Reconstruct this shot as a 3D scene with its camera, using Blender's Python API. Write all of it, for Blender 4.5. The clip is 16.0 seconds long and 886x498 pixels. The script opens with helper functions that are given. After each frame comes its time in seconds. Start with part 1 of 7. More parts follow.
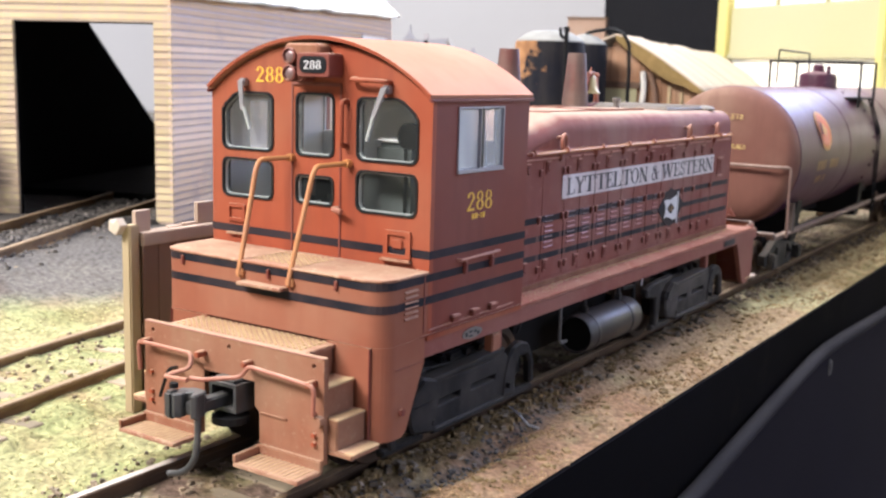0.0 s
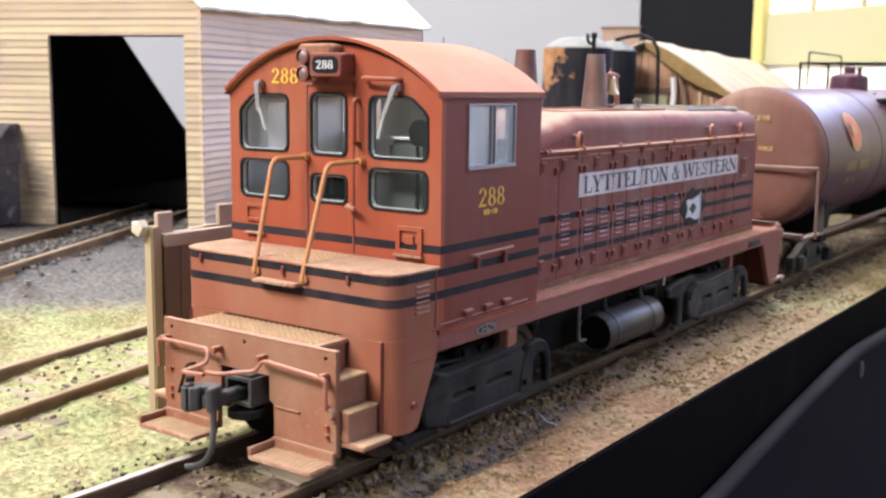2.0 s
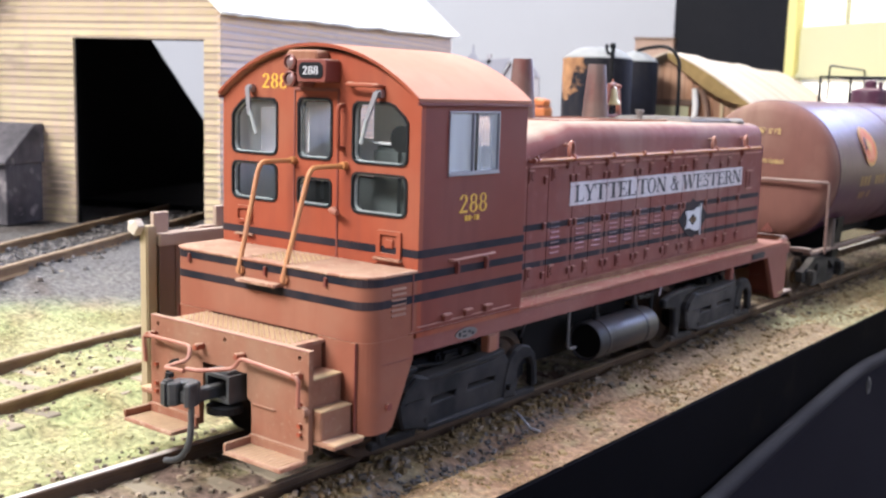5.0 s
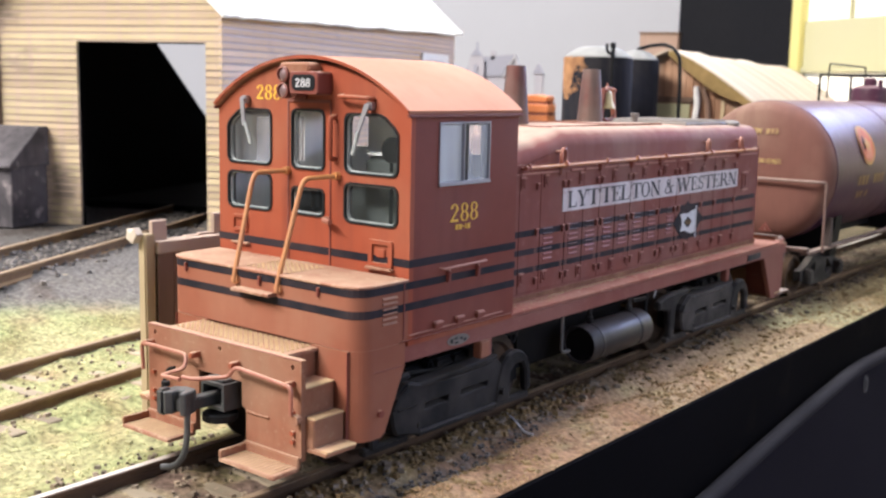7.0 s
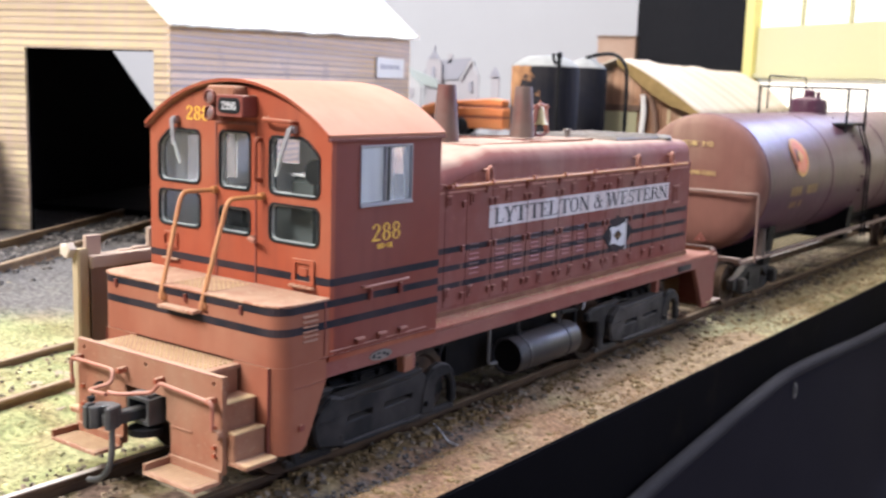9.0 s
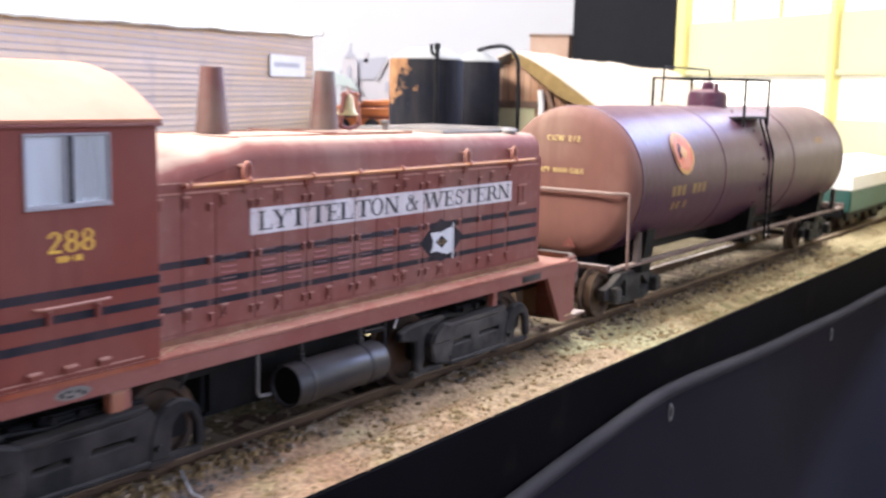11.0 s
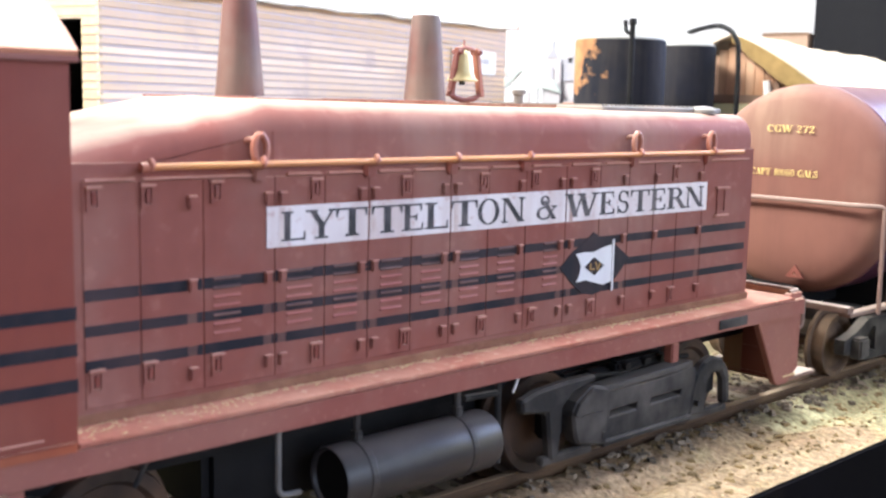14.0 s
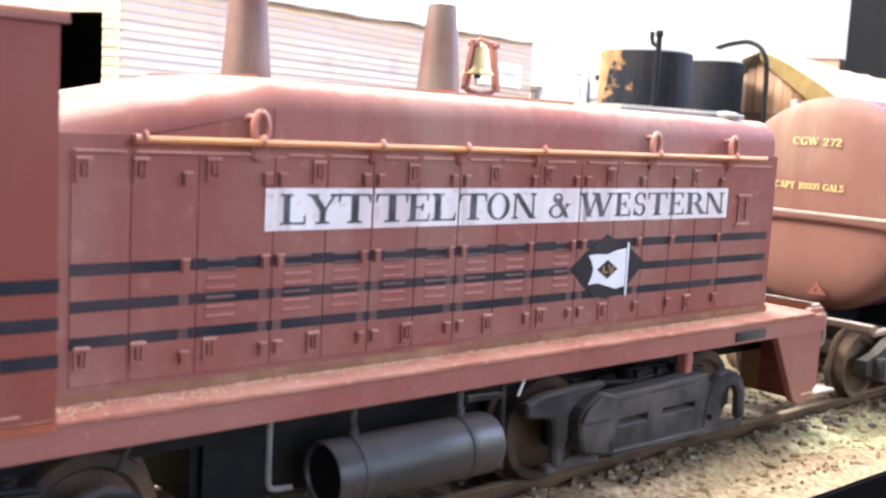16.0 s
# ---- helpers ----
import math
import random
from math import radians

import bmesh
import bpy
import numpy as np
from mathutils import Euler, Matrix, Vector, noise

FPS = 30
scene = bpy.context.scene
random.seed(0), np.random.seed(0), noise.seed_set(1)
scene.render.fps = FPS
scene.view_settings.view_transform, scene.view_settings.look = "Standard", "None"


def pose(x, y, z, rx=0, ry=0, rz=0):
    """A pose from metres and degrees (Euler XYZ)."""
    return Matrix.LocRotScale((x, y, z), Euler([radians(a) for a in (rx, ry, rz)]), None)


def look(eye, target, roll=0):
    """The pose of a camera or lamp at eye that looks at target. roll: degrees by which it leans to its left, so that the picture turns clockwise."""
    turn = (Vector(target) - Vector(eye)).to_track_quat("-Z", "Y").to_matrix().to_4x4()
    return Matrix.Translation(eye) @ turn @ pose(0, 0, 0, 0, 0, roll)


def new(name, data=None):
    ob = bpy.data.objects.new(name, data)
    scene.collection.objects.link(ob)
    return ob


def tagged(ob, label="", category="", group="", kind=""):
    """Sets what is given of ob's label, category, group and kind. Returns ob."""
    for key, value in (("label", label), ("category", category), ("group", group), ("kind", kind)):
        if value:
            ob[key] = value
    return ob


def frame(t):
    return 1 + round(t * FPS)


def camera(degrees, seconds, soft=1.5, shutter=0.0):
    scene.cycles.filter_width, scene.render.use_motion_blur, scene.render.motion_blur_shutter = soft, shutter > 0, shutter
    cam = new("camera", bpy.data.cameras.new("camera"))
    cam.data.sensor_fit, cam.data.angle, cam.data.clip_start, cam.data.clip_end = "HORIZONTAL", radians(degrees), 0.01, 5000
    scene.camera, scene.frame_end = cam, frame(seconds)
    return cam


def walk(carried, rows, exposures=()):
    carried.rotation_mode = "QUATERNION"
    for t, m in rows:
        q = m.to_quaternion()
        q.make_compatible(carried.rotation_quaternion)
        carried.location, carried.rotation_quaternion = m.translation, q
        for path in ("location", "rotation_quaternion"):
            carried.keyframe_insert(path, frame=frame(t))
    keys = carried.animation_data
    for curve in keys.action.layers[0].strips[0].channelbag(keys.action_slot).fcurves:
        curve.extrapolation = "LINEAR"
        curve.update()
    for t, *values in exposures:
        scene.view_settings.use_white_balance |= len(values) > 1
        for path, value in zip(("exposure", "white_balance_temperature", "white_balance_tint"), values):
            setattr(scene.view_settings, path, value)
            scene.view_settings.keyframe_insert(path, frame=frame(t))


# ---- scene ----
cam = camera(45.3, 16.0, soft=2.35, shutter=0.5)
cam.data.dof.use_dof, cam.data.dof.focus_distance, cam.data.dof.aperture_fstop = True, 0.135, 82
MM = 0.001
# rows in millimetres: seconds, eye, target, roll; x across the track, y along it, z above the rail head
PATH = [
    (0, (82.99, -83.01, 44.73), (28.69, -0.68, 28.21), 1.65),
    (0.5, (82.74, -83.76, 45.07), (28.13, -1.57, 28.89), 1.45),
    (1, (83.57, -83.95, 44.21), (28.68, -1.84, 28.56), 1.52),
    (1.5, (85.35, -83.56, 44.05), (29.21, -2.27, 28.52), 1.63),
    (2, (86.82, -82.37, 42.77), (29.14, -2.11, 27.56), 0.73),
    (2.5, (89.49, -81.25, 43.03), (31.95, -0.93, 27.61), 1.64),
    (3, (91.90, -79.00, 41.33), (33.07, 0.45, 26.28), 1.44),
    (3.5, (92.07, -79.00, 41.97), (32.58, -0.05, 26.85), 1.92),
    (4, (90.71, -79.58, 41.54), (29.71, -1.74, 26.69), 1.87),
    (4.5, (92.00, -79.66, 42.15), (31.36, -1.47, 27.65), 1.72),
    (7, (96.37, -79.67, 45.16), (35.05, -2.17, 29.87), 1.31),
    (7.5, (96.44, -80.25, 45.78), (35.07, -2.76, 30.64), 1.48),
    (8, (97.50, -80.69, 45.17), (36.18, -3.19, 29.85), 1.83),
    (8.5, (99.74, -80.63, 46.83), (39.98, -2.03, 30.98), 1.87),
    (9, (103.38, -79.21, 48.85), (44.47, 0.08, 33.26), 1.82),
    (9.5, (106.29, -76.82, 48.82), (49.79, 4.23, 33.36), 1.92),
    (10, (110.03, -73.59, 48.17), (52.35, 6.71, 33.19), 1.39),
    (10.2, (113.30, -71.16, 48.77), (56.68, 9.92, 33.91), 1.37),
    (12.3, (101.72, 3.12, 40.43), (36.21, 77.10, 25.11), 0.89),
    (12.5, (99.69, 2.56, 40.89), (30.64, 73.21, 25.33), 0.33),
    (13, (91.70, 1.43, 39.18), (20.66, 70.02, 23.43), 0.92),
    (13.5, (88.35, 3.80, 37.85), (16.08, 71.28, 22.91), 1.40),
    (14, (87.07, 6.14, 39.21), (13.99, 73.01, 25.55), 1.31),
    (14.5, (85.46, 8.10, 37.52), (11.01, 73.60, 24.58), 0.96),
    (15, (85.23, 8.17, 37.78), (11.26, 74.22, 24.95), 1.54),
    (15.5, (85.66, 9.36, 35.27), (10.50, 74.15, 22.91), 1.55),
    (16, (85.85, 9.47, 36.42), (11.11, 74.82, 24.47), 3.15),
]
walk(cam, [(t, look([v * MM for v in eye], [v * MM for v in target], roll)) for t, eye, target, roll in PATH],
     exposures=[(0.0, 0.14, 5800, 10), (2.0, 0.04, 5750, 10), (4.0, 0.17, 5500, 10), (5.0, 0.15, 5500, 10), (8.0, 0.02, 5900, 10), (9.0, 0.15, 5700, 10), (9.4, 0.24, 5600, 10), (10.0, 0.5, 5600, 11), (12.5, 0.6, 5900, 7), (13.0, 0.73, 5750, 5), (13.5, 0.89, 5750, 5), (14.0, 0.93, 5750, 5), (14.5, 0.79, 5750, 5), (15.0, 0.57, 5750, 5), (15.5, 0.86, 5750, 5), (16.0, 1.18, 5750, 5)])

# ---------------------------------------------------------------- world and lamps
world = bpy.data.worlds.new("hall")
scene.world = world
world.use_nodes = True
world.node_tree.nodes["Background"].inputs[0].default_value = (0.9, 0.95, 1.0, 1)
world.node_tree.nodes["Background"].inputs[1].default_value = 0.3


def area(name, eye, target, w, h, power, colour):
    d = bpy.data.lights.new(name, "AREA")
    d.shape, d.size, d.size_y, d.energy, d.color = "RECTANGLE", w, h, power, colour
    ob = new(name, d)
    ob.matrix_world = look(eye, target)
    return ob


# tube lights over the layout and the hall, and the tall windows at its far end
area("tube_light_layout", (-0.55, -1.05, 1.15), (0, 0.05, 0), 1.4, 0.3, 76, (1.0, 0.89, 0.77))
area("tube_light_overhead", (-0.35, 0.55, 1.6), (-0.1, 0.2, 0), 1.6, 0.5, 60, (1.0, 0.96, 0.92))
area("hall_windows", (0.48, 2.4, 0.86), (0, 0.2, 0), 1.6, 0.52, 62, (0.58, 0.65, 1.0))
area("hall_windows_side", (1.9, 0.2, 0.67), (0, 0.1, 0), 1.75, 0.88, 15.5, (0.76, 0.81, 1.0))

# ---------------------------------------------------------------- materials
def rgb(c):
    return (c[0], c[1], c[2], 1.0)


def surface(name, base, rough=0.5, metal=0.0, dirt=None, dirt_amount=0.35, grain=0.12, scale=900.0, blot=90.0, bump=0.15,
            vary=0.0, island=0.0, spec=0.4, streak=(1, 1, 1), coat=0.0, run=None, run_amount=0.4, dust=None, dust_amount=0.8, dust_from=0.80, fleck=None, fleck_amount=0.5, fleck_scale=1500):
    """Paint, wood, stone and the like: grain and blotches at two scales, relief, and variation from piece to piece."""
    m = bpy.data.materials.new(name)
    m.use_nodes = True
    nt = m.node_tree
    n, l = nt.nodes, nt.links
    bsdf = n["Principled BSDF"]
    tc = n.new("ShaderNodeTexCoord")
    mp = n.new("ShaderNodeMapping")
    mp.inputs["Scale"].default_value = streak
    l.new(tc.outputs["Object"], mp.inputs[0])
    fine = n.new("ShaderNodeTexNoise")
    fine.inputs["Scale"].default_value, fine.inputs["Detail"].default_value = scale, 4
    big = n.new("ShaderNodeTexNoise")
    big.inputs["Scale"].default_value, big.inputs["Detail"].default_value = blot, 5
    l.new(mp.outputs[0], fine.inputs["Vector"])
    l.new(mp.outputs[0], big.inputs["Vector"])
    # grain: lighter and darker than the base
    mixa = n.new("ShaderNodeMix")
    mixa.data_type, mixa.blend_type = "RGBA", "MIX"
    mixa.inputs["A"].default_value = rgb([c * (1 - grain) for c in base])
    mixa.inputs["B"].default_value = rgb([min(1, c * (1 + grain)) for c in base])
    l.new(fine.outputs["Fac"], mixa.inputs["Factor"])
    out = mixa.outputs["Result"]
    if dirt:
        ramp = n.new("ShaderNodeMapRange")
        ramp.inputs["From Min"].default_value, ramp.inputs["From Max"].default_value = 0.42, 0.75
        ramp.inputs["To Max"].default_value = dirt_amount
        l.new(big.outputs["Fac"], ramp.inputs["Value"])
        mixb = n.new("ShaderNodeMix")
        mixb.data_type = "RGBA"
        mixb.inputs["B"].default_value = rgb(dirt)
        l.new(ramp.outputs[0], mixb.inputs["Factor"])
        l.new(out, mixb.inputs["A"])
        out = mixb.outputs["Result"]
    def layer(colour, mask, amount, lo, hi, under):
        """One more coat over what lies under it, where the mask is high."""
        rng = n.new("ShaderNodeMapRange")
        rng.inputs["From Min"].default_value, rng.inputs["From Max"].default_value = lo, hi
        rng.inputs["To Max"].default_value = amount
        l.new(mask, rng.inputs["Value"])
        mx = n.new("ShaderNodeMix")
        mx.data_type = "RGBA"
        mx.inputs["B"].default_value = rgb(colour)
        l.new(rng.outputs[0], mx.inputs["Factor"])
        l.new(under, mx.inputs["A"])
        return mx.outputs["Result"]

    def tex(scale_, detail, stretch):
        mq = n.new("ShaderNodeMapping")
        mq.inputs["Scale"].default_value = stretch
        l.new(tc.outputs["Object"], mq.inputs[0])
        t = n.new("ShaderNodeTexNoise")
        t.inputs["Scale"].default_value, t.inputs["Detail"].default_value = scale_, detail
        l.new(mq.outputs[0], t.inputs["Vector"])
        return t.outputs["Fac"]

    if run:
        # dirt that has run down with the rain
        out = layer(run, tex(420, 3, (1, 1, 0.10)), run_amount, 0.46, 0.72, out)
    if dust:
        # dust settled on the level faces, thin and broken where it has been rubbed; their top brightness is put into it
        # too
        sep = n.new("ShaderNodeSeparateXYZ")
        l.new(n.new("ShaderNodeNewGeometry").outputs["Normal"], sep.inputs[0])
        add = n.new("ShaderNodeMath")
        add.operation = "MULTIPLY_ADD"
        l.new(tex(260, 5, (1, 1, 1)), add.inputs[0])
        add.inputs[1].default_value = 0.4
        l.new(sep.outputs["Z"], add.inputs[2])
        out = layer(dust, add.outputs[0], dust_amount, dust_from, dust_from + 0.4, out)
    if fleck:
        out = layer(fleck, tex(fleck_scale, 3, (1, 1, 1)), fleck_amount, 0.60, 0.70, out)
    if vary or island:
        hsv = n.new("ShaderNodeHueSaturation")
        rnd = n.new("ShaderNodeMapRange")
        amount = vary or island
        rnd.inputs["To Min"].default_value, rnd.inputs["To Max"].default_value = 1 - amount, 1 + amount
        if island:
            l.new(n.new("ShaderNodeNewGeometry").outputs["Random Per Island"], rnd.inputs["Value"])
        else:
            l.new(n.new("ShaderNodeObjectInfo").outputs["Random"], rnd.inputs["Value"])
        l.new(rnd.outputs[0], hsv.inputs["Value"])
        l.new(out, hsv.inputs["Color"])
        out = hsv.outputs["Color"]
    l.new(out, bsdf.inputs["Base Color"])
    rr = n.new("ShaderNodeMapRange")
    rr.inputs["To Min"].default_value, rr.inputs["To Max"].default_value = max(0.03, rough - 0.12), min(1, rough + 0.12)
    l.new(big.outputs["Fac"], rr.inputs["Value"])
    l.new(rr.outputs[0], bsdf.inputs["Roughness"])
    bsdf.inputs["Metallic"].default_value = metal
    bsdf.inputs["Specular IOR Level"].default_value = spec
    bsdf.inputs["Coat Weight"].default_value = coat
    if bump:
        b = n.new("ShaderNodeBump")
        b.inputs["Strength"].default_value, b.inputs["Distance"].default_value = bump, 0.0002
        l.new(fine.outputs["Fac"], b.inputs["Height"])
        l.new(b.outputs[0], bsdf.inputs["Normal"])
    return m


def glow(name, colour, strength):
    m = bpy.data.materials.new(name)
    m.use_nodes = True
    b = m.node_tree.nodes["Principled BSDF"]
    b.inputs["Base Color"].default_value = rgb(colour)
    b.inputs["Emission Color"].default_value = rgb(colour)
    b.inputs["Emission Strength"].default_value = strength
    return m


def clear_glass(name, tint, least=0.02, most=0.2):
    m = bpy.data.materials.new(name)
    m.use_nodes = True
    nt = m.node_tree
    bsdf = nt.nodes["Principled BSDF"]
    bsdf.inputs["Base Color"].default_value = rgb(tint)
    bsdf.inputs["Roughness"].default_value = 0.08
    bsdf.inputs["IOR"].default_value = 1.45
    bsdf.inputs["Transmission Weight"].default_value = 0.0
    tr = nt.nodes.new("ShaderNodeBsdfTransparent")
    mix = nt.nodes.new("ShaderNodeMixShader")
    tc, mp, tx, rg = (nt.nodes.new(k) for k in ("ShaderNodeTexCoord", "ShaderNodeMapping", "ShaderNodeTexNoise", "ShaderNodeMapRange"))
    mp.inputs["Scale"].default_value = (1, 1, 0.12)
    tx.inputs["Scale"].default_value, tx.inputs["Detail"].default_value = 150, 2
    rg.inputs["From Min"].default_value, rg.inputs["From Max"].default_value = 0.38, 0.66
    rg.inputs["To Min"].default_value, rg.inputs["To Max"].default_value = least, most
    nt.links.new(tc.outputs["Object"], mp.inputs[0])
    nt.links.new(mp.outputs[0], tx.inputs["Vector"])
    nt.links.new(tx.outputs["Fac"], rg.inputs["Value"])
    nt.links.new(rg.outputs[0], mix.inputs[0])
    nt.links.new(tr.outputs[0], mix.inputs[1])
    nt.links.new(bsdf.outputs[0], mix.inputs[2])
    nt.links.new(mix.outputs[0], nt.nodes["Material Output"].inputs["Surface"])
    return m


TAN = (0.44, 0.30, 0.205)
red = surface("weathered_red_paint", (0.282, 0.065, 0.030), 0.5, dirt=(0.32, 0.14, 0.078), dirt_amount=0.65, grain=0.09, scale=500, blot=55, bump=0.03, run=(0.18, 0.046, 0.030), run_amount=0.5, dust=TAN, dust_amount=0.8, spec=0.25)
red_dusty = surface("dusty_red_deck", (0.29, 0.135, 0.088), 0.9, dirt=(0.46, 0.325, 0.22), dirt_amount=0.9, grain=0.35, scale=1300, blot=260, bump=0.6, dust=(0.44, 0.30, 0.205), dust_amount=0.5, fleck=(0.58, 0.43, 0.30), fleck_amount=0.5, fleck_scale=1100, spec=0.12)
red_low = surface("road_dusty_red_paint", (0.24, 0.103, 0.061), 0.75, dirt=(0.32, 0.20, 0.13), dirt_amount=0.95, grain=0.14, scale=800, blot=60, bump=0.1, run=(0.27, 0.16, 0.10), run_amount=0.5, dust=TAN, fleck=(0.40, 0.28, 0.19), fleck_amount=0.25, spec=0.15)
walk_red = surface("walked_red_deck", (0.30, 0.118, 0.085), 0.85, dirt=(0.42, 0.24, 0.175), dirt_amount=0.7, grain=0.25, scale=1300, blot=150, bump=0.5, fleck=(0.52, 0.36, 0.26), fleck_amount=0.5, fleck_scale=900, spec=0.12)
# dusty maroon, greyed: the glare on the hood side is put into the colour
red_hood = surface("glare_dusty_maroon_hood", (0.212, 0.075, 0.058), 0.74, dirt=(0.268, 0.168, 0.136), dirt_amount=0.85, grain=0.10, scale=600, blot=60, bump=0.05, run=(0.15, 0.044, 0.036), run_amount=0.32, dust=(0.41, 0.30, 0.225), dust_amount=0.92, dust_from=0.85, spec=0.12, fleck=(0.33, 0.18, 0.14), fleck_amount=0.22, fleck_scale=600)
# pale roof red: overhead brightness is put into the colour
red_roof = surface("toplit_pale_red_roof", (0.435, 0.198, 0.122), 0.55, dirt=(0.50, 0.295, 0.20), dirt_amount=0.6, grain=0.07, scale=700, blot=55, bump=0.03, spec=0.25, run=(0.36, 0.14, 0.08), run_amount=0.25)
red_dark = surface("dark_red_paint", (0.17, 0.040, 0.028), 0.55, dirt=(0.26, 0.13, 0.10), dirt_amount=0.5, grain=0.1, scale=600, blot=80, bump=0.05, dust=TAN, dust_amount=0.6)
# oxide red turned purple: the barrel's violet sheen is put into the base colour
tank_red = surface("tank_oxide_violet_sheen", (0.066, 0.022, 0.042), 0.40, dirt=(0.098, 0.044, 0.062), dirt_amount=0.6, grain=0.12, scale=420, blot=70, bump=0.05, run=(0.045, 0.020, 0.030), run_amount=0.6, dust=(0.235, 0.155, 0.145), dust_amount=0.55, dust_from=0.82, fleck=(0.17, 0.105, 0.11), fleck_amount=0.2, fleck_scale=500, spec=0.2)
stripe = surface("black_stripe", (0.013, 0.013, 0.019), 0.6, dirt=(0.075, 0.052, 0.052), dirt_amount=0.6, grain=0.2, scale=900, blot=110, bump=0.03, run=(0.05, 0.03, 0.03), run_amount=0.4, spec=0.15)
gasket = surface("black_gasket", (0.012, 0.013, 0.015), 0.35, grain=0.2, bump=0.0)
silver = surface("silver_frame", (0.34, 0.33, 0.35), 0.42, metal=0.45, grain=0.08, scale=700, blot=120, bump=0.05)
ochre = surface("ochre_handrail", (0.45, 0.20, 0.065), 0.5, dirt=(0.34, 0.15, 0.09), dirt_amount=0.6, grain=0.12, scale=600, blot=160, bump=0.05)
pinkish = surface("worn_red_rail", (0.31, 0.115, 0.076), 0.5, dirt=(0.38, 0.225, 0.16), dirt_amount=0.6, grain=0.1, scale=600, blot=150, bump=0.05, dust=TAN, dust_amount=0.6)
brass = surface("old_brass", (0.52, 0.43, 0.22), 0.45, metal=0.45, dirt=(0.14, 0.10, 0.06), dirt_amount=0.5, grain=0.1, blot=250, bump=0.05)
black = surface("black_plastic", (0.0055, 0.0055, 0.0065), 0.62, grain=0.2, dirt=(0.025, 0.023, 0.021), dirt_amount=0.45, scale=700, blot=180, bump=0.05, spec=0.15)
truckgrey = surface("dusty_grey_truck", (0.014, 0.0135, 0.0145), 0.72, dirt=(0.115, 0.104, 0.096), dirt_amount=0.8, grain=0.35, scale=900, blot=170, bump=0.3, dust=(0.17, 0.15, 0.13), dust_amount=0.8, dust_from=0.7, spec=0.25)
wheel_tan = surface("tan_dusty_wheel", (0.085, 0.055, 0.038), 0.65, metal=0.1, dirt=(0.24, 0.155, 0.09), dirt_amount=0.8, grain=0.2, scale=800, blot=160, bump=0.1, spec=0.3)
rusty = surface("rusty_wheel", (0.030, 0.020, 0.016), 0.62, metal=0.1, dirt=(0.145, 0.078, 0.042), dirt_amount=0.7, grain=0.2, scale=800, blot=160, bump=0.1, spec=0.3)
# darker copy of the truck grey: shade on the front truck put into the colour
truck_shaded = surface("shaded_black_truck", (0.010, 0.0098, 0.0105), 0.75, dirt=(0.062, 0.055, 0.05), dirt_amount=0.75, grain=0.35, scale=900, blot=170, bump=0.3, dust=(0.12, 0.105, 0.09), dust_amount=0.8, dust_from=0.75, spec=0.2)
airtank = surface("grey_air_tank", (0.021, 0.020, 0.023), 0.42, dirt=(0.058, 0.052, 0.048), dirt_amount=0.6, grain=0.15, scale=700, blot=110, bump=0.06, run=(0.015, 0.015, 0.016), run_amount=0.5, dust=(0.15, 0.13, 0.12), dust_amount=0.7, dust_from=0.7, spec=0.45)
grille = surface("grey_grille", (0.16, 0.145, 0.13), 0.6, dirt=(0.3, 0.23, 0.18), dirt_amount=0.5, grain=0.15, scale=900, blot=160, bump=0.1)
white_paint = surface("white_lettering_panel", (0.68, 0.64, 0.64), 0.6, dirt=(0.45, 0.35, 0.33), dirt_amount=0.5, grain=0.05, scale=700, blot=110, bump=0.03, run=(0.42, 0.31, 0.29), run_amount=0.5, fleck=(0.35, 0.15, 0.12), fleck_amount=0.4)
ink = surface("black_ink", (0.018, 0.018, 0.022), 0.6, grain=0.2, dirt=(0.22, 0.19, 0.19), dirt_amount=0.55, scale=1500, blot=300, bump=0.0, fleck=(0.3, 0.25, 0.25), fleck_amount=0.35)
yellow = surface("yellow_lettering", (0.72, 0.43, 0.05), 0.55, grain=0.06, dirt=(0.45, 0.2, 0.05), dirt_amount=0.5, blot=260, bump=0.0)
badge_gold = surface("worn_yellow_badge", (0.52, 0.27, 0.07), 0.5, grain=0.08, dirt=(0.45, 0.15, 0.06), dirt_amount=0.6, blot=260, bump=0.0)
gold = surface("gold_mark", (0.25, 0.15, 0.05), 0.5, grain=0.05, dirt=(0.16, 0.07, 0.06), dirt_amount=0.7, blot=200, bump=0.0)
logo_red = surface("logo_orange_red", (0.55, 0.14, 0.06), 0.5, grain=0.06, dirt=(0.5, 0.25, 0.12), dirt_amount=0.4, blot=200, bump=0.0)
number_white = surface("number_white", (0.62, 0.62, 0.64), 0.5, grain=0.02, dirt=(0.4, 0.36, 0.36), dirt_amount=0.5, blot=200, bump=0.0)
lens = surface("headlight_lens", (0.22, 0.15, 0.15), 0.3, metal=0.3, grain=0.1, bump=0.0)
glass = clear_glass("cab_glass", (0.78, 0.81, 0.80), 0.015, 0.09)
glass_low = clear_glass("cab_glass_lower", (0.55, 0.60, 0.58), 0.008, 0.035)
glass_frost = clear_glass("streaked_side_glass", (0.60, 0.62, 0.63), 0.36, 0.72)
inside_grey = surface("cab_interior_grey", (0.075, 0.088, 0.083), 0.6, grain=0.1, bump=0.02)
# rusty brown darkened: shade beneath the engine is put into the rail sides
rail_rust = surface("rail_brown", (0.066, 0.040, 0.025), 0.65, metal=0.1, dirt=(0.135, 0.082, 0.044), dirt_amount=0.85, grain=0.25, scale=700, blot=120, bump=0.15, spec=0.25)
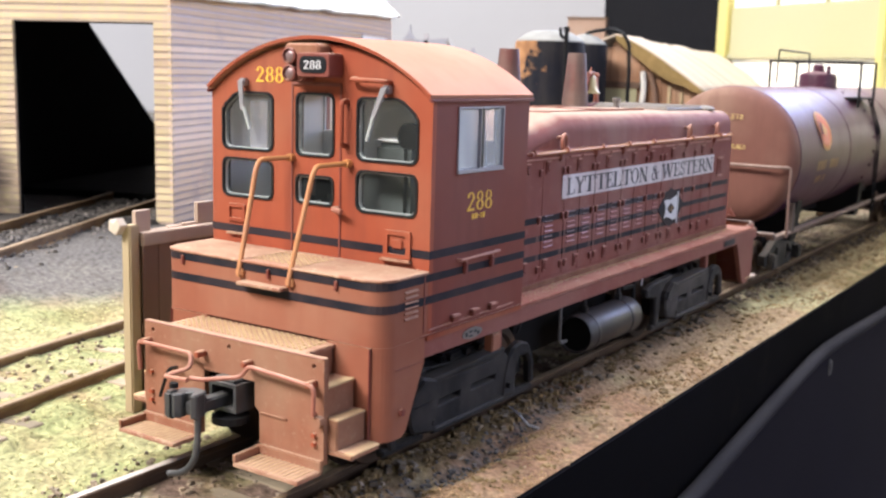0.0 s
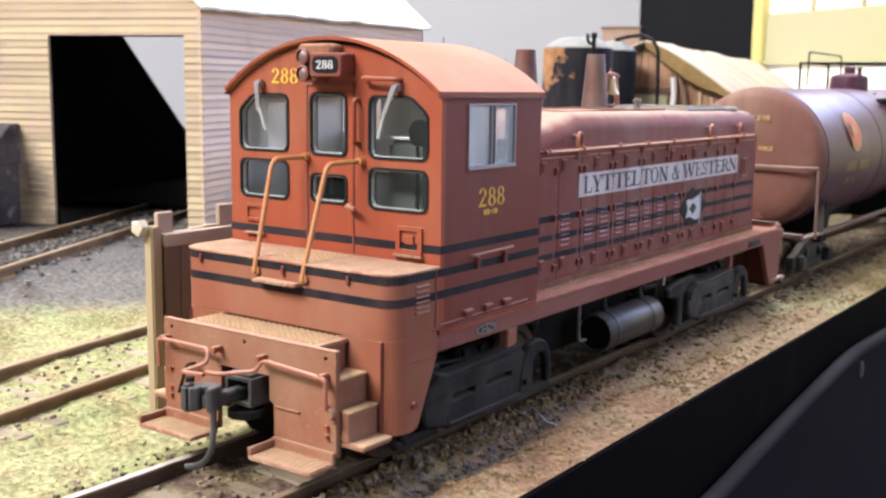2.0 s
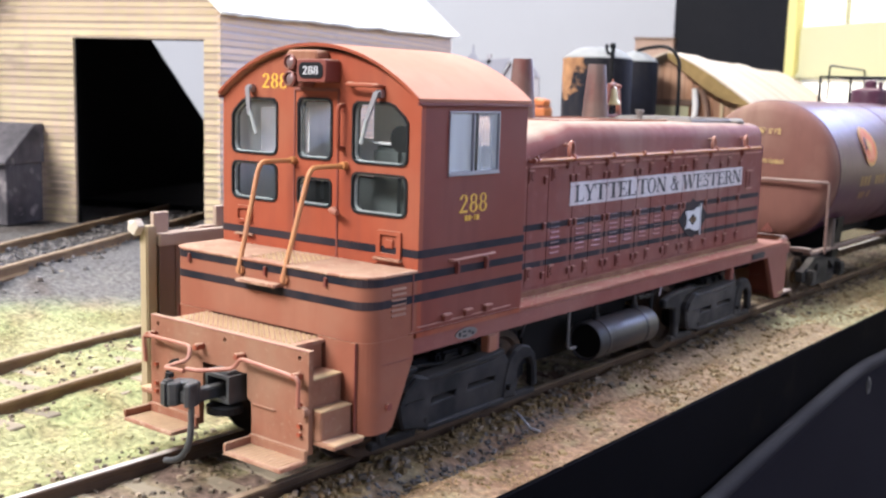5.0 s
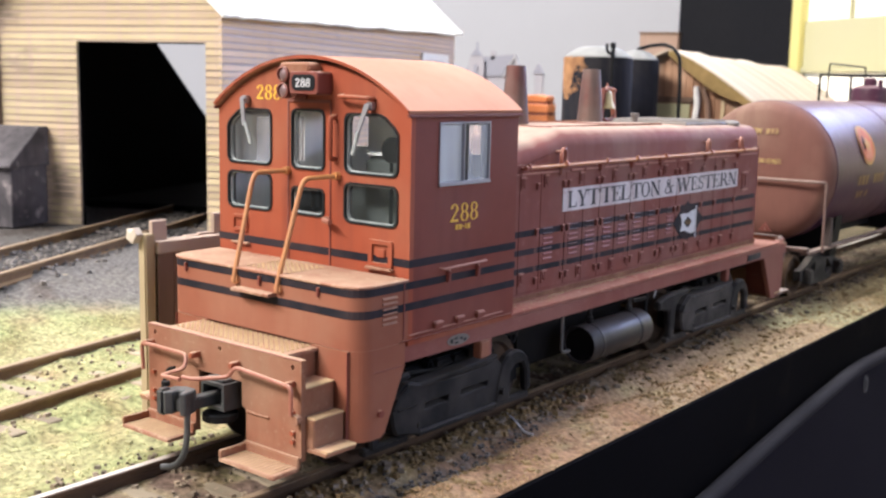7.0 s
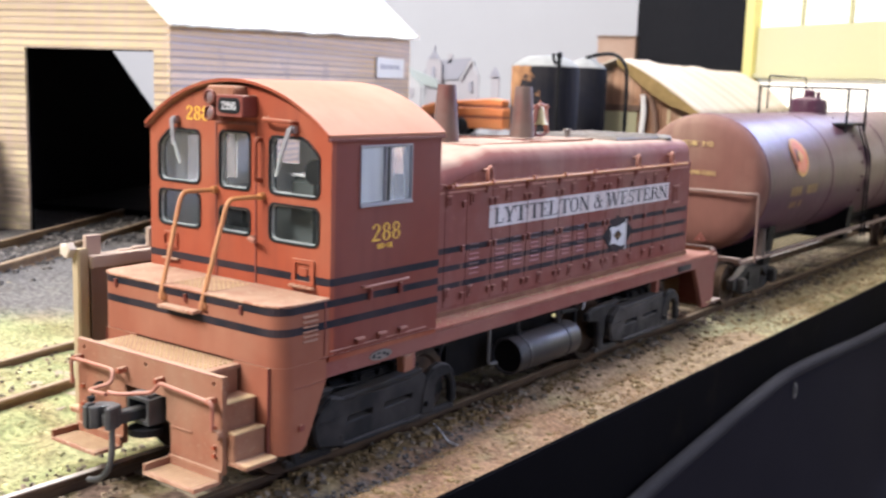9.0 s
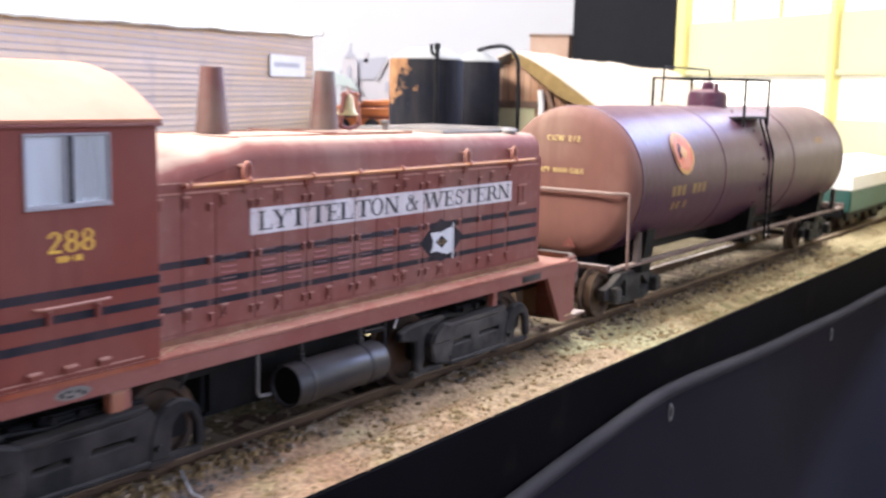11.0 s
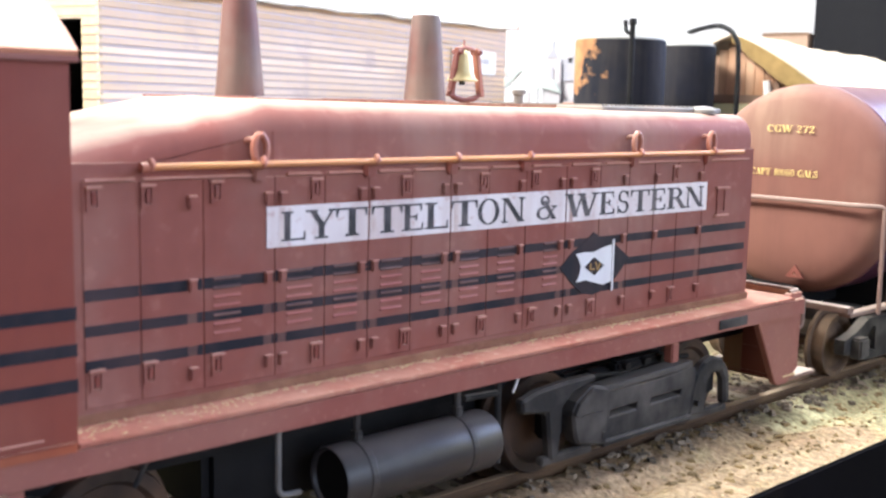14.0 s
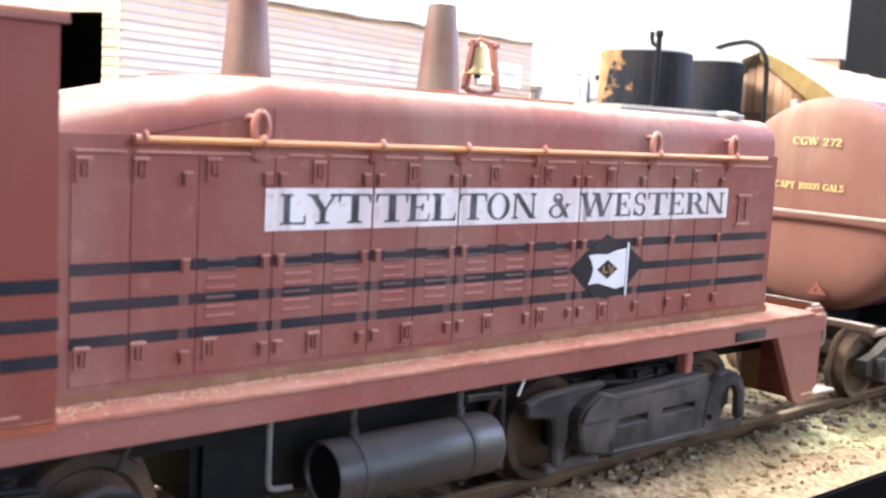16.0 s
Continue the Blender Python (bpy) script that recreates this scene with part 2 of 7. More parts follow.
# pale base colour carries the glint along the rail head
rail_top = surface("glinting_rail_head", (0.66, 0.60, 0.55), 0.38, metal=0.25, dirt=(0.32, 0.20, 0.12), dirt_amount=0.5, grain=0.08, blot=70, bump=0.02)
sleeper_wood = surface("grey_brown_sleeper", (0.22, 0.17, 0.118), 0.85, dirt=(0.35, 0.295, 0.19), dirt_amount=0.6, grain=0.3, scale=700, blot=120, bump=0.4, vary=0.3, streak=(0.3, 1, 1))
wood_pale = surface("pale_bare_wood", (0.44, 0.345, 0.205), 0.75, dirt=(0.29, 0.20, 0.115), dirt_amount=0.75, grain=0.22, scale=500, blot=140, bump=0.25, vary=0.12, streak=(1, 1, 0.15))
wood_brown = surface("brown_stained_board", (0.155, 0.092, 0.062), 0.7, dirt=(0.28, 0.19, 0.135), dirt_amount=0.5, grain=0.22, scale=450, blot=140, bump=0.25, vary=0.2, streak=(1, 1, 0.12))
wood_mauve = surface("weathered_mauve_wood", (0.36, 0.265, 0.20), 0.75, dirt=(0.52, 0.43, 0.32), dirt_amount=0.6, grain=0.2, scale=450, blot=160, bump=0.25, vary=0.2, streak=(1, 0.4, 0.3))
siding = surface("cream_clapboard", (0.53, 0.44, 0.26), 0.85, dirt=(0.42, 0.29, 0.20), dirt_amount=0.9, grain=0.28, scale=200, blot=34, bump=0.12, vary=0.14, streak=(0.3, 0.3, 2.5), run=(0.50, 0.35, 0.31), run_amount=0.6, fleck=(0.15, 0.12, 0.11), fleck_amount=0.7, fleck_scale=55)
siding_side = surface("pinkish_clapboard", (0.62, 0.47, 0.345), 0.85, dirt=(0.55, 0.36, 0.17), dirt_amount=0.9, grain=0.16, scale=240, blot=30, bump=0.12, vary=0.09, streak=(0.35, 0.35, 2.0), run=(0.47, 0.38, 0.38), run_amount=0.3, fleck=(0.26, 0.21, 0.22), fleck_amount=0.4, fleck_scale=60)
joint_mauve = surface("mauve_brown_joint", (0.40, 0.305, 0.24), 0.9, dirt=(0.50, 0.40, 0.28), dirt_amount=0.8, grain=0.2, scale=240, blot=40, bump=0.05, vary=0.2)
joint_lilac = surface("lilac_grey_joint", (0.45, 0.38, 0.365), 0.9, dirt=(0.55, 0.42, 0.31), dirt_amount=0.7, grain=0.15, scale=240, blot=40, bump=0.05, vary=0.15)
card_dark = surface("brown_card_edge", (0.20, 0.13, 0.085), 0.9, grain=0.2, bump=0.1)
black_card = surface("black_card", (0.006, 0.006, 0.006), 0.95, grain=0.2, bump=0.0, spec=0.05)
white_roof = surface("white_card_roof", (0.82, 0.79, 0.72), 0.8, dirt=(0.66, 0.60, 0.50), dirt_amount=0.35, grain=0.03, scale=300, blot=25, bump=0.05)
cream_roof = surface("cream_sheet_roof", (0.45, 0.385, 0.295), 0.85, dirt=(0.36, 0.25, 0.17), dirt_amount=0.85, grain=0.1, scale=300, blot=60, bump=0.08, streak=(0.06, 1, 0.06))
greystone = surface("grey_shed_paper", (0.115, 0.103, 0.108), 0.9, dirt=(0.03, 0.028, 0.032), dirt_amount=0.95, grain=0.45, scale=260, blot=110, bump=0.5, fleck=(0.30, 0.26, 0.255), fleck_amount=1.0, fleck_scale=180, run=(0.04, 0.036, 0.04), run_amount=0.6)
rust_black = surface("black_tar_tank", (0.010, 0.0105, 0.016), 0.9, dirt=(0.034, 0.031, 0.030), dirt_amount=0.6, grain=0.25, scale=400, blot=90, bump=0.1, dust=(0.30, 0.28, 0.25), dust_amount=0.8, dust_from=0.95, spec=0.12, run=(0.045, 0.038, 0.034), run_amount=0.4)
lid_grey = surface("pale_dusty_lid", (0.25, 0.245, 0.23), 0.9, dirt=(0.11, 0.11, 0.11), dirt_amount=0.8, grain=0.2, scale=300, blot=70, bump=0.1, run=(0.17, 0.165, 0.155), run_amount=0.5)
wall_wood = surface("brown_plank_wall", (0.37, 0.20, 0.115), 0.85, dirt=(0.50, 0.36, 0.25), dirt_amount=0.9, grain=0.3, scale=260, blot=150, bump=0.2, vary=0.35, streak=(1, 1, 0.25))
orange = surface("orange_machine_paint", (0.60, 0.185, 0.055), 0.55, dirt=(0.52, 0.25, 0.10), dirt_amount=0.5, grain=0.08, blot=80, bump=0.03)
green_paint = surface("dark_green_paint", (0.03, 0.10, 0.085), 0.5, grain=0.1, dirt=(0.1, 0.12, 0.1), dirt_amount=0.4, bump=0.03)
sheet_white = surface("white_canvas", (0.78, 0.75, 0.70), 0.85, grain=0.04, dirt=(0.6, 0.56, 0.48), dirt_amount=0.3, bump=0.05)
house_trim = surface("hazy_pale_trim", (0.420, 0.415, 0.430), 0.85, grain=0.06, dirt=(0.40, 0.40, 0.42), dirt_amount=0.5, blot=60, bump=0.0)
house_wall = surface("hazy_house_wall", (0.345, 0.335, 0.360), 0.85, grain=0.08, dirt=(0.40, 0.355, 0.37), dirt_amount=0.5, blot=60, bump=0.05)
house_roof = surface("slate_house_roof", (0.270, 0.270, 0.310), 0.8, grain=0.1, dirt=(0.31, 0.305, 0.35), dirt_amount=0.5, blot=60, bump=0.05)
house_green = surface("pale_green_roof", (0.320, 0.355, 0.350), 0.8, grain=0.08, dirt=(0.33, 0.375, 0.365), dirt_amount=0.4, blot=60, bump=0.05)
brick_brown = surface("brown_brick", (0.40, 0.27, 0.20), 0.85, grain=0.2, dirt=(0.5, 0.38, 0.3), dirt_amount=0.5, blot=90, bump=0.1)
backboard = surface("pale_grey_backboard", (0.39, 0.39, 0.41), 0.8, grain=0.02, scale=60, dirt=(0.34, 0.34, 0.355), dirt_amount=0.4, blot=6, bump=0.02)
black_board = surface("charcoal_board", (0.0125, 0.0125, 0.0145), 0.95, grain=0.15, scale=200, dirt=(0.019, 0.0185, 0.020), dirt_amount=0.5, blot=14, bump=0.05, spec=0.03)
yellow_frame = surface("yellow_window_frame", (0.60, 0.54, 0.20), 0.5, grain=0.04, dirt=(0.5, 0.45, 0.22), dirt_amount=0.4, blot=20, bump=0.02)
pale_panel = surface("pale_yellow_panel", (0.46, 0.435, 0.255), 0.6, grain=0.03, dirt=(0.45, 0.43, 0.31), dirt_amount=0.5, blot=15, bump=0.02)
pane_glow = glow("daylit_pane", (1.0, 0.97, 0.87), 0.2)
fabric = surface("black_curtain_cloth", (0.015, 0.014, 0.020), 0.95, grain=0.3, scale=2500, dirt=(0.021, 0.0195, 0.026), dirt_amount=0.6, blot=30, bump=0.3, spec=0.05)
hem = surface("charcoal_hem_tape", (0.030, 0.0285, 0.034), 0.95, grain=0.3, scale=2500, dirt=(0.055, 0.052, 0.058), dirt_amount=0.6, blot=40, bump=0.3, spec=0.05)
hall_wall = surface("hall_wall_paint", (0.20, 0.19, 0.18), 0.8, grain=0.03, scale=20, bump=0.0)
hall_floor = surface("hall_floor_boards", (0.16, 0.11, 0.07), 0.6, grain=0.2, scale=20, bump=0.0)
ballast = surface("grey_ballast_stone", (0.19, 0.152, 0.112), 0.9, grain=0.25, island=0.6, bump=0.2, dirt=(0.25, 0.175, 0.095), dirt_amount=0.7, blot=120)
clump = surface("tan_ground_scatter", (0.34, 0.222, 0.12), 0.95, grain=0.25, island=0.28, bump=0.2, dirt=(0.29, 0.175, 0.09), dirt_amount=0.7, blot=40)
moss = surface("olive_brown_clump", (0.20, 0.135, 0.06), 0.95, grain=0.3, island=0.4, bump=0.2, dirt=(0.26, 0.18, 0.08), dirt_amount=0.6, blot=60)
straw = surface("pale_straw_scatter", (0.37, 0.35, 0.165), 0.95, grain=0.2, island=0.4, bump=0.2, dirt=(0.38, 0.31, 0.16), dirt_amount=0.6, blot=40)
cinder_grey = surface("grey_cinder_chips", (0.135, 0.12, 0.108), 0.9, grain=0.3, island=0.5, bump=0.2)
coal = surface("dark_cinder", (0.048, 0.043, 0.040), 0.9, grain=0.3, island=0.5, bump=0.2)


def ground_material():
    """Glued scatter: pale straw-green flock, brown earth and grey cinder in zones laid out across the tracks."""
    m = bpy.data.materials.new("ground_scatter")
    m.use_nodes = True
    nt = m.node_tree
    n, l = nt.nodes, nt.links
    bsdf = n["Principled BSDF"]
    bsdf.inputs["Roughness"].default_value = 0.95
    bsdf.inputs["Specular IOR Level"].default_value = 0.1
    at = n.new("ShaderNodeAttribute")
    at.attribute_name = "zone"
    tc = n.new("ShaderNodeTexCoord")
    fine, mid = n.new("ShaderNodeTexNoise"), n.new("ShaderNodeTexNoise")
    fine.inputs["Scale"].default_value, fine.inputs["Detail"].default_value = 1100, 6
    mid.inputs["Scale"].default_value, mid.inputs["Detail"].default_value = 110, 6
    l.new(tc.outputs["Object"], fine.inputs["Vector"])
    l.new(tc.outputs["Object"], mid.inputs["Vector"])
    grain = n.new("ShaderNodeMapRange")
    grain.inputs["From Min"].default_value, grain.inputs["From Max"].default_value = 0.3, 0.7
    grain.inputs["To Min"].default_value, grain.inputs["To Max"].default_value = 0.52, 1.36
    l.new(fine.outputs["Fac"], grain.inputs["Value"])
    mul = n.new("ShaderNodeMix")
    mul.data_type, mul.blend_type = "RGBA", "MULTIPLY"
    mul.inputs["Factor"].default_value = 1.0
    l.new(at.outputs["Color"], mul.inputs["A"])
    comb = n.new("ShaderNodeCombineColor")
    for k in range(3):
        l.new(grain.outputs[0], comb.inputs[k])
    l.new(comb.outputs[0], mul.inputs["B"])
    speck = n.new("ShaderNodeMapRange")
    speck.inputs["From Min"].default_value, speck.inputs["From Max"].default_value = 0.52, 0.66
    speck.inputs["To Max"].default_value = 0.6
    l.new(mid.outputs["Fac"], speck.inputs["Value"])
    mix = n.new("ShaderNodeMix")
    mix.data_type = "RGBA"
    l.new(speck.outputs[0], mix.inputs["Factor"])
    l.new(mul.outputs["Result"], mix.inputs["A"])
    br = n.new("ShaderNodeMix")
    br.data_type, br.blend_type = "RGBA", "MULTIPLY"
    br.inputs["Factor"].default_value = 1.0
    br.inputs["B"].default_value = (0.56, 0.47, 0.42, 1)
    l.new(mul.outputs["Result"], br.inputs["A"])
    l.new(br.outputs["Result"], mix.inputs["B"])
    l.new(mix.outputs["Result"], bsdf.inputs["Base Color"])
    b = n.new("ShaderNodeBump")
    b.inputs["Strength"].default_value, b.inputs["Distance"].default_value = 0.8, 0.0006
    l.new(fine.outputs["Fac"], b.inputs["Height"])
    l.new(b.outputs[0], bsdf.inputs["Normal"])
    return m


red_louver = surface("maroon_louver_paint", (0.245, 0.080, 0.064), 0.55, dirt=(0.31, 0.15, 0.12), dirt_amount=0.5, grain=0.08, scale=600, blot=80, bump=0.04, spec=0.22)
red_sill = surface("dusty_maroon_sill", (0.205, 0.060, 0.048), 0.62, dirt=(0.275, 0.14, 0.108), dirt_amount=0.75, grain=0.1, scale=800, blot=42, bump=0.06, run=(0.26, 0.11, 0.085), run_amount=0.35, dust=TAN, dust_amount=0.7, fleck=(0.4, 0.22, 0.16), fleck_amount=0.2, spec=0.22)
rail_tan = surface("straw_dusted_rail", (0.15, 0.092, 0.047), 0.75, dirt=(0.25, 0.165, 0.08), dirt_amount=0.8, grain=0.25, scale=700, blot=120, bump=0.15, spec=0.2)
dull_head = surface("dull_rail_head", (0.33, 0.24, 0.155), 0.55, metal=0.2, dirt=(0.16, 0.095, 0.055), dirt_amount=0.6, grain=0.1, blot=70, bump=0.02)
lining_grey = surface("pale_cab_lining", (0.78, 0.80, 0.79), 0.6, grain=0.05, dirt=(0.42, 0.45, 0.44), dirt_amount=0.6, blot=160, bump=0.0, streak=(1, 1, 0.1))
coupler_grey = surface("worn_black_coupler", (0.034, 0.035, 0.037), 0.42, dirt=(0.15, 0.145, 0.14), dirt_amount=0.6, grain=0.2, scale=700, blot=170, bump=0.08, dust=(0.16, 0.15, 0.14), dust_amount=0.6, spec=0.5)
pane_edge = surface("clear_pane_edge", (0.42, 0.45, 0.44), 0.25, grain=0.05, dirt=(0.12, 0.14, 0.13), dirt_amount=0.7, blot=150, bump=0.0)
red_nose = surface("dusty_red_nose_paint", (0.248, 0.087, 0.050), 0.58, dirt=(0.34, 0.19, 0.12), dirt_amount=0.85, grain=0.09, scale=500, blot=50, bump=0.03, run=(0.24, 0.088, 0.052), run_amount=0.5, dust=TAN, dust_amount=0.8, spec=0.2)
splinter = surface("pale_splintered_wood", (0.58, 0.50, 0.40), 0.85, dirt=(0.38, 0.30, 0.24), dirt_amount=0.6, grain=0.2, scale=500, blot=200, bump=0.3)
fascia_black = surface("scuffed_black_fascia", (0.0028, 0.0026, 0.0036), 0.9, grain=0.15, scale=200, dirt=(0.010, 0.009, 0.012), dirt_amount=0.6, blot=14, bump=0.05, spec=0.04, fleck=(0.035, 0.026, 0.018), fleck_amount=0.12, fleck_scale=90)
# darker copy of the cab red: shade on the side walls put into the colour
red_shaded = surface("shaded_red_cab_paint", (0.178, 0.042, 0.028), 0.54, dirt=(0.20, 0.085, 0.063), dirt_amount=0.55, grain=0.09, scale=500, blot=55, bump=0.03, run=(0.14, 0.036, 0.027), run_amount=0.55, dust=TAN, dust_amount=0.8, spec=0.22)
stack_red = surface("sooty_red_stack", (0.118, 0.045, 0.036), 0.65, dirt=(0.165, 0.145, 0.118), dirt_amount=0.85, grain=0.14, scale=500, blot=110, bump=0.06, run=(0.055, 0.046, 0.043), run_amount=0.75, spec=0.2)
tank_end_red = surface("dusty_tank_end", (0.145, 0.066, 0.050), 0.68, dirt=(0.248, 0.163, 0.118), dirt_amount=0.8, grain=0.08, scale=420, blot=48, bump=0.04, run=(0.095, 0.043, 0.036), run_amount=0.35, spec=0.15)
sill_brown = surface("dusty_brown_sill", (0.14, 0.085, 0.07), 0.7, dirt=(0.30, 0.22, 0.18), dirt_amount=0.7, grain=0.15, scale=700, blot=90, bump=0.08, dust=(0.42, 0.33, 0.27), dust_amount=0.8)
tread_tan = surface("tan_dusty_tread", (0.50, 0.365, 0.20), 0.8, dirt=(0.38, 0.20, 0.12), dirt_amount=0.5, grain=0.15, scale=900, blot=120, bump=0.2)
grey_bank = surface("grey_bank_stone", (0.25, 0.24, 0.23), 0.9, dirt=(0.15, 0.14, 0.13), dirt_amount=0.6, grain=0.2, scale=400, blot=60, bump=0.2)
mark_pale = surface("pale_yellow_marks", (0.62, 0.47, 0.17), 0.55, grain=0.08, dirt=(0.38, 0.22, 0.11), dirt_amount=0.6, blot=260, bump=0.0)

# dusty edges, with the highlight of their lit rims put into the colour
lip_pink = surface("dusty_highlight_edges", (0.40, 0.21, 0.165), 0.7, dirt=(0.30, 0.13, 0.10), dirt_amount=0.6, grain=0.15, scale=900, blot=260, bump=0.1, spec=0.2)
lip_grey = surface("pale_dusty_pipe", (0.15, 0.145, 0.14), 0.7, dirt=(0.10, 0.095, 0.09), dirt_amount=0.7, grain=0.15, scale=900, blot=260, bump=0.1, spec=0.25)
stripe_worn = surface("rubbed_grey_stripe", (0.085, 0.048, 0.044), 0.6, dirt=(0.16, 0.085, 0.07), dirt_amount=0.7, grain=0.2, scale=900, blot=220, bump=0.05, spec=0.15)
panel_rub = surface("thin_rubbed_white", (0.54, 0.45, 0.42), 0.65, dirt=(0.28, 0.13, 0.10), dirt_amount=0.7, grain=0.12, scale=900, blot=600, bump=0.04, run=(0.62, 0.56, 0.54), run_amount=0.8)
ledge_brown = surface("grimy_brown_ledge", (0.20, 0.098, 0.062), 0.85, dirt=(0.34, 0.20, 0.12), dirt_amount=0.7, grain=0.25, scale=1100, blot=190, bump=0.4, spec=0.12)
sill_dark = surface("dark_grimy_sill", (0.05, 0.037, 0.034), 0.65, dirt=(0.12, 0.09, 0.075), dirt_amount=0.6, grain=0.15, scale=700, blot=90, bump=0.08, dust=(0.17, 0.14, 0.12), dust_amount=0.5, spec=0.25)
moss_verge = surface("brown_mossy_verge", (0.25, 0.17, 0.07), 0.95, dirt=(0.15, 0.115, 0.045), dirt_amount=0.7, grain=0.3, scale=500, blot=70, bump=0.4, spec=0.1)


def tar_tank_material():
    """Black tar with one broad rust patch high on the weather side."""
    m = rust_black.copy()
    m.name = "rusting_tar_tank"
    nt = m.node_tree
    n, l = nt.nodes, nt.links
    bsdf = n["Principled BSDF"]
    under = bsdf.inputs["Base Color"].links[0].from_socket
    tc = n.new("ShaderNodeTexCoord")
    side = n.new("ShaderNodeVectorMath")
    side.operation = "DISTANCE"
    side.inputs[1].default_value = (-0.0062, -0.0088, 0.0535)
    l.new(tc.outputs["Object"], side.inputs[0])
    patch = n.new("ShaderNodeTexNoise")
    patch.inputs["Scale"].default_value, patch.inputs["Detail"].default_value = 160, 5
    l.new(tc.outputs["Object"], patch.inputs["Vector"])
    total = n.new("ShaderNodeMath")
    total.operation = "MULTIPLY_ADD"
    l.new(side.outputs["Value"], total.inputs[0])
    total.inputs[1].default_value = -45.0
    l.new(patch.outputs["Fac"], total.inputs[2])
    edge = n.new("ShaderNodeMapRange")
    edge.inputs["From Min"].default_value, edge.inputs["From Max"].default_value = 0.14, 0.20
    l.new(total.outputs[0], edge.inputs["Value"])
    tone = n.new("ShaderNodeMix")
    tone.data_type = "RGBA"
    tone.inputs["A"].default_value, tone.inputs["B"].default_value = (0.10, 0.05, 0.028, 1), (0.42, 0.22, 0.10, 1)
    fine = n.new("ShaderNodeTexNoise")
    fine.inputs["Scale"].default_value, fine.inputs["Detail"].default_value = 300, 4
    l.new(tc.outputs["Object"], fine.inputs["Vector"])
    l.new(fine.outputs["Fac"], tone.inputs["Factor"])
    mix = n.new("ShaderNodeMix")
    mix.data_type = "RGBA"
    l.new(edge.outputs[0], mix.inputs["Factor"])
    l.new(under, mix.inputs["A"])
    l.new(tone.outputs["Result"], mix.inputs["B"])
    l.new(mix.outputs["Result"], bsdf.inputs["Base Color"])
    return m


rust_tank = tar_tank_material()
ground_mat = ground_material()

# ---------------------------------------------------------------- mesh helpers (all in millimetres)
def thing(name, x, y, z, rz=0.0, label="", category="", group="", kind=""):
    ob = new(name)
    ob.empty_display_size = 0.01
    ob.matrix_world = pose(x * MM, y * MM, z * MM, 0, 0, rz)
    return tagged(ob, label, category, group, kind)


def part(name, bm, material, parent=None, label="", smooth=False):
    """Links a bmesh in millimetres as one mesh object under a thing or under a part."""
    bmesh.ops.recalc_face_normals(bm, faces=bm.faces)
    bm.transform(Matrix.Scale(MM, 4))
    me = bpy.data.meshes.new(name)
    bm.to_mesh(me)
    bm.free()
    me.materials.append(material)
    if smooth:
        for p in me.polygons:
            p.use_smooth = True
        me.set_sharp_from_angle(angle=radians(40))
    ob = new(name, me)
    ob.parent = parent
    return tagged(ob, label)


def again(ob, x=0.0, y=0.0, z=0.0, rz=0.0):
    """The same piece once more at an offset, on the same mesh."""
    o = ob.copy()
    scene.collection.objects.link(o)
    o.matrix_basis = pose(x * MM, y * MM, z * MM, 0, 0, rz)
    return o


def bevelled(bm, geom_edges, r, seg=2):
    bmesh.ops.bevel(bm, geom=geom_edges, offset=r, segments=seg, affect="EDGES", clamp_overlap=True)


def box(x0, x1, y0, y1, z0, z1, r=0.0, seg=2, bm=None, m=None):
    b = bmesh.new()
    bmesh.ops.create_cube(b, size=1.0)
    for v in b.verts:
        v.co = Vector(((x0 + x1) / 2 + v.co.x * (x1 - x0), (y0 + y1) / 2 + v.co.y * (y1 - y0), (z0 + z1) / 2 + v.co.z * (z1 - z0)))
    if r:
        bevelled(b, b.edges[:], r, seg)
    if m is not None:
        b.transform(m)
    return merged(bm, b)


def merged(bm, b):
    if bm is None:
        return b
    me = bpy.data.meshes.new("tmp")
    b.to_mesh(me)
    b.free()
    bm.from_mesh(me)
    bpy.data.meshes.remove(me)
    return bm


AX = {"x": ((0, 1, 0), (0, 0, 1), (1, 0, 0)), "y": ((1, 0, 0), (0, 0, 1), (0, 1, 0)), "z": ((1, 0, 0), (0, 1, 0), (0, 0, 1))}


def prism(pts, axis, a0, a1, holes=(), r=0.0, bm=None):
    """A flat outline with holes, extruded along an axis from a0 to a1."""
    u, v, w = (Vector(k) for k in AX[axis])
    b = bmesh.new()
    loops = []
    for loop in (pts, *holes):
        vs = [b.verts.new(u * p + v * q + w * a0) for p, q in loop]
        es = [b.edges.new((vs[k], vs[(k + 1) % len(vs)])) for k in range(len(vs))]
        loops.append((vs, es))
    if holes:
        bmesh.ops.triangle_fill(b, edges=[e for _, es in loops for e in es], use_beauty=True)
    else:
        b.faces.new(loops[0][0])
    done = bmesh.ops.extrude_face_region(b, geom=b.faces[:])
    bmesh.ops.translate(b, vec=w * (a1 - a0), verts=[g for g in done["geom"] if isinstance(g, bmesh.types.BMVert)])
    bmesh.ops.recalc_face_normals(b, faces=b.faces)
    if r:
        bevelled(b, [e for e in b.edges if len(e.link_faces) == 2 and e.calc_face_angle(0) > 0.5], r, 1)
    return merged(bm, b)


def rod(p, q, r0, r1=None, seg=14, bm=None):
    """A round bar or cone between two points."""
    p, q = Vector(p), Vector(q)
    b = bmesh.new()
    bmesh.ops.create_cone(b, cap_ends=True, segments=seg, radius1=r0, radius2=r0 if r1 is None else r1, depth=(q - p).length)
    b.transform(Matrix.Translation((p + q) / 2) @ (q - p).to_track_quat("Z", "Y").to_matrix().to_4x4())
    return merged(bm, b)


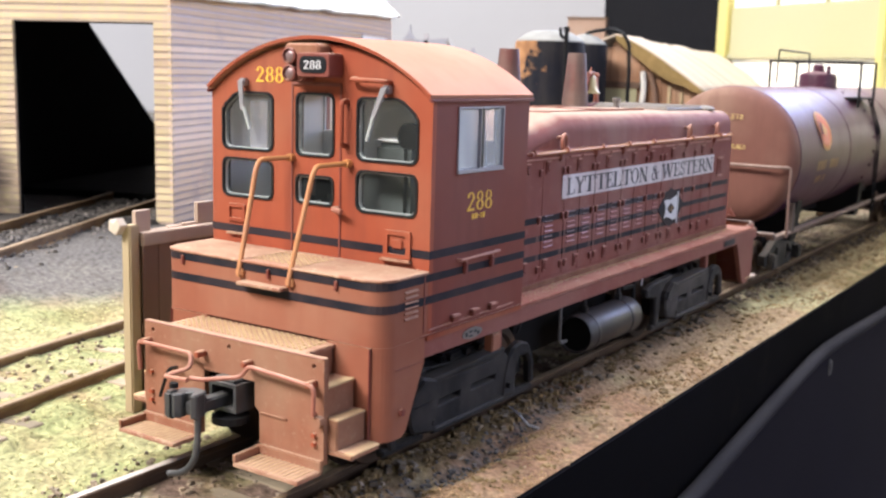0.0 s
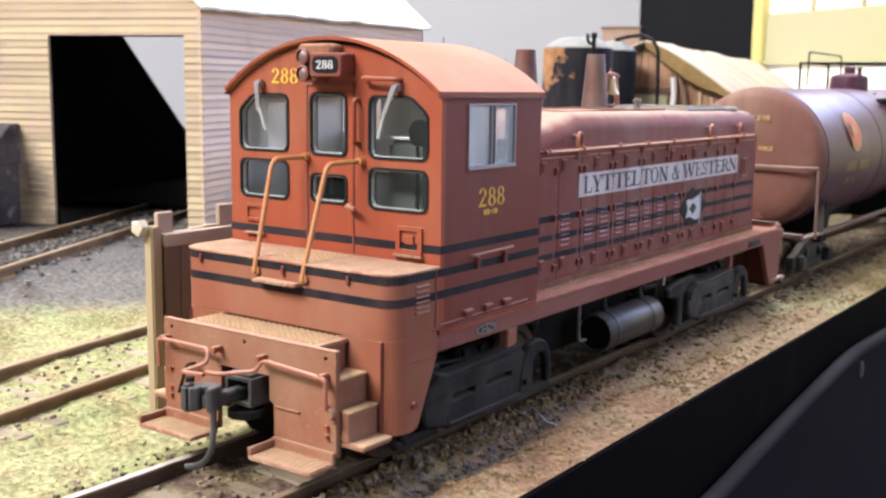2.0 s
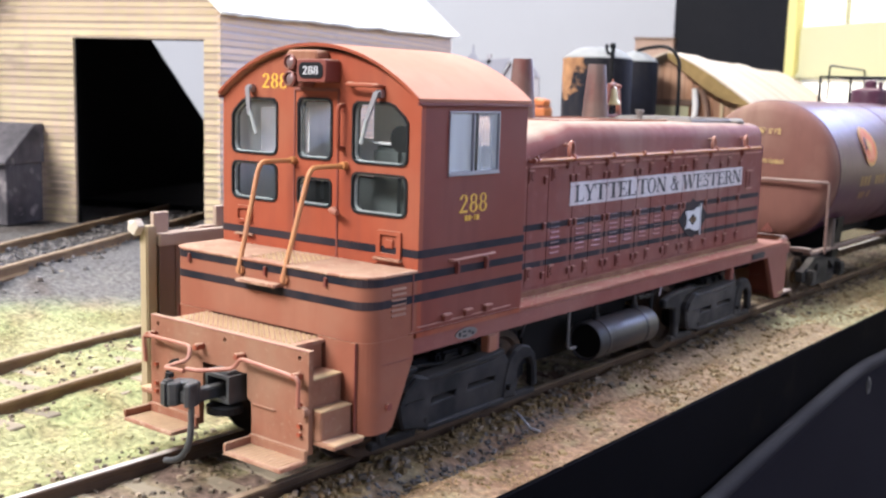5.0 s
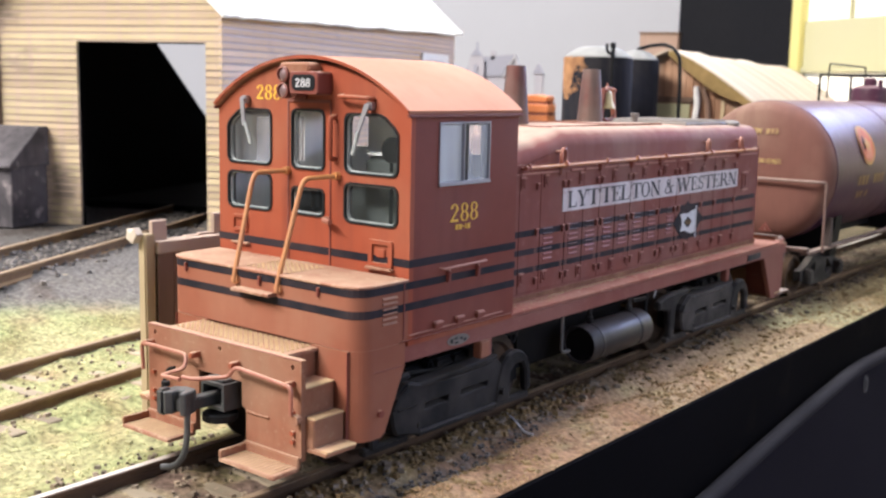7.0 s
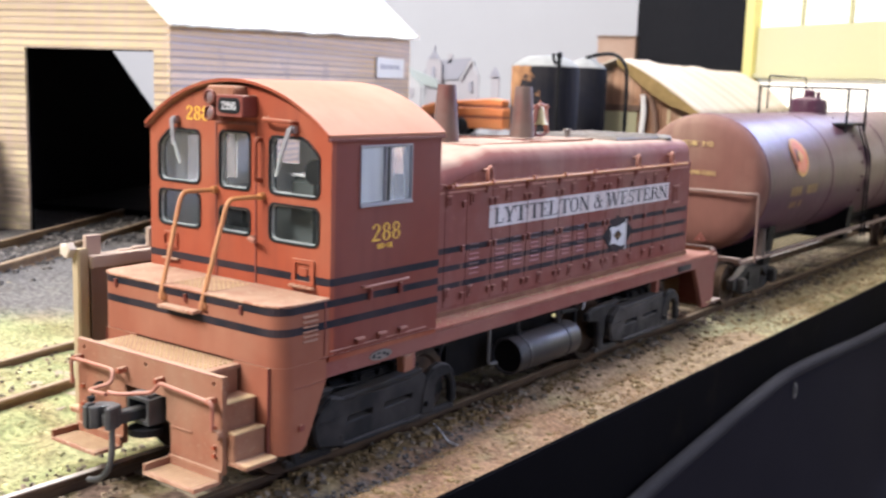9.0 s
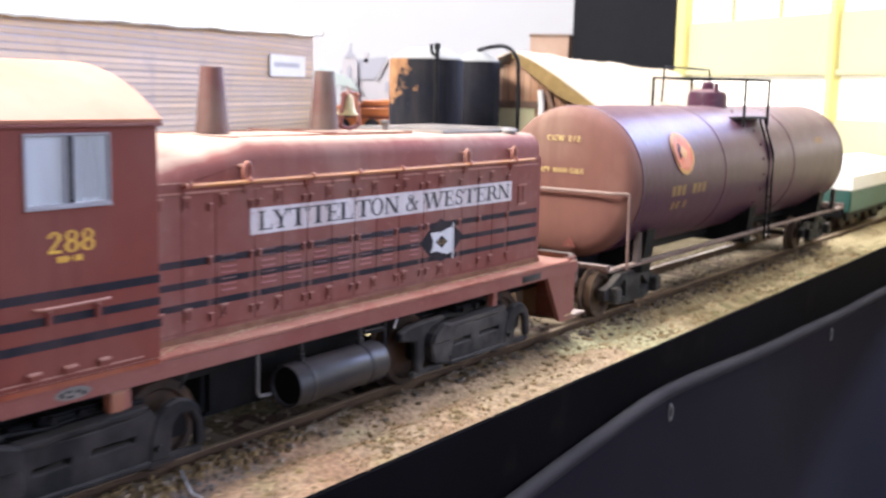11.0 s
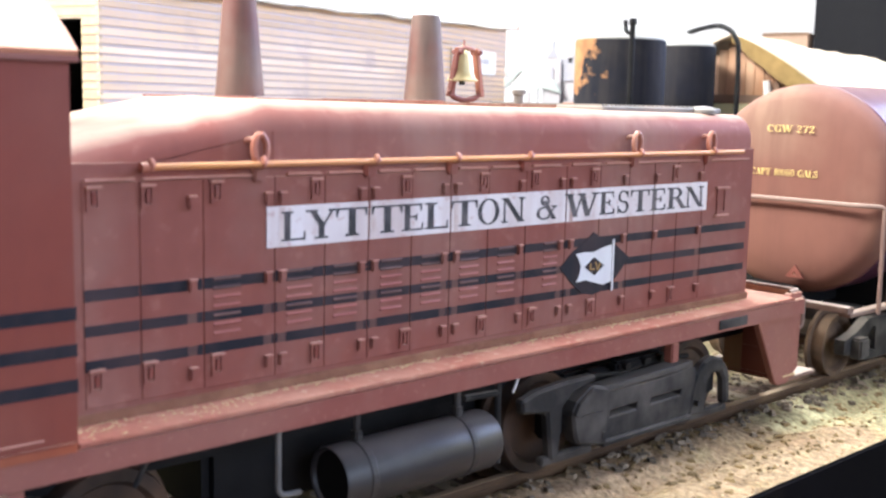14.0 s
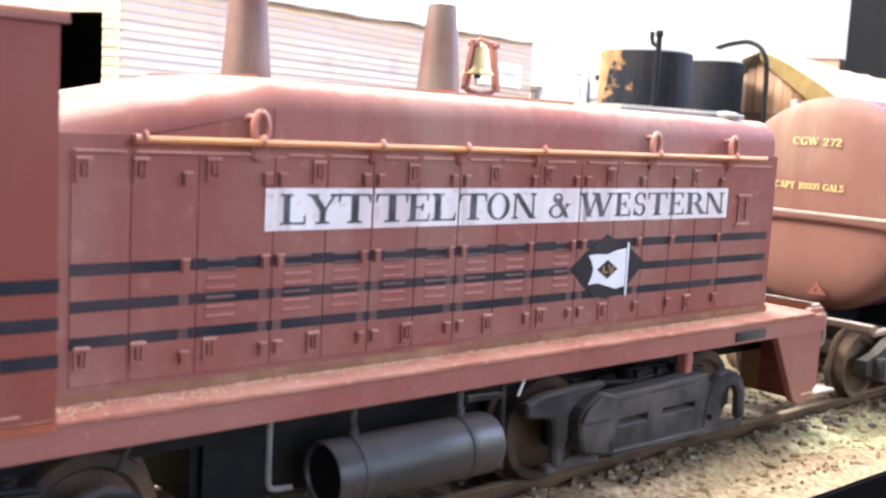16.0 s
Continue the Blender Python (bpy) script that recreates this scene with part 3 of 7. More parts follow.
def wire(pts, r, seg=8, bend=0.0, bm=None):
    """A bent round wire along a line of points; bend rounds its corners."""
    pts = [Vector(p) for p in pts]
    if bend:
        line = [pts[0]]
        for a, c, e in zip(pts, pts[1:], pts[2:]):
            d1, d2 = (a - c), (e - c)
            k = min(bend, d1.length * 0.45, d2.length * 0.45)
            s, f = c + d1.normalized() * k, c + d2.normalized() * k
            for t in (0, 0.25, 0.5, 0.75, 1):
                line.append(s * (1 - t) ** 2 + c * 2 * t * (1 - t) + f * t * t)
        pts = line + [pts[-1]]
    b = bmesh.new()
    rings, up = [], None
    for k, p in enumerate(pts):
        d = (pts[min(k + 1, len(pts) - 1)] - pts[max(k - 1, 0)]).normalized()
        if up is None:
            up = d.orthogonal().normalized()
        up = (up - d * up.dot(d)).normalized()
        side = d.cross(up)
        rings.append([b.verts.new(p + (up * math.cos(t) + side * math.sin(t)) * r) for t in (2 * math.pi * j / seg for j in range(seg))])
    for a, c in zip(rings, rings[1:]):
        for j in range(seg):
            b.faces.new((a[j], a[(j + 1) % seg], c[(j + 1) % seg], c[j]))
    b.faces.new(rings[0][::-1])
    b.faces.new(rings[-1])
    return merged(bm, b)


def lathe(profile, centre, axis="z", seg=32, bm=None):
    """A turned body: profile of (radius, height) about an axis through centre."""
    u, v, w = (Vector(k) for k in AX[axis])
    b = bmesh.new()
    rings = []
    for r, h in profile:
        if r < 1e-6:
            rings.append([b.verts.new(Vector(centre) + w * h)])
        else:
            rings.append([b.verts.new(Vector(centre) + w * h + (u * math.cos(t) + v * math.sin(t)) * r) for t in (2 * math.pi * j / seg for j in range(seg))])
    for a, c in zip(rings, rings[1:]):
        for j in range(seg):
            loop = [a[j % len(a)], a[(j + 1) % len(a)], c[(j + 1) % len(c)], c[j % len(c)]]
            loop = list(dict.fromkeys(loop))
            if len(loop) > 2:
                b.faces.new(loop)
    for ring, flip in ((rings[0], True), (rings[-1], False)):
        if len(ring) > 2:
            b.faces.new(ring[::-1] if flip else ring)
    return merged(bm, b)


def rounded(x0, x1, z0, z1, r, cut=None, n=4):
    """Outline of a rounded rectangle; cut takes off one upper corner ('l' or 'r')."""
    out = []
    corners = [(x1 - r, z0 + r, -90), (x1 - r, z1 - r, 0), (x0 + r, z1 - r, 90), (x0 + r, z0 + r, 180)]
    for k, (cx, cz, a) in enumerate(corners):
        if cut == "r" and k == 1:
            d = 2.6
            out += [(x1, z1 - d * 0.9), (x1 - 0.5, z1 - d * 0.62), (x1 - d * 0.8, z1 - 0.35), (x1 - d * 1.15, z1)]
            continue
        if cut == "l" and k == 2:
            d = 2.6
            out += [(x0 + d * 1.15, z1), (x0 + d * 0.8, z1 - 0.35), (x0 + 0.5, z1 - d * 0.62), (x0, z1 - d * 0.9)]
            continue
        for j in range(n + 1):
            t = radians(a + 90 * j / n)
            out.append((cx + r * math.cos(t), cz + r * math.sin(t)))
    return out


def glyph(ch, h):
    """A capital with thick stems, thin strokes and serifs: closed outlines (with holes) and its width, for a height h."""
    T, t, s = 0.20 * h, 0.07 * h, 0.10 * h

    def stem(x, thick=T):
        return [((x, 0), (x + thick, 0), (x + thick, h), (x, h)), ((x - s, 0), (x + thick + s, 0), (x + thick + s, t), (x - s, t)), ((x - s, h - t), (x + thick + s, h - t), (x + thick + s, h), (x - s, h))]

    def slant(x0, x1, thick, z0=0.0, z1=h):
        return [((x0, z1), (x0 + thick, z1), (x1 + thick, z0), (x1, z0))]

    def ring(cx, cz, rx, rz, ix, iz, a0=0, a1=360):
        n = 18
        arc = [math.radians(a0 + (a1 - a0) * k / n) for k in range(n + 1)]
        return [tuple((cx + rx * math.cos(a), cz + rz * math.sin(a)) for a in arc) + tuple((cx + ix * math.cos(a), cz + iz * math.sin(a)) for a in arc[::-1])]

    def cap(x0, x1, z=None):
        z = h - t if z is None else z
        return [((x0, z), (x1, z), (x1, z + t), (x0, z + t))]

    if ch == "L":
        return stem(s) + cap(s, 0.80 * h, 0) + [((0.74 * h, 0), (0.80 * h, 0), (0.80 * h, 0.30 * h), (0.77 * h, 0.30 * h))], 0.86 * h
    if ch == "T":
        return stem(0.36 * h) + cap(0.0, 0.89 * h) + [((0, h), (0, 0.70 * h), (0.03 * h, 0.70 * h), (0.08 * h, h)), ((0.81 * h, h), (0.86 * h, 0.70 * h), (0.89 * h, 0.70 * h), (0.89 * h, h))], 0.92 * h
    if ch == "E":
        return stem(s) + cap(s, 0.78 * h, 0) + cap(s, 0.74 * h) + cap(s, 0.56 * h, 0.48 * h) + [((0.73 * h, 0), (0.78 * h, 0), (0.80 * h, 0.28 * h), (0.77 * h, 0.28 * h)), ((0.68 * h, h), (0.74 * h, h), (0.74 * h, 0.74 * h), (0.71 * h, 0.74 * h)), ((0.50 * h, 0.38 * h), (0.56 * h, 0.38 * h), (0.56 * h, 0.64 * h), (0.53 * h, 0.64 * h))], 0.88 * h
    if ch == "Y":
        return slant(0.06 * h, 0.40 * h, T, 0.42 * h) + slant(0.80 * h, 0.47 * h, t, 0.42 * h) + [((0.38 * h, 0), (0.55 * h, 0), (0.55 * h, 0.46 * h), (0.38 * h, 0.46 * h))] + cap(-0.02 * h, 0.34 * h) + cap(0.68 * h, 0.98 * h) + cap(0.26 * h, 0.67 * h, 0), 1.0 * h
    if ch == "O":
        return ring(0.50 * h, 0.5 * h, 0.50 * h, 0.52 * h, 0.32 * h, 0.46 * h, 0, 180) + ring(0.50 * h, 0.5 * h, 0.50 * h, 0.52 * h, 0.32 * h, 0.46 * h, 180, 360), 1.05 * h
    if ch == "N":
        return stem(0.10 * h, t) + stem(0.86 * h, t) + slant(0.06 * h, 0.76 * h, T * 1.05), 1.05 * h
    if ch == "W":
        return slant(0.05 * h, 0.31 * h, T) + slant(0.66 * h, 0.36 * h, t) + slant(0.56 * h, 0.84 * h, T) + slant(1.24 * h, 0.92 * h, t) + cap(-0.04 * h, 0.33 * h) + cap(0.48 * h, 0.82 * h) + cap(1.10 * h, 1.40 * h), 1.40 * h
    if ch == "S":
        return ring(0.36 * h, 0.74 * h, 0.31 * h, 0.28 * h, 0.19 * h, 0.21 * h, 20, 270) + ring(0.36 * h, 0.27 * h, 0.34 * h, 0.29 * h, 0.19 * h, 0.21 * h, -160, 90) + [((0.60 * h, 0.68 * h), (0.65 * h, 0.68 * h), (0.65 * h, h), (0.60 * h, h)), ((0.03 * h, 0), (0.08 * h, 0), (0.08 * h, 0.34 * h), (0.03 * h, 0.34 * h))], 0.76 * h
    if ch == "R":
        return stem(s) + ring(0.40 * h, 0.74 * h, 0.36 * h, 0.26 * h, 0.19 * h, 0.20 * h, -90, 90) + cap(s, 0.42 * h) + cap(s, 0.42 * h, 0.47 * h) + slant(0.42 * h, 0.76 * h, T, 0, 0.5 * h) + cap(0.72 * h, 1.0 * h, 0), 1.0 * h
    if ch == "&":
        return ring(0.42 * h, 0.78 * h, 0.22 * h, 0.22 * h, 0.12 * h, 0.15 * h, 0, 359) + ring(0.38 * h, 0.26 * h, 0.36 * h, 0.28 * h, 0.22 * h, 0.21 * h, 60, 330) + slant(0.28 * h, 0.78 * h, T, 0, 0.78 * h) + slant(0.88 * h, 0.52 * h, t, 0.1 * h, 0.52 * h) + cap(0.76 * h, 1.02 * h, 0.50 * h), 1.05 * h
    if ch == "8":
        return ring(0.36 * h, 0.745 * h, 0.29 * h, 0.265 * h, 0.14 * h, 0.205 * h, 0, 180) + ring(0.36 * h, 0.745 * h, 0.29 * h, 0.265 * h, 0.14 * h, 0.205 * h, 180, 360) + ring(0.36 * h, 0.27 * h, 0.34 * h, 0.285 * h, 0.16 * h, 0.22 * h, 0, 180) + ring(0.36 * h, 0.27 * h, 0.34 * h, 0.285 * h, 0.16 * h, 0.22 * h, 180, 360), 0.80 * h
    if ch == "2":
        return ring(0.34 * h, 0.70 * h, 0.32 * h, 0.30 * h, 0.14 * h, 0.235 * h, -25, 175) + slant(0.45 * h, 0.02 * h, 0.16 * h, 0.06 * h, 0.62 * h) + [((0.02 * h, 0), (0.66 * h, 0), (0.66 * h, 0.13 * h), (0.02 * h, 0.13 * h))], 0.80 * h
    if ch in "0O":
        return ring(0.36 * h, 0.5 * h, 0.34 * h, 0.51 * h, 0.18 * h, 0.44 * h, 0, 180) + ring(0.36 * h, 0.5 * h, 0.34 * h, 0.51 * h, 0.18 * h, 0.44 * h, 180, 360), 0.82 * h
    if ch == "1":
        return stem(0.22 * h), 0.66 * h
    if ch == "7":
        return cap(0.02 * h, 0.70 * h, h - 0.14 * h) + slant(0.54 * h, 0.20 * h, 0.16 * h, 0, 0.9 * h), 0.80 * h
    if ch in "CG":
        out = ring(0.46 * h, 0.5 * h, 0.46 * h, 0.52 * h, 0.28 * h, 0.45 * h, 45, 315)
        out += [((0.74 * h, 0.66 * h), (0.80 * h, 0.66 * h), (0.80 * h, h), (0.76 * h, h))]
        return out + ([((0.66 * h, 0.02 * h), (0.83 * h, 0.10 * h), (0.83 * h, 0.44 * h), (0.66 * h, 0.44 * h))] if ch == "G" else []), 0.98 * h
    if ch == "A":
        return slant(0.42 * h, 0.06 * h, t) + slant(0.40 * h, 0.72 * h, T) + cap(0.22 * h, 0.72 * h, 0.28 * h) + cap(-0.04 * h, 0.24 * h, 0) + cap(0.62 * h, 1.0 * h, 0), 1.02 * h
    if ch == "P":
        return stem(s) + ring(0.40 * h, 0.72 * h, 0.38 * h, 0.28 * h, 0.20 * h, 0.21 * h, -90, 90) + cap(s, 0.42 * h) + cap(s, 0.42 * h, 0.44 * h), 0.86 * h
    return [], 0.55 * h


def serif_text(name, body, w, h, m, material, parent, label=""):
    """A line of serif characters fitted into a width and height where m puts it, one mesh a character."""
    k = w / sum(glyph(c, h)[1] for c in body)
    x = 0.0
    for c in body:
        loops, gw = glyph(c, h)
        if loops:
            b = bmesh.new()
            for n_, loop in enumerate(loops):
                lift = 0.05 + 0.004 * n_
                lo = [b.verts.new((x + p * k, q, 0)) for p, q in loop]
                hi = [b.verts.new((x + p * k, q, lift)) for p, q in loop]
                b.faces.new(hi)
                for j in range(len(lo)):
                    b.faces.new((lo[j], lo[(j + 1) % len(lo)], hi[(j + 1) % len(hi)], hi[j]))
            part(name, b, material, parent, label).matrix_basis = m
        x += gw * k


def serif_line(body, y0, y1, z0, h, x, parent):
    """A line of serif capitals along the side of a thing, one mesh a letter, stretched between y0 and y1."""
    total = sum(glyph(c, h)[1] for c in body)
    k = (y1 - y0) / total
    y = y0
    for c in body:
        loops, w = glyph(c, h)
        if loops:
            b = bmesh.new()
            for n_, loop in enumerate(loops):
                lift = 0.03 + 0.004 * n_
                lo = [b.verts.new((x, y + p * k, z0 + q)) for p, q in loop]
                hi = [b.verts.new((x + lift, y + p * k, z0 + q)) for p, q in loop]
                b.faces.new(hi)
                for j in range(len(lo)):
                    b.faces.new((lo[j], lo[(j + 1) % len(lo)], hi[(j + 1) % len(hi)], hi[j]))
            part("letter", b, ink, parent)
        y += w * k


FACE_FRONT = Matrix(((1, 0, 0, 0), (0, 0, -1, 0), (0, 1, 0, 0), (0, 0, 0, 1)))
FACE_SIDE = Matrix(((0, 0, 1, 0), (1, 0, 0, 0), (0, 1, 0, 0), (0, 0, 0, 1)))


def on_front(x, y, z):
    return Matrix.Translation((x * MM, y * MM, z * MM)) @ FACE_FRONT


def on_side(x, y, z):
    return Matrix.Translation((x * MM, y * MM, z * MM)) @ FACE_SIDE


# ---------------------------------------------------------------- the layout board, hall and ground
def smooth01(t):
    t = min(1.0, max(0.0, t))
    return t * t * (3 - 2 * t)


def ditch_line(y):
    """Where the cinder ditch runs between the track and the bank."""
    return 16.0 + 1.3 * noise.noise((y * 0.03, 3.0, 5.0)) + 0.7 * noise.noise((y * 0.11, 8.0, 5.0))


def ground_height(x, y):
    """Level of the scenery: flat by the tracks in front, rising to the shed yard."""
    rise = smooth01((-x - 66) / 40.0) * 7.6
    h = -3.0 + rise
    d = abs(x)
    if d < 17:
        h += 0.5 * smooth01((17 - d) / 6) + (0.5 if d < 8.6 else 0.0)
    h += 0.55 * noise.noise((x * 0.09, y * 0.09, 1.0)) + 0.35 * noise.noise((x * 0.35, y * 0.35, 4.0))
    h += 1.6 * smooth01((18.5 - d) / 4.0) * smooth01((d - 9.2) / 0.8)
    h -= 1.4 * smooth01((24 - d) / 9)
    if x > 9:
        h += 0.28 * noise.noise((x * 0.55, y * 0.55, 14.0)) * smooth01((26 - x) / 4)
    if x > 9:
        g = x - ditch_line(y)
        h -= 0.75 * math.exp(-(g / 1.5) ** 2) * smooth01((80 - y) / 25)
        h += 0.9 * math.exp(-((g - 5.0) / 3.0) ** 2) * (0.7 + 0.6 * noise.noise((x * 0.2, y * 0.07, 17.0)))
        h += 0.16 * noise.noise((x * 1.1, y * 1.1, 19.0))
    if x > -60:
        h += 0.16 * noise.noise((x * 1.3, y * 1.3, 9.0))
    p2 = (x + 50) * 0.98 + (y - 10) * 0.19
    if abs(p2) < 16:
        h += 1.2 * smooth01((19 - abs(p2)) / 6)
    if x > 20:
        h += (-3.35 - h) * smooth01((x - 21) / 5.5)
    return h


def lerp3(a, b, t):
    return tuple(p + (q - p) * t for p, q in zip(a, b))


STRAW, GREENISH, EARTH, CINDER, SAND = (0.33, 0.305, 0.155), (0.275, 0.285, 0.128), (0.20, 0.112, 0.068), (0.108, 0.098, 0.091), (0.31, 0.19, 0.113)


def zone_colour(x, y):
    n1 = noise.noise((x * 0.05, y * 0.05, 2.0))
    n2 = noise.noise((x * 0.16, y * 0.16, 7.0))
    if x > 8:
        n3 = noise.noise((x * 0.4, y * 0.22, 11.0))
        n4 = noise.noise((x * 0.9, y * 0.6, 23.0))
        g = x - ditch_line(y)
        near = smooth01((96 - y) / 40 + n1)
        edge = smooth01((66 - y) / 30 + n1)
        # brown earth with redder and paler cakes, paling towards the far end
        c = lerp3(SAND, EARTH, smooth01(0.30 + n2 * 1.2 + n3 * 0.8 + n4 * 0.5) * (0.35 + 0.55 * near))
        c = lerp3(c, (0.285, 0.222, 0.138), (1 - near) * 0.7)
        c = lerp3(c, (0.33, 0.245, 0.145), smooth01(n1 * 2.0 + n4 - 0.15) * 0.6)
        c = lerp3(c, (0.36, 0.295, 0.155), smooth01(n3 * 2.0 - 0.25 + 0.5 * smooth01((30 - y) / 20)) * 0.55)
        c = lerp3(c, (0.39, 0.275, 0.18), 0.6 * smooth01(1.4 - abs(y - 88) / 20 + n1) * smooth01(1.3 - abs(x - 14.5) / 4.0 + n3))
        # mossy verge beside the sleepers, then a dark cinder gutter
        c = lerp3(c, lerp3((0.13, 0.098, 0.05), (0.26, 0.19, 0.075), smooth01(0.5 + n3 * 1.6)), smooth01((0.2 - 2.4 * (1 - edge) - g + n2 * 1.5) / 2.2) * (0.12 + 0.73 * edge))
        c = lerp3(c, (0.115, 0.112, 0.116), smooth01(1.5 - abs(g - 0.4 + 1.2 * n3) / 1.5) * (0.2 + 0.5 * smooth01(0.5 + 1.6 * n4)) * edge)
        c = lerp3(c, (0.37, 0.335, 0.19), smooth01((y - 132) / 10 + n1 * 1.6 + n2) * smooth01((176 - y) / 14) * 0.9)
        c = lerp3(c, lerp3((0.34, 0.27, 0.14), (0.13, 0.115, 0.04), smooth01(n3 * 2 + (x - 21) * 0.16)), smooth01((y - 166) / 14) * 0.8)
        # up to 22 percent paler along the bank, roughly from y 40 to 150
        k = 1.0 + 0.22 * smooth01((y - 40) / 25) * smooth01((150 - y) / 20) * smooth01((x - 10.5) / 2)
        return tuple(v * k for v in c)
    if x > -10:
        return lerp3(lerp3(CINDER, EARTH, 0.5), (0.29, 0.25, 0.13), smooth01(n2 * 1.6 + 0.45) * 0.75)
    c = lerp3(STRAW, GREENISH, smooth01(0.5 + n1 * 1.5))
    c = lerp3(c, SAND, smooth01(n2 * 1.4 + 0.1) * 0.5)
    c = lerp3(c, (0.115, 0.09, 0.05), smooth01((y - 135) / 30 + n2))
    edge = 84 + 6 * n1 - 0.12 * y
    if x < -edge:
        t = smooth01((-x - edge) / 9)
        c = lerp3(c, lerp3((0.145, 0.131, 0.116), CINDER, smooth01((-x - edge - 14) / 10)), t)
        p3 = (x + 130) * 0.88 + (y - 66) * 0.477
        c = lerp3(c, (0.050, 0.045, 0.043), smooth01((12 - abs(p3)) / 6 + n2) * 0.85)
    return c


def build_ground():
    xs = [-900, -700, -520, -400, -330] + list(np.arange(-290, -70, 3.5)) + list(np.arange(-70, -18, 1.3)) + list(np.arange(-18, 27.3, 0.75))
    ys = [-320, -240, -180, -130] + list(np.arange(-100, -30, 2.5)) + list(np.arange(-30, 170, 0.95)) + list(np.arange(170, 330, 2.2)) + list(np.arange(330, 700, 14))
    bm = bmesh.new()
    col = bm.loops.layers.color.new("zone")
    grid = [[bm.verts.new((x, y, ground_height(x, y))) for y in ys] for x in xs]
    for i in range(len(xs) - 1):
        for j in range(len(ys) - 1):
            bm.faces.new((grid[i][j], grid[i + 1][j], grid[i + 1][j + 1], grid[i][j + 1]))
    shade = {}
    for f in bm.faces:
        for lo in f.loops:
            k = lo.vert
            if k not in shade:
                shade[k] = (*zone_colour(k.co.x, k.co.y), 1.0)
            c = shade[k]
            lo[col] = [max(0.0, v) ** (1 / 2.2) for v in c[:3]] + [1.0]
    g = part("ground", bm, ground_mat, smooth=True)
    return tagged(g, "glued scatter of pale straw, brown earth and grey cinder", "ground", kind="structure")


ground = build_ground()

bm = box(-900, 26.5, -320, 690, -22, -5.2, 0.3)
board = tagged(part("layout_board", bm, black), "black painted board under the model scenery", "board", kind="structure")
for x in (-860, -440, -30):
    for y in (-280, 180, 640):
        part("leg", box(x - 20, x + 20, y - 20, y + 20, -1100, -22, 1.5), wood_pale, board, "bare wood trestle leg")
bm = prism([(26.6, -22), (27.3, -22), (27.3, -3.7), (26.6, -3.55)], "y", -320, 690)
tagged(part("fascia", bm, fascia_black), "black painted fascia along the edge of the layout", "fascia", kind="structure")


def build_curtain():
    """Skirt cloth hung from the fascia, with lazy folds and a turned hem."""
    th = thing("curtain", 28, 150, -15, label="black cloth skirt hung in folds from the fascia", category="curtain")
    b = bmesh.new()
    ys = np.arange(-470, 541, 7)
    zs = [0, -3, -7, -12, -18, -26, -36, -50, -70, -100, -150, -230, -340, -500]

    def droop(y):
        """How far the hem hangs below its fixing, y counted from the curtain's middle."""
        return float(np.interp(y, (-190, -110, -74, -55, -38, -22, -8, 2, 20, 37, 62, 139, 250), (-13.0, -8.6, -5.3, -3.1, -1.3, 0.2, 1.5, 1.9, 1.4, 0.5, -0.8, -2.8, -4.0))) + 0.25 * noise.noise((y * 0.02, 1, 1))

    def out(y, z):
        t = min(1.0, -z / 120)
        return 0.9 + 6.0 * t + t * 9 * noise.noise((y * 0.011, z * 0.004, 3.0)) + t * 5 * math.sin(y * 0.035 + 0.7 * noise.noise((y * 0.01, z * 0.01, 5)))

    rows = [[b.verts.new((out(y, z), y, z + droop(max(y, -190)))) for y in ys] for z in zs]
    for a, c in zip(rows, rows[1:]):
        for j in range(len(ys) - 1):
            b.faces.new((a[j], a[j + 1], c[j + 1], c[j]))
    ob = part("cloth", b, fabric, th, smooth=True)
    s = ob.modifiers.new("thickness", "SOLIDIFY")
    s.thickness = 0.0006
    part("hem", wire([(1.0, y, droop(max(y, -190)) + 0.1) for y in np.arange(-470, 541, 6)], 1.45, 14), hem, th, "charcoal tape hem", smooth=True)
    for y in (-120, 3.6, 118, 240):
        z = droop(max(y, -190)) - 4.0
        f = part("fastener", lathe([(0.9, 0), (1.35, 0.1), (1.45, 0.45), (1.2, 0.7), (0.85, 0.6), (0.8, 0.2)], (0, 0, 0), "x", 16), lip_grey, th, "pale oval fastener on the cloth", True)
        f.matrix_basis = Matrix.Translation((0.0015, y * MM, z * MM)) @ Matrix.Diagonal((1, 0.8, 1.35, 1))


build_curtain()

# hall: floor, walls and ceiling round the layout
for nm, dims, mat, lab in (
    ("floor", (-2200, 2200, -2100, 2700, -1160, -1100), hall_floor, "brown boarded floor of the hall"),
    ("ceiling", (-2200, 2200, -2100, 2700, 2000, 2060), hall_wall, "pale painted ceiling of the hall"),
    ("wall_north", (-2260, 2260, 2700, 2760, -1100, 2000), hall_wall, "pale painted wall of the hall"),
    ("wall_south", (-2260, 2260, -2160, -2100, -1100, 2000), hall_wall, "pale painted wall of the hall"),
    ("wall_east", (2200, 2260, -2100, 2700, -1100, 2000), hall_wall, "pale painted wall of the hall"),
    ("wall_west", (-2260, -2200, -2100, 2700, -1100, 2000), hall_wall, "pale painted wall of the hall"),
):
    tagged(part(nm, box(*dims), mat), lab, nm.split("_")[0], kind="structure")

# backboards behind the scenery
tagged(part("backdrop", prism([(-900, 330), (-560, 560), (-236, 596), (-236, 602), (-562, 566), (-904, 336)], "z", -5, 330), backboard),
       "pale grey painted backboard behind the model scenery", "backdrop", kind="structure")
dark = part("backdrop_dark", prism([(-236, 592), (-128, 518), (-122, 524), (-232, 600)], "z", -5, 330), black_board)
tagged(dark, "charcoal board closing the scenery beside the window", "backdrop", kind="structure")


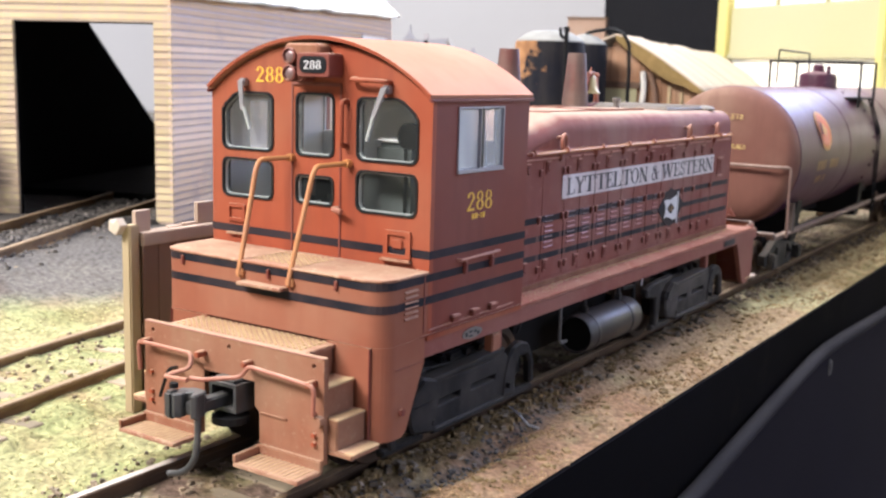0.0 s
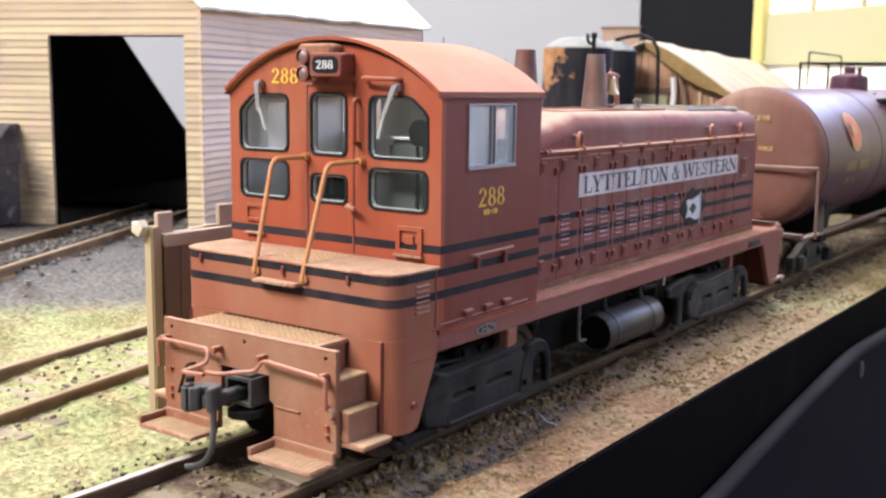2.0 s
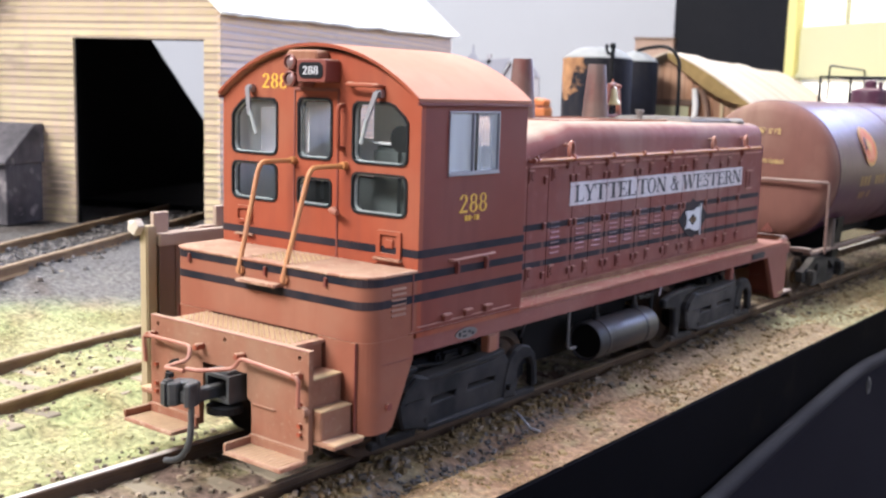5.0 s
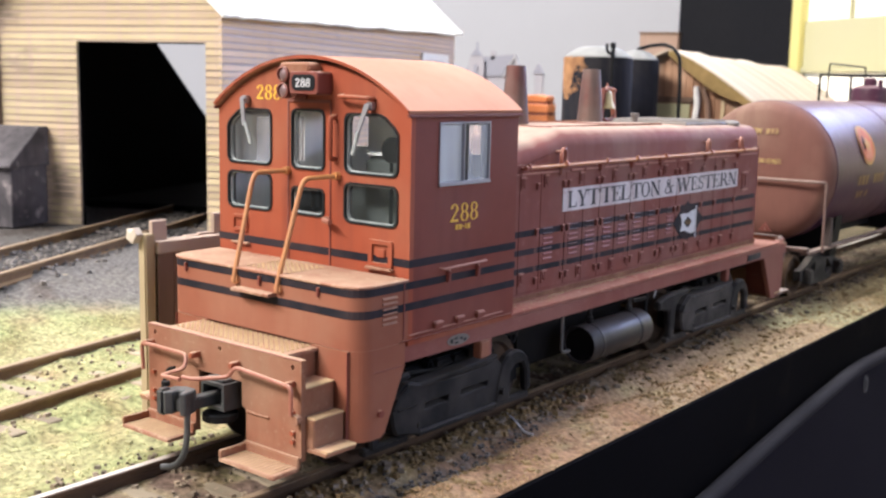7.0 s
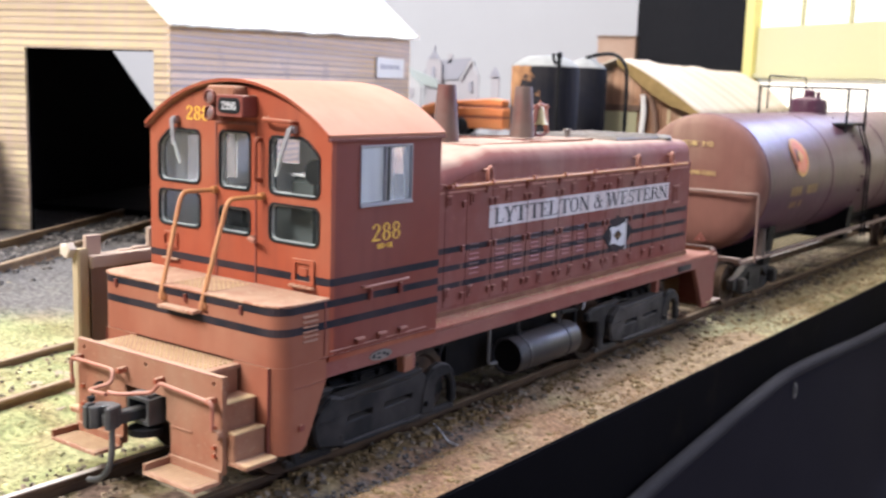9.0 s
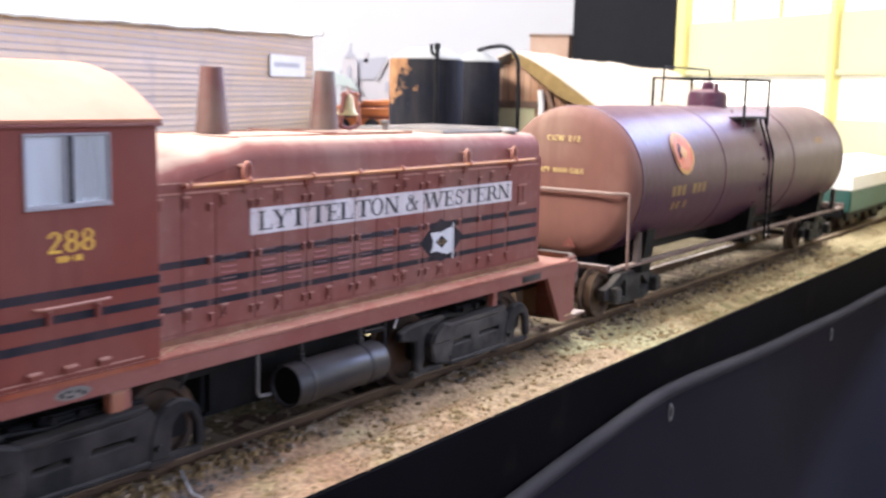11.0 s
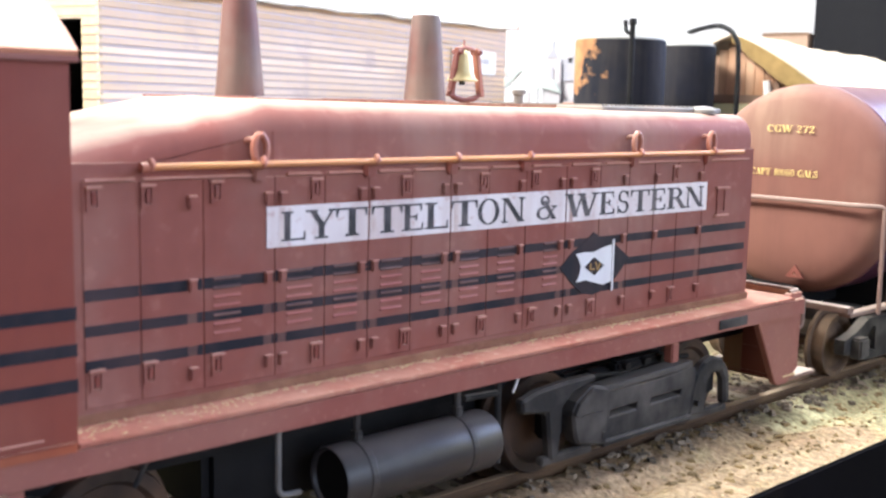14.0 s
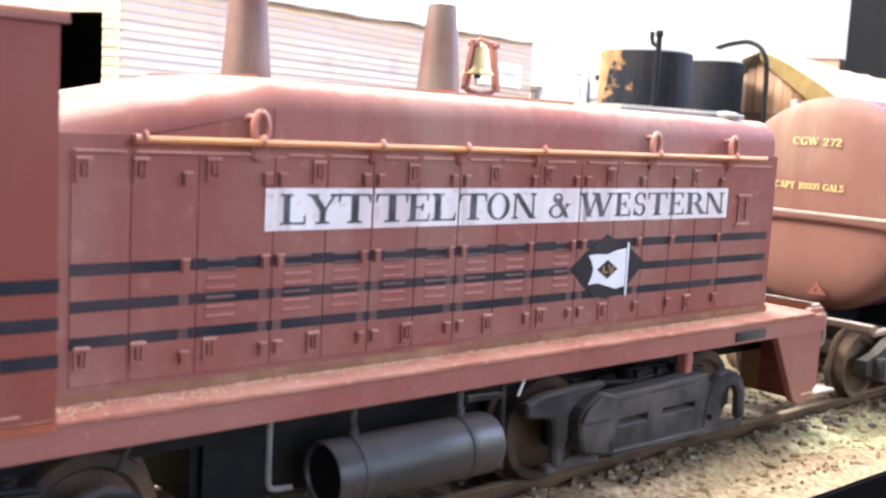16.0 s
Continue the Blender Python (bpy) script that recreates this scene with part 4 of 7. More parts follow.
def build_window():
    w = thing("window_1", -126, 514, -5, label="yellow framed window with pale panels and bright panes", category="window", kind="structure")
    d = Vector((1, -0.63, 0)).normalized()
    ang = math.degrees(math.atan2(d.y, d.x))
    w.matrix_world = pose(-126 * MM, 514 * MM, -5 * MM, 0, 0, ang)
    for a, c in ((0, 9), (117, 122), (236, 242)):
        part("window_frame", box(a, c, -4, 4, 0, 128, 0.6), yellow_frame, w)
    for a, c in ((9, 117), (122, 236), (242, 460)):
        part("window_frame", box(a, c, -3, 3, 61, 64, 0.5), pale_panel, w, "pale yellow rail")
        part("panel", box(a, c, -1.5, 1.5, 64, 89, 0.3), pale_panel, w, "pale yellow panel")
        part("panel", box(a, c, -1.5, 1.5, 0, 42, 0.3), pale_panel, w, "pale yellow panel")
        part("pane", box(a, c, 0.5, 1.5, 89, 124), pane_glow, w, "bright daylit pane")
        part("pane", box(a, c, 0.5, 1.5, 42, 61), pane_glow, w, "bright daylit pane")
        for k in (1, 2):
            m_ = a + (c - a) * k / 3
            part("glazing_bar", box(m_ - 0.8, m_ + 0.8, -2.0, 0.4, 89, 124, 0.3), pale_panel, w)


build_window()


# ---------------------------------------------------------------- tracks
def rail_profile():
    return [(-1.2, -2.6), (1.2, -2.6), (1.2, -2.25), (0.35, -1.95), (0.35, -0.85), (0.62, -0.65), (0.62, -0.12), (0.45, 0), (-0.45, 0), (-0.62, -0.12), (-0.62, -0.65), (-0.35, -0.85), (-0.35, -1.95), (-1.2, -2.25)]


def build_track(name, x, y, z, rz, y0, y1, label, tie_from, tie_to, step=6.6, head=None, sunk=0.0, side=None):
    t = thing(name, x, y, z, rz, label, "railway track", kind="structure")
    for s in (-8.7, 8.7):
        top_mat = head or (rail_top if s < 0 else dull_head)
        r = part("rail", prism([(p + s, q) for p, q in rail_profile()], "y", y0, y1), side or rail_rust, t, "brown rusty rail with a bright head")
        part("rail_head", box(s - 0.47, s + 0.47, y0, y1, -0.02, 0.05), top_mat, r, "worn rail head")
    rnd = random.Random(name)
    first = None
    k = tie_from
    while k < tie_to:
        if first is None:
            first = part("sleeper", box(-15, 15, -1.25, 1.25, -4.0, -1.85, 0.18, 1), sleeper_wood, t)
            first.matrix_basis = pose(0, k * MM, -sunk * MM)
        else:
            again(first, rnd.uniform(-0.5, 0.5), k + rnd.uniform(-0.4, 0.4), rnd.uniform(-0.1, 0.04) - sunk * rnd.uniform(0.6, 1.4), rnd.uniform(-1.5, 1.5))
        k += step
    return t


build_track("railway_track", 0, 0, -1.4, 0, -140, 660, "brown rails on grey weathered sleepers under the engine", -120, 330)
build_track("railway_track", -50, 10, -0.2, 11.0, -130, 260, "rusty rails on pale sleepers sunk in straw scatter", -100, 130, 6.6, dull_head, -0.15, rail_tan)
build_track("railway_track", -130, 66, 6.6, 28.5, -130, 190, "rusty rails on grey ballast running into the shed", -34, 150, 6.6, dull_head, 0.45, rail_tan)


def scatter(name, material, count, place, size, seed, label, category, squash=0.7):
    """Many small uneven lumps in one mesh, resting on the ground."""
    rnd = random.Random(seed)
    base = [(0, 0, 1), (0.9, 0, 0.1), (0, 0.9, 0), (-0.9, 0, 0.1), (0, -0.9, 0), (0, 0, -0.7)]
    faces = [(0, 1, 2), (0, 2, 3), (0, 3, 4), (0, 4, 1), (5, 2, 1), (5, 3, 2), (5, 4, 3), (5, 1, 4)]
    if size >= 0.36:
        # the larger lumps are blunt broken stones
        base = [(0.75, 0.6, -0.6), (-0.7, 0.65, -0.6), (-0.75, -0.6, -0.6), (0.7, -0.65, -0.6), (0.55, 0.4, 0.6), (-0.5, 0.5, 0.7), (-0.55, -0.4, 0.55), (0.5, -0.5, 0.7)]
        faces = [(0, 3, 2, 1), (4, 5, 6), (4, 6, 7), (0, 1, 5, 4), (1, 2, 6, 5), (2, 3, 7, 6), (3, 0, 4, 7)]
    vs, fs = [], []
    made = 0
    while made < count:
        p = place(rnd)
        if p is None:
            continue
        x, y, z = p
        s = size * rnd.uniform(0.45, 1.35)
        a = rnd.uniform(0, 6.28)
        c, d = math.cos(a), math.sin(a)
        o = len(vs)
        for bx, by, bz in base:
            k = s * (rnd.uniform(0.8, 1.25) if size >= 0.36 else rnd.uniform(0.65, 1.2))
            vs.append(((x + (bx * c - by * d) * k) * MM, (y + (bx * d + by * c) * k) * MM, (z + bz * k * squash) * MM))
        fs += [tuple(o + q for q in f) for f in faces]
        made += 1
    me = bpy.data.meshes.new(name)
    me.from_pydata(vs, [], fs)
    me.materials.append(material)
    return tagged(new(name, me), label, category, kind="stuff")


def near_right(r):
    x, y = 10.4 + abs(r.gauss(0, 1.5)), r.uniform(-40, 330)
    if x > 26 or (68 < y < 100 and r.random() < 0.7):
        return None
    return (x, y, ground_height(x, y) + 0.1)


def whole_right(r):
    x, y = r.uniform(11, 26.8), r.uniform(-10, 320)
    return (x, y, ground_height(x, y) + 0.02)


def between(r):
    x, y = r.uniform(-15, 12), r.uniform(-60, 330)
    return (x, y, ground_height(x, y) + 0.15)


def left_field(r):
    x, y = r.uniform(-82, -10), r.uniform(-45, 90)
    return (x, y, ground_height(x, y) + 0.05)


def yard(r):
    q = r.uniform(-100, 90)
    p = r.gauss(0, 7)
    x, y = -130 + p * 0.88 - q * 0.477, 66 + p * 0.477 + q * 0.88
    return (x, y, ground_height(x, y) + 0.3)


def second(r):
    q = r.uniform(-90, 120)
    p = r.uniform(-14, 14)
    x, y = -50 + p * 0.98 - q * 0.19, 10 + p * 0.19 + q * 0.98
    return (x, y, ground_height(x, y) + 0.2)


def ditch(r):
    y = r.uniform(-40, 52) - abs(r.gauss(0, 8))
    x = ditch_line(y) + r.gauss(0, 1.1)
    return (x, y, ground_height(x, y) + 0.1)


def verge_moss(r):
    x, y = 10.6 + abs(r.gauss(0, 2.0)), r.uniform(-20, 75)
    if noise.noise((x * 0.3, y * 0.11, 51.0)) < -0.1 or x > 15:
        return None
    return (x, y, ground_height(x, y) + 0.2)


def bank_crumbs(r):
    x, y = r.uniform(17, 26.9), r.uniform(-20, 90)
    if noise.noise((x * 0.25, y * 0.2, 61.0)) < 0.08:
        return None
    return (x, y, ground_height(x, y) + 0.1)


scatter("ballast_stones", cinder_grey, 480, ditch, 0.36, 21, "grey cinder lying in the ditch beside the track", "ballast", 0.6)
scatter("moss_clumps", moss, 650, verge_moss, 0.42, 22, "olive brown moss along the sleeper ends", "scatter", 0.9)


def edge_crumbs(r):
    """Loose scatter spilling over the edge of the fascia."""
    y = r.uniform(-40, 330)
    if noise.noise((3.0, y * 0.15, 71.0)) < -0.15:
        return None
    return (26.4 + r.gauss(0, 0.3), y, -3.45 + abs(r.gauss(0, 0.1)))


scatter("edge_crumbs", clump, 800, edge_crumbs, 0.2, 25, "tan crumbs spilt along the top of the fascia", "scatter", 0.6)
scatter("earth_clumps", clump, 1300, bank_crumbs, 0.26, 23, "crumbled tan earth on the bank", "scatter", 0.8)


def sleeper_ends(r):
    """Dark lumps heaped between the sleeper ends, with the sleepers' own spacing."""
    y = -120 + 6.6 * r.randrange(12, 66) + 3.3 + r.uniform(-2.2, 2.2)
    x = 11.9 + abs(r.gauss(0, 1.7))
    if 68 < y < 100 and r.random() < 0.75:
        return None
    return (x, y, ground_height(x, y) + 0.25)


scatter("ballast_stones", ballast, 420, sleeper_ends, 0.62, 24, "grey stones heaped between the sleeper ends", "ballast", 0.5)
scatter("ballast_stones", ballast, 520, near_right, 0.42, 1, "grey ballast stones beside the sleepers", "ballast", 0.5)
scatter("ballast_stones", ballast, 3600, between, 0.42, 2, "grey and tan ballast between the rails", "ballast")
scatter("ground_scatter", clump, 15000, whole_right, 0.13, 3, "tan and brown grains of scenic scatter", "scatter", 0.5)
scatter("ground_scatter", straw, 10000, left_field, 0.2, 4, "straw coloured grains of scenic scatter", "scatter", 0.8)
def tufts(r):
    x = r.choice((r.gauss(11.5, 1.2), r.gauss(12.5, 1.6), r.gauss(25, 1.4), r.uniform(12, 26)))
    y = r.uniform(-20, 320)
    if noise.noise((x * 0.12, y * 0.06, 21.0)) < 0.05 or x > 26.4 or x < 10.6:
        return None
    return (x, y, ground_height(x, y) + 0.15)


scatter("moss_clumps", moss, 1500, tufts, 0.34, 8, "olive brown clumps of scenic moss", "scatter", 0.7)
scatter("cinder_ballast", cinder_grey, 1100, yard, 0.62, 5, "dark cinder ballast along the shed track", "ballast")
scatter("ballast_stones", ballast, 700, second, 0.4, 6, "grey ballast scattered on the second track", "ballast")


def odd_bits(r):
    x, y = r.uniform(13, 26), r.uniform(-15, 320)
    if noise.noise((x * 0.2, y * 0.08, 31.0)) < -0.05:
        return None
    return (x, y, ground_height(x, y) + 0.05)


def field_bits(r):
    x, y = r.uniform(-80, -12), r.uniform(-45, 100)
    if noise.noise((x * 0.08, y * 0.08, 41.0)) < 0.0:
        return None
    return (x, y, ground_height(x, y) + 0.05)


scatter("pale_stones", wood_pale, 160, odd_bits, 0.34, 11, "pale tan stones and chips on the ground", "stones", 0.5)
scatter("earth_clumps", moss, 420, odd_bits, 0.75, 12, "flat brown clumps of earth", "scatter", 0.3)
scatter("earth_clumps", straw, 260, field_bits, 0.6, 13, "flat tan clumps in the straw scatter", "scatter", 0.3)


def shed_foot(r):
    a = r.uniform(-34, -2)
    x, y = -119.8 + a * 0.93 - r.uniform(-6, 1) * -0.366, 100.6 + a * 0.366 + r.uniform(-7, -0.5)
    return (x, y, ground_height(x, y) + 0.2)


scatter("coal_lumps", coal, 110, shed_foot, 1.3, 14, "black coal lumps lying by the shed doorway", "coal", 0.7)
twig = part("twig", wire([(x, y, ground_height(x, y) + 0.35) for x, y in ((11.5, 43.4), (12.8, 42.7), (14.2, 41.9), (16.0, 41.3), (17.6, 41.3))], 0.16, 6), number_white)
tagged(twig, "thin white fibre lying on the ground", "twig")


# ---------------------------------------------------------------- the engine
def build_engine():
    e = thing("model_locomotive", 0, 0, 0, label="weathered red model diesel switcher with black stripes on the track", category="model locomotive")

    def arc(x, top=47.6, eave=41.4, half=17.0):
        sag = top - eave
        rad = (half * half + sag * sag) / (2 * sag)
        return top - rad + math.sqrt(max(0, rad * rad - x * x))

    # underframe
    fr = part("underframe", box(-16.6, 16.6, 9.0, 136.6, 12.2, 14.4, 0.15), red_sill, e)
    part("cab_base", box(-16.9, 16.9, 14.4, 36.0, 14.3, 15.1), red, e)
    part("walkway", box(-16.7, 16.7, 36.2, 133.8, 14.4, 14.75, 0.1), walk_red, e, "dusty red walkway")
    part("chassis", box(-9, 9, 17, 135, 8.6, 12.2), black, e, "black chassis")
    rnd = random.Random(5)

    # end plates with the coupler opening, in front and at the back
    plate = [(-13.8, 3.0), (-13.8, 14.7), (13.8, 14.7), (13.8, 3.0), (4.6, 2.6), (4.6, 7.2), (3.9, 7.6), (3.9, 10.4), (-3.9, 10.4), (-3.9, 7.6), (-4.6, 7.2), (-4.6, 2.6)]
    bolts = [[(bx + 0.3 * math.cos(a), 13.7 + 0.3 * math.sin(a)) for a in np.linspace(0, 5.5, 8)] for bx in (-12.4, 0.0, 12.4)]
    part("end_plate", prism(plate, "y", 0, 0.7, bolts, 0.0), red_low, e)
    part("end_plate", prism(plate, "y", 136.6, 137.3, bolts, 0.0), red_low, e)
    part("plate_rib", box(-13.8, 13.8, -0.1, 0, 14.6, 14.76, 0.04), lip_pink, e)
    for sx in (-1, 1):
        x0, x1 = sorted((sx * 4.8, sx * 13.6))
        part("ledge", box(*sorted((sx * 4.7, sx * 8.6)), -0.22, 0.0, 6.95, 7.2, 0.06), red_low, e)
        for zz in (8.6, 6.2, 5.2):
            part("bolt", rod((sx * 12.6, -0.4, zz), (sx * 12.6, 0, zz), 0.28, seg=8), red, e)
        for y0, s in ((0.0, -1), (137.3, 1)):
            b = box(x0 - 0.2, x1 + 0.2, min(y0, y0 + s * 4.2), max(y0, y0 + s * 4.2), 2.0, 2.5, 0.1)
            ft = part("footboard", b, red_dusty, e, "dusty red tread board")
            xa = sorted((x0, x1))
            for k in range(12):
                part("tread_bar", box(xa[0] + 0.5 + k * 0.68, xa[0] + 0.74 + k * 0.68, min(y0 + s * 0.5, y0 + s * 3.9), max(y0 + s * 0.5, y0 + s * 3.9), 2.5, 2.58), tread_tan, ft)
            part("toe_board", box(x0 - 0.2, x1 + 0.2, min(y0, y0 + s * 0.5), max(y0, y0 + s * 0.5), 2.0, 3.6, 0.1), red_low, ft)
            part("toe_board", box(xa[0] - 0.2, xa[0] + 0.25, min(y0, y0 + s * 4.2), max(y0, y0 + s * 4.2), 2.5, 3.4, 0.08), red_low, ft)

    # coupler with its box, knuckle and hooked trip pin
    bxm = prism([(-1.3, 6.9), (2.8, 6.9), (2.8, 10.1), (-1.3, 10.1)], "y", -1.8, 6, [[(-0.9, 7.3), (2.4, 7.3), (2.4, 9.7), (-0.9, 9.7)]])
    cb = part("coupler_box", bxm, coupler_grey, e, "black coupler box")
    part("box_lid", box(-1.0, 2.3, -1.4, 5, 10.1, 10.5, 0.1), coupler_grey, cb)
    cp = part("coupler", box(-0.7, 0.8, -6, 4, 7.3, 8.7, 0.15), coupler_grey, e, "black knuckle coupler")
    part("coupler_head", prism([(-2.4, -6.6), (-1.2, -7.2), (-0.6, -6.4), (-0.8, -5.6), (-0.1, -5.2), (0.5, -6.4), (1.1, -6.0), (0.9, -4.6), (0.4, -3.8), (-1.2, -3.8), (-2.4, -4.8)], "z", 7.0, 9.7, (), 0.15), coupler_grey, cp)
    part("knuckle", box(-2.7, -1.4, -7.3, -5.7, 6.8, 9.9, 0.3), coupler_grey, cp)
    part("knuckle_pin", rod((-1.9, -6.4, 10.2), (-1.9, -6.4, 10.7), 0.5, seg=10), black, cp)
    part("trip_pin", wire([(0.7, -5.4, 8.6), (0.7, -5.5, 4.4), (0.5, -5.7, 2.4), (-0.5, -5.9, 1.0), (-1.7, -6.0, 0.3), (-3.2, -6.1, 0.0)], 0.37, 10, 1.2), coupler_grey, cp, "black curved trip pin", True)
    part("centre_plate", rod((1.4, -1.2, 5.7), (1.4, -1.2, 6.5), 2.1, seg=18), black, cb)
    part("coupler", box(-2.0, 2.0, 137.3, 147, 6.9, 9.0, 0.3), black, e, "black knuckle coupler")

    # uncoupling levers and grab irons on the end plate
    for pts in ([(13.2, -1.0, 8.6), (13.4, -1.2, 11.9), (4.2, -1.3, 12.5), (3.4, -1.6, 11.2), (-0.6, -3.6, 10.6), (-2.2, -3.8, 10.6)],
                [(-13.6, -1.0, 8.9), (-13.6, -1.2, 12.4), (-4.6, -1.3, 12.4), (-4.0, -2.0, 11.0), (-6.6, -3.6, 9.9), (-2.4, -4.0, 10.3)]):
        u = part("uncoupling_lever", wire(pts, 0.25, 8, 0.7), pinkish, e, "worn red bent wire lever", True)
        for p in (pts[1], pts[2]):
            part("lever_bracket", box(p[0] - 0.35 - (1.0 if p[0] > 0 else -1.0) * 0.8, p[0] + 0.35 - (1.0 if p[0] > 0 else -1.0) * 0.8, -1.4, 0, p[2] - 0.35, p[2] + 0.35, 0.1), red, u)
    part("valve", lathe([(0, 0), (0.6, 0), (0.6, 0.7), (0.35, 1.1), (0, 1.1)], (13.5, -0.9, 8.0), "y", 10), red_low, e)
    part("air_hose", wire([(-10.8, -0.5, 6.0), (-8.8, -0.9, 9.8), (-7.4, -0.9, 10.2)], 0.2, 8, 1.0), black, e, "black rubber air hose", True)

    # front platform, steps and corner skirts
    part("platform", box(-10.6, 10.6, 0.7, 5.9, 14.2, 14.65, 0.1), red_dusty, e)
    tread = bmesh.new()
    for i in range(22):
        for j in range(6):
            tread = prism([(-9.6 + i * 0.9 - 0.3, 1.4 + j * 0.78), (-9.6 + i * 0.9, 1.4 + j * 0.78 - 0.24), (-9.6 + i * 0.9 + 0.3, 1.4 + j * 0.78), (-9.6 + i * 0.9, 1.4 + j * 0.78 + 0.24)], "z", 14.6, 14.86, bm=tread)
    part("tread_plate", tread, tread_tan, e, "dusty red diamond tread plate")
    for sx in (-1, 1):
        part("riser", box(*sorted((sx * 9.3, sx * 10.3)), 0.75, 5.6, 11.0, 14.25, 0.08), red_low, e)
        for zz, xo, zl in ((11.3, 13.4, 8.0), (8.0, 15.0, 4.6), (4.6, 17.0, 4.0)):
            a, b = sorted((sx * 9.5, sx * xo))
            st = part("step", box(a, b, 0.75, 5.6, zl, zz, 0.12), red_low, e, "dusty red step")
            part("tread", box(*sorted((sx * 9.7, sx * (xo - 0.1))), 0.9, 5.5, zz, zz + 0.07), red_dusty, st, "worn dusty tread")
            a, b = sorted((sx * (xo - 1.1), sx * (xo + 0.15)))
            a2, b2 = sorted((sx * 9.5, sx * (xo - 1.2)))
            # rear steps take dark red in place of the shade behind the skirt
            rs = part("step", box(a2, b2, 133.2, 136.5, zl - 0.6, zz - 0.6, 0.12), red_dark, e, "red step, coloured dark for the shade behind the skirt")
            a2, b2 = sorted((sx * (xo - 1.8), sx * (xo - 1.05)))
            part("step_edge", box(a2, b2, 133.3, 136.4, zz - 0.85, zz - 0.48, 0.06), tread_tan, rs, "worn step edge")
            part("step_edge", box(a, b, 0.8, 5.5, zz - 0.12, zz + 0.1, 0.05), tread_tan, st, "worn step edge")
        for y0, s in ((6.0, 1), (133.6, -1)):
            skirt = [(y0 - 0.6, 14.9), (y0 - 0.6, 4.9), (y0 - 0.1, 4.2), (y0 + 4.0, 4.2), (y0 + 4.7, 4.7), (y0 + 7.8, 12.1), (y0 + 7.8, 14.9)]
            if s < 0:
                skirt = [(124.2, 14.6), (133.6, 14.6), (134.2, 15.15), (137.0, 15.15), (137.0, 4.8), (134.4, 2.9), (132.2, 2.9), (131.4, 3.4), (126.4, 12.2), (124.2, 12.4)][::-1]
            a, b = sorted((sx * 16.25, sx * 17.05)) if s > 0 else sorted((sx * 14.9, sx * 15.9))
            if s > 0:
                # the front skirt carries the nose's rounded corner down to the step
                plan = [(math.cos(radians(t)), math.sin(radians(t))) for t in (-68, -56, -44, -32, -20, -10, 0)]
                outer = [(14.6 + 2.42 * p, 8.2 + 2.42 * q) for p, q in plan] + [(17.02, y) for y in (9.6, 10.4, 13.8)]
                inner = [(14.6 + 1.7 * p, 8.2 + 1.7 * q) for p, q in plan] + [(16.3, y) for y in (9.6, 10.4, 13.8)]
                low = [4.35, 4.2, 4.2, 4.2, 4.2, 4.2, 4.2, 4.2, 4.7, 12.1]
                bs = bmesh.new()
                rings = [[bs.verts.new((sx * px, py, pz)) for (px, py), pz in ((o, 14.94), (o, zl), (i, zl), (i, 14.94))] for o, i, zl in zip(outer, inner, low)]
                for ra, rb in zip(rings, rings[1:]):
                    for k in range(4):
                        bs.faces.new((ra[k], ra[(k + 1) % 4], rb[(k + 1) % 4], rb[k]))
                bs.faces.new(rings[0])
                bs.faces.new(rings[-1][::-1])
                bmesh.ops.recalc_face_normals(bs, faces=bs.faces[:])
                part("side_skirt", bs, red_nose, e)
            else:
                part("side_skirt", prism(skirt, "x", a, b, (), 0.12), red_sill, e)
        part("bolt", rod((sx * 16.9, 9.4, 7.2), (sx * 17.4, 9.4, 7.2), 0.45, seg=8), red_dark, e)
        a, b = sorted((sx * 10.2, sx * 16.4))
        tri = [(sx * p, q) for p, q in ((9.4, 4.2), (15.4, 4.2), (15.4, 14.9), (9.4, 14.9))][::sx]
        part("stringer", prism(tri, "y", 5.74, 6.2), red_nose, e)
        part("seam", box(*sorted((sx * 15.37, sx * 15.46)), 5.5, 5.75, 4.3, 14.9), red_dark, e, "dark joint beside the skirt")
        part("seam", box(*sorted((sx * 16.98, sx * 17.07)), 8.4, 13.6, 12.1, 12.22), red_dark, e)
        # rear inner face: its shade is put into the dark red
        part("stringer", prism([(sx * p, q) for p, q in ((10.4, 12.0), (14.0, 3.4), (14.88, 3.4), (14.88, 14.4), (10.4, 14.4))][::sx], "y", 132.6, 133.1), red_dark, e)
        part("jacking_pad", box(*sorted((sx * 15.2, sx * 16.4)), 31.2, 32.4, 9.8, 12.2, 0.15), red_sill, e)
        part("jacking_pad", box(*sorted((sx * 15.2, sx * 16.4)), 107.2, 108.6, 9.8, 12.2, 0.15), red_sill, e)
    part("end_step", box(9.8, 15.6, 135.0, 142.6, 3.0, 3.5, 0.12), sill_brown, e)
    part("end_plate", box(-14.88, 14.88, 136.4, 136.9, 9.0, 15.1, 0.0), red_low, e, "dusty red end plate")
    part("end_lip", wire([(15.4, 134.4, 15.2), (15.4, 136.7, 15.3), (-15.4, 136.7, 15.3), (-15.4, 134.4, 15.2)], 0.3, 8, 0.5), sill_brown, e, "pale dusty rolled edge", True)
    part("grab_iron", wire([(14.6, 136.8, 14.2), (15.2, 138.6, 14.0), (15.2, 138.6, 10.0), (14.6, 136.8, 9.8)], 0.34, 8, 0.5), sill_brown, e, smooth=True)

    # low nose in front of the cab
    body = [(-17, 14.28), (-17, 8.2)] + [(-14.6 + 2.4 * math.cos(math.pi + k / 6 * math.pi / 2), 8.2 + 2.4 * math.sin(math.pi + k / 6 * math.pi / 2)) for k in range(1, 7)]
    body += [(-p, q_) for p, q_ in body[::-1]]
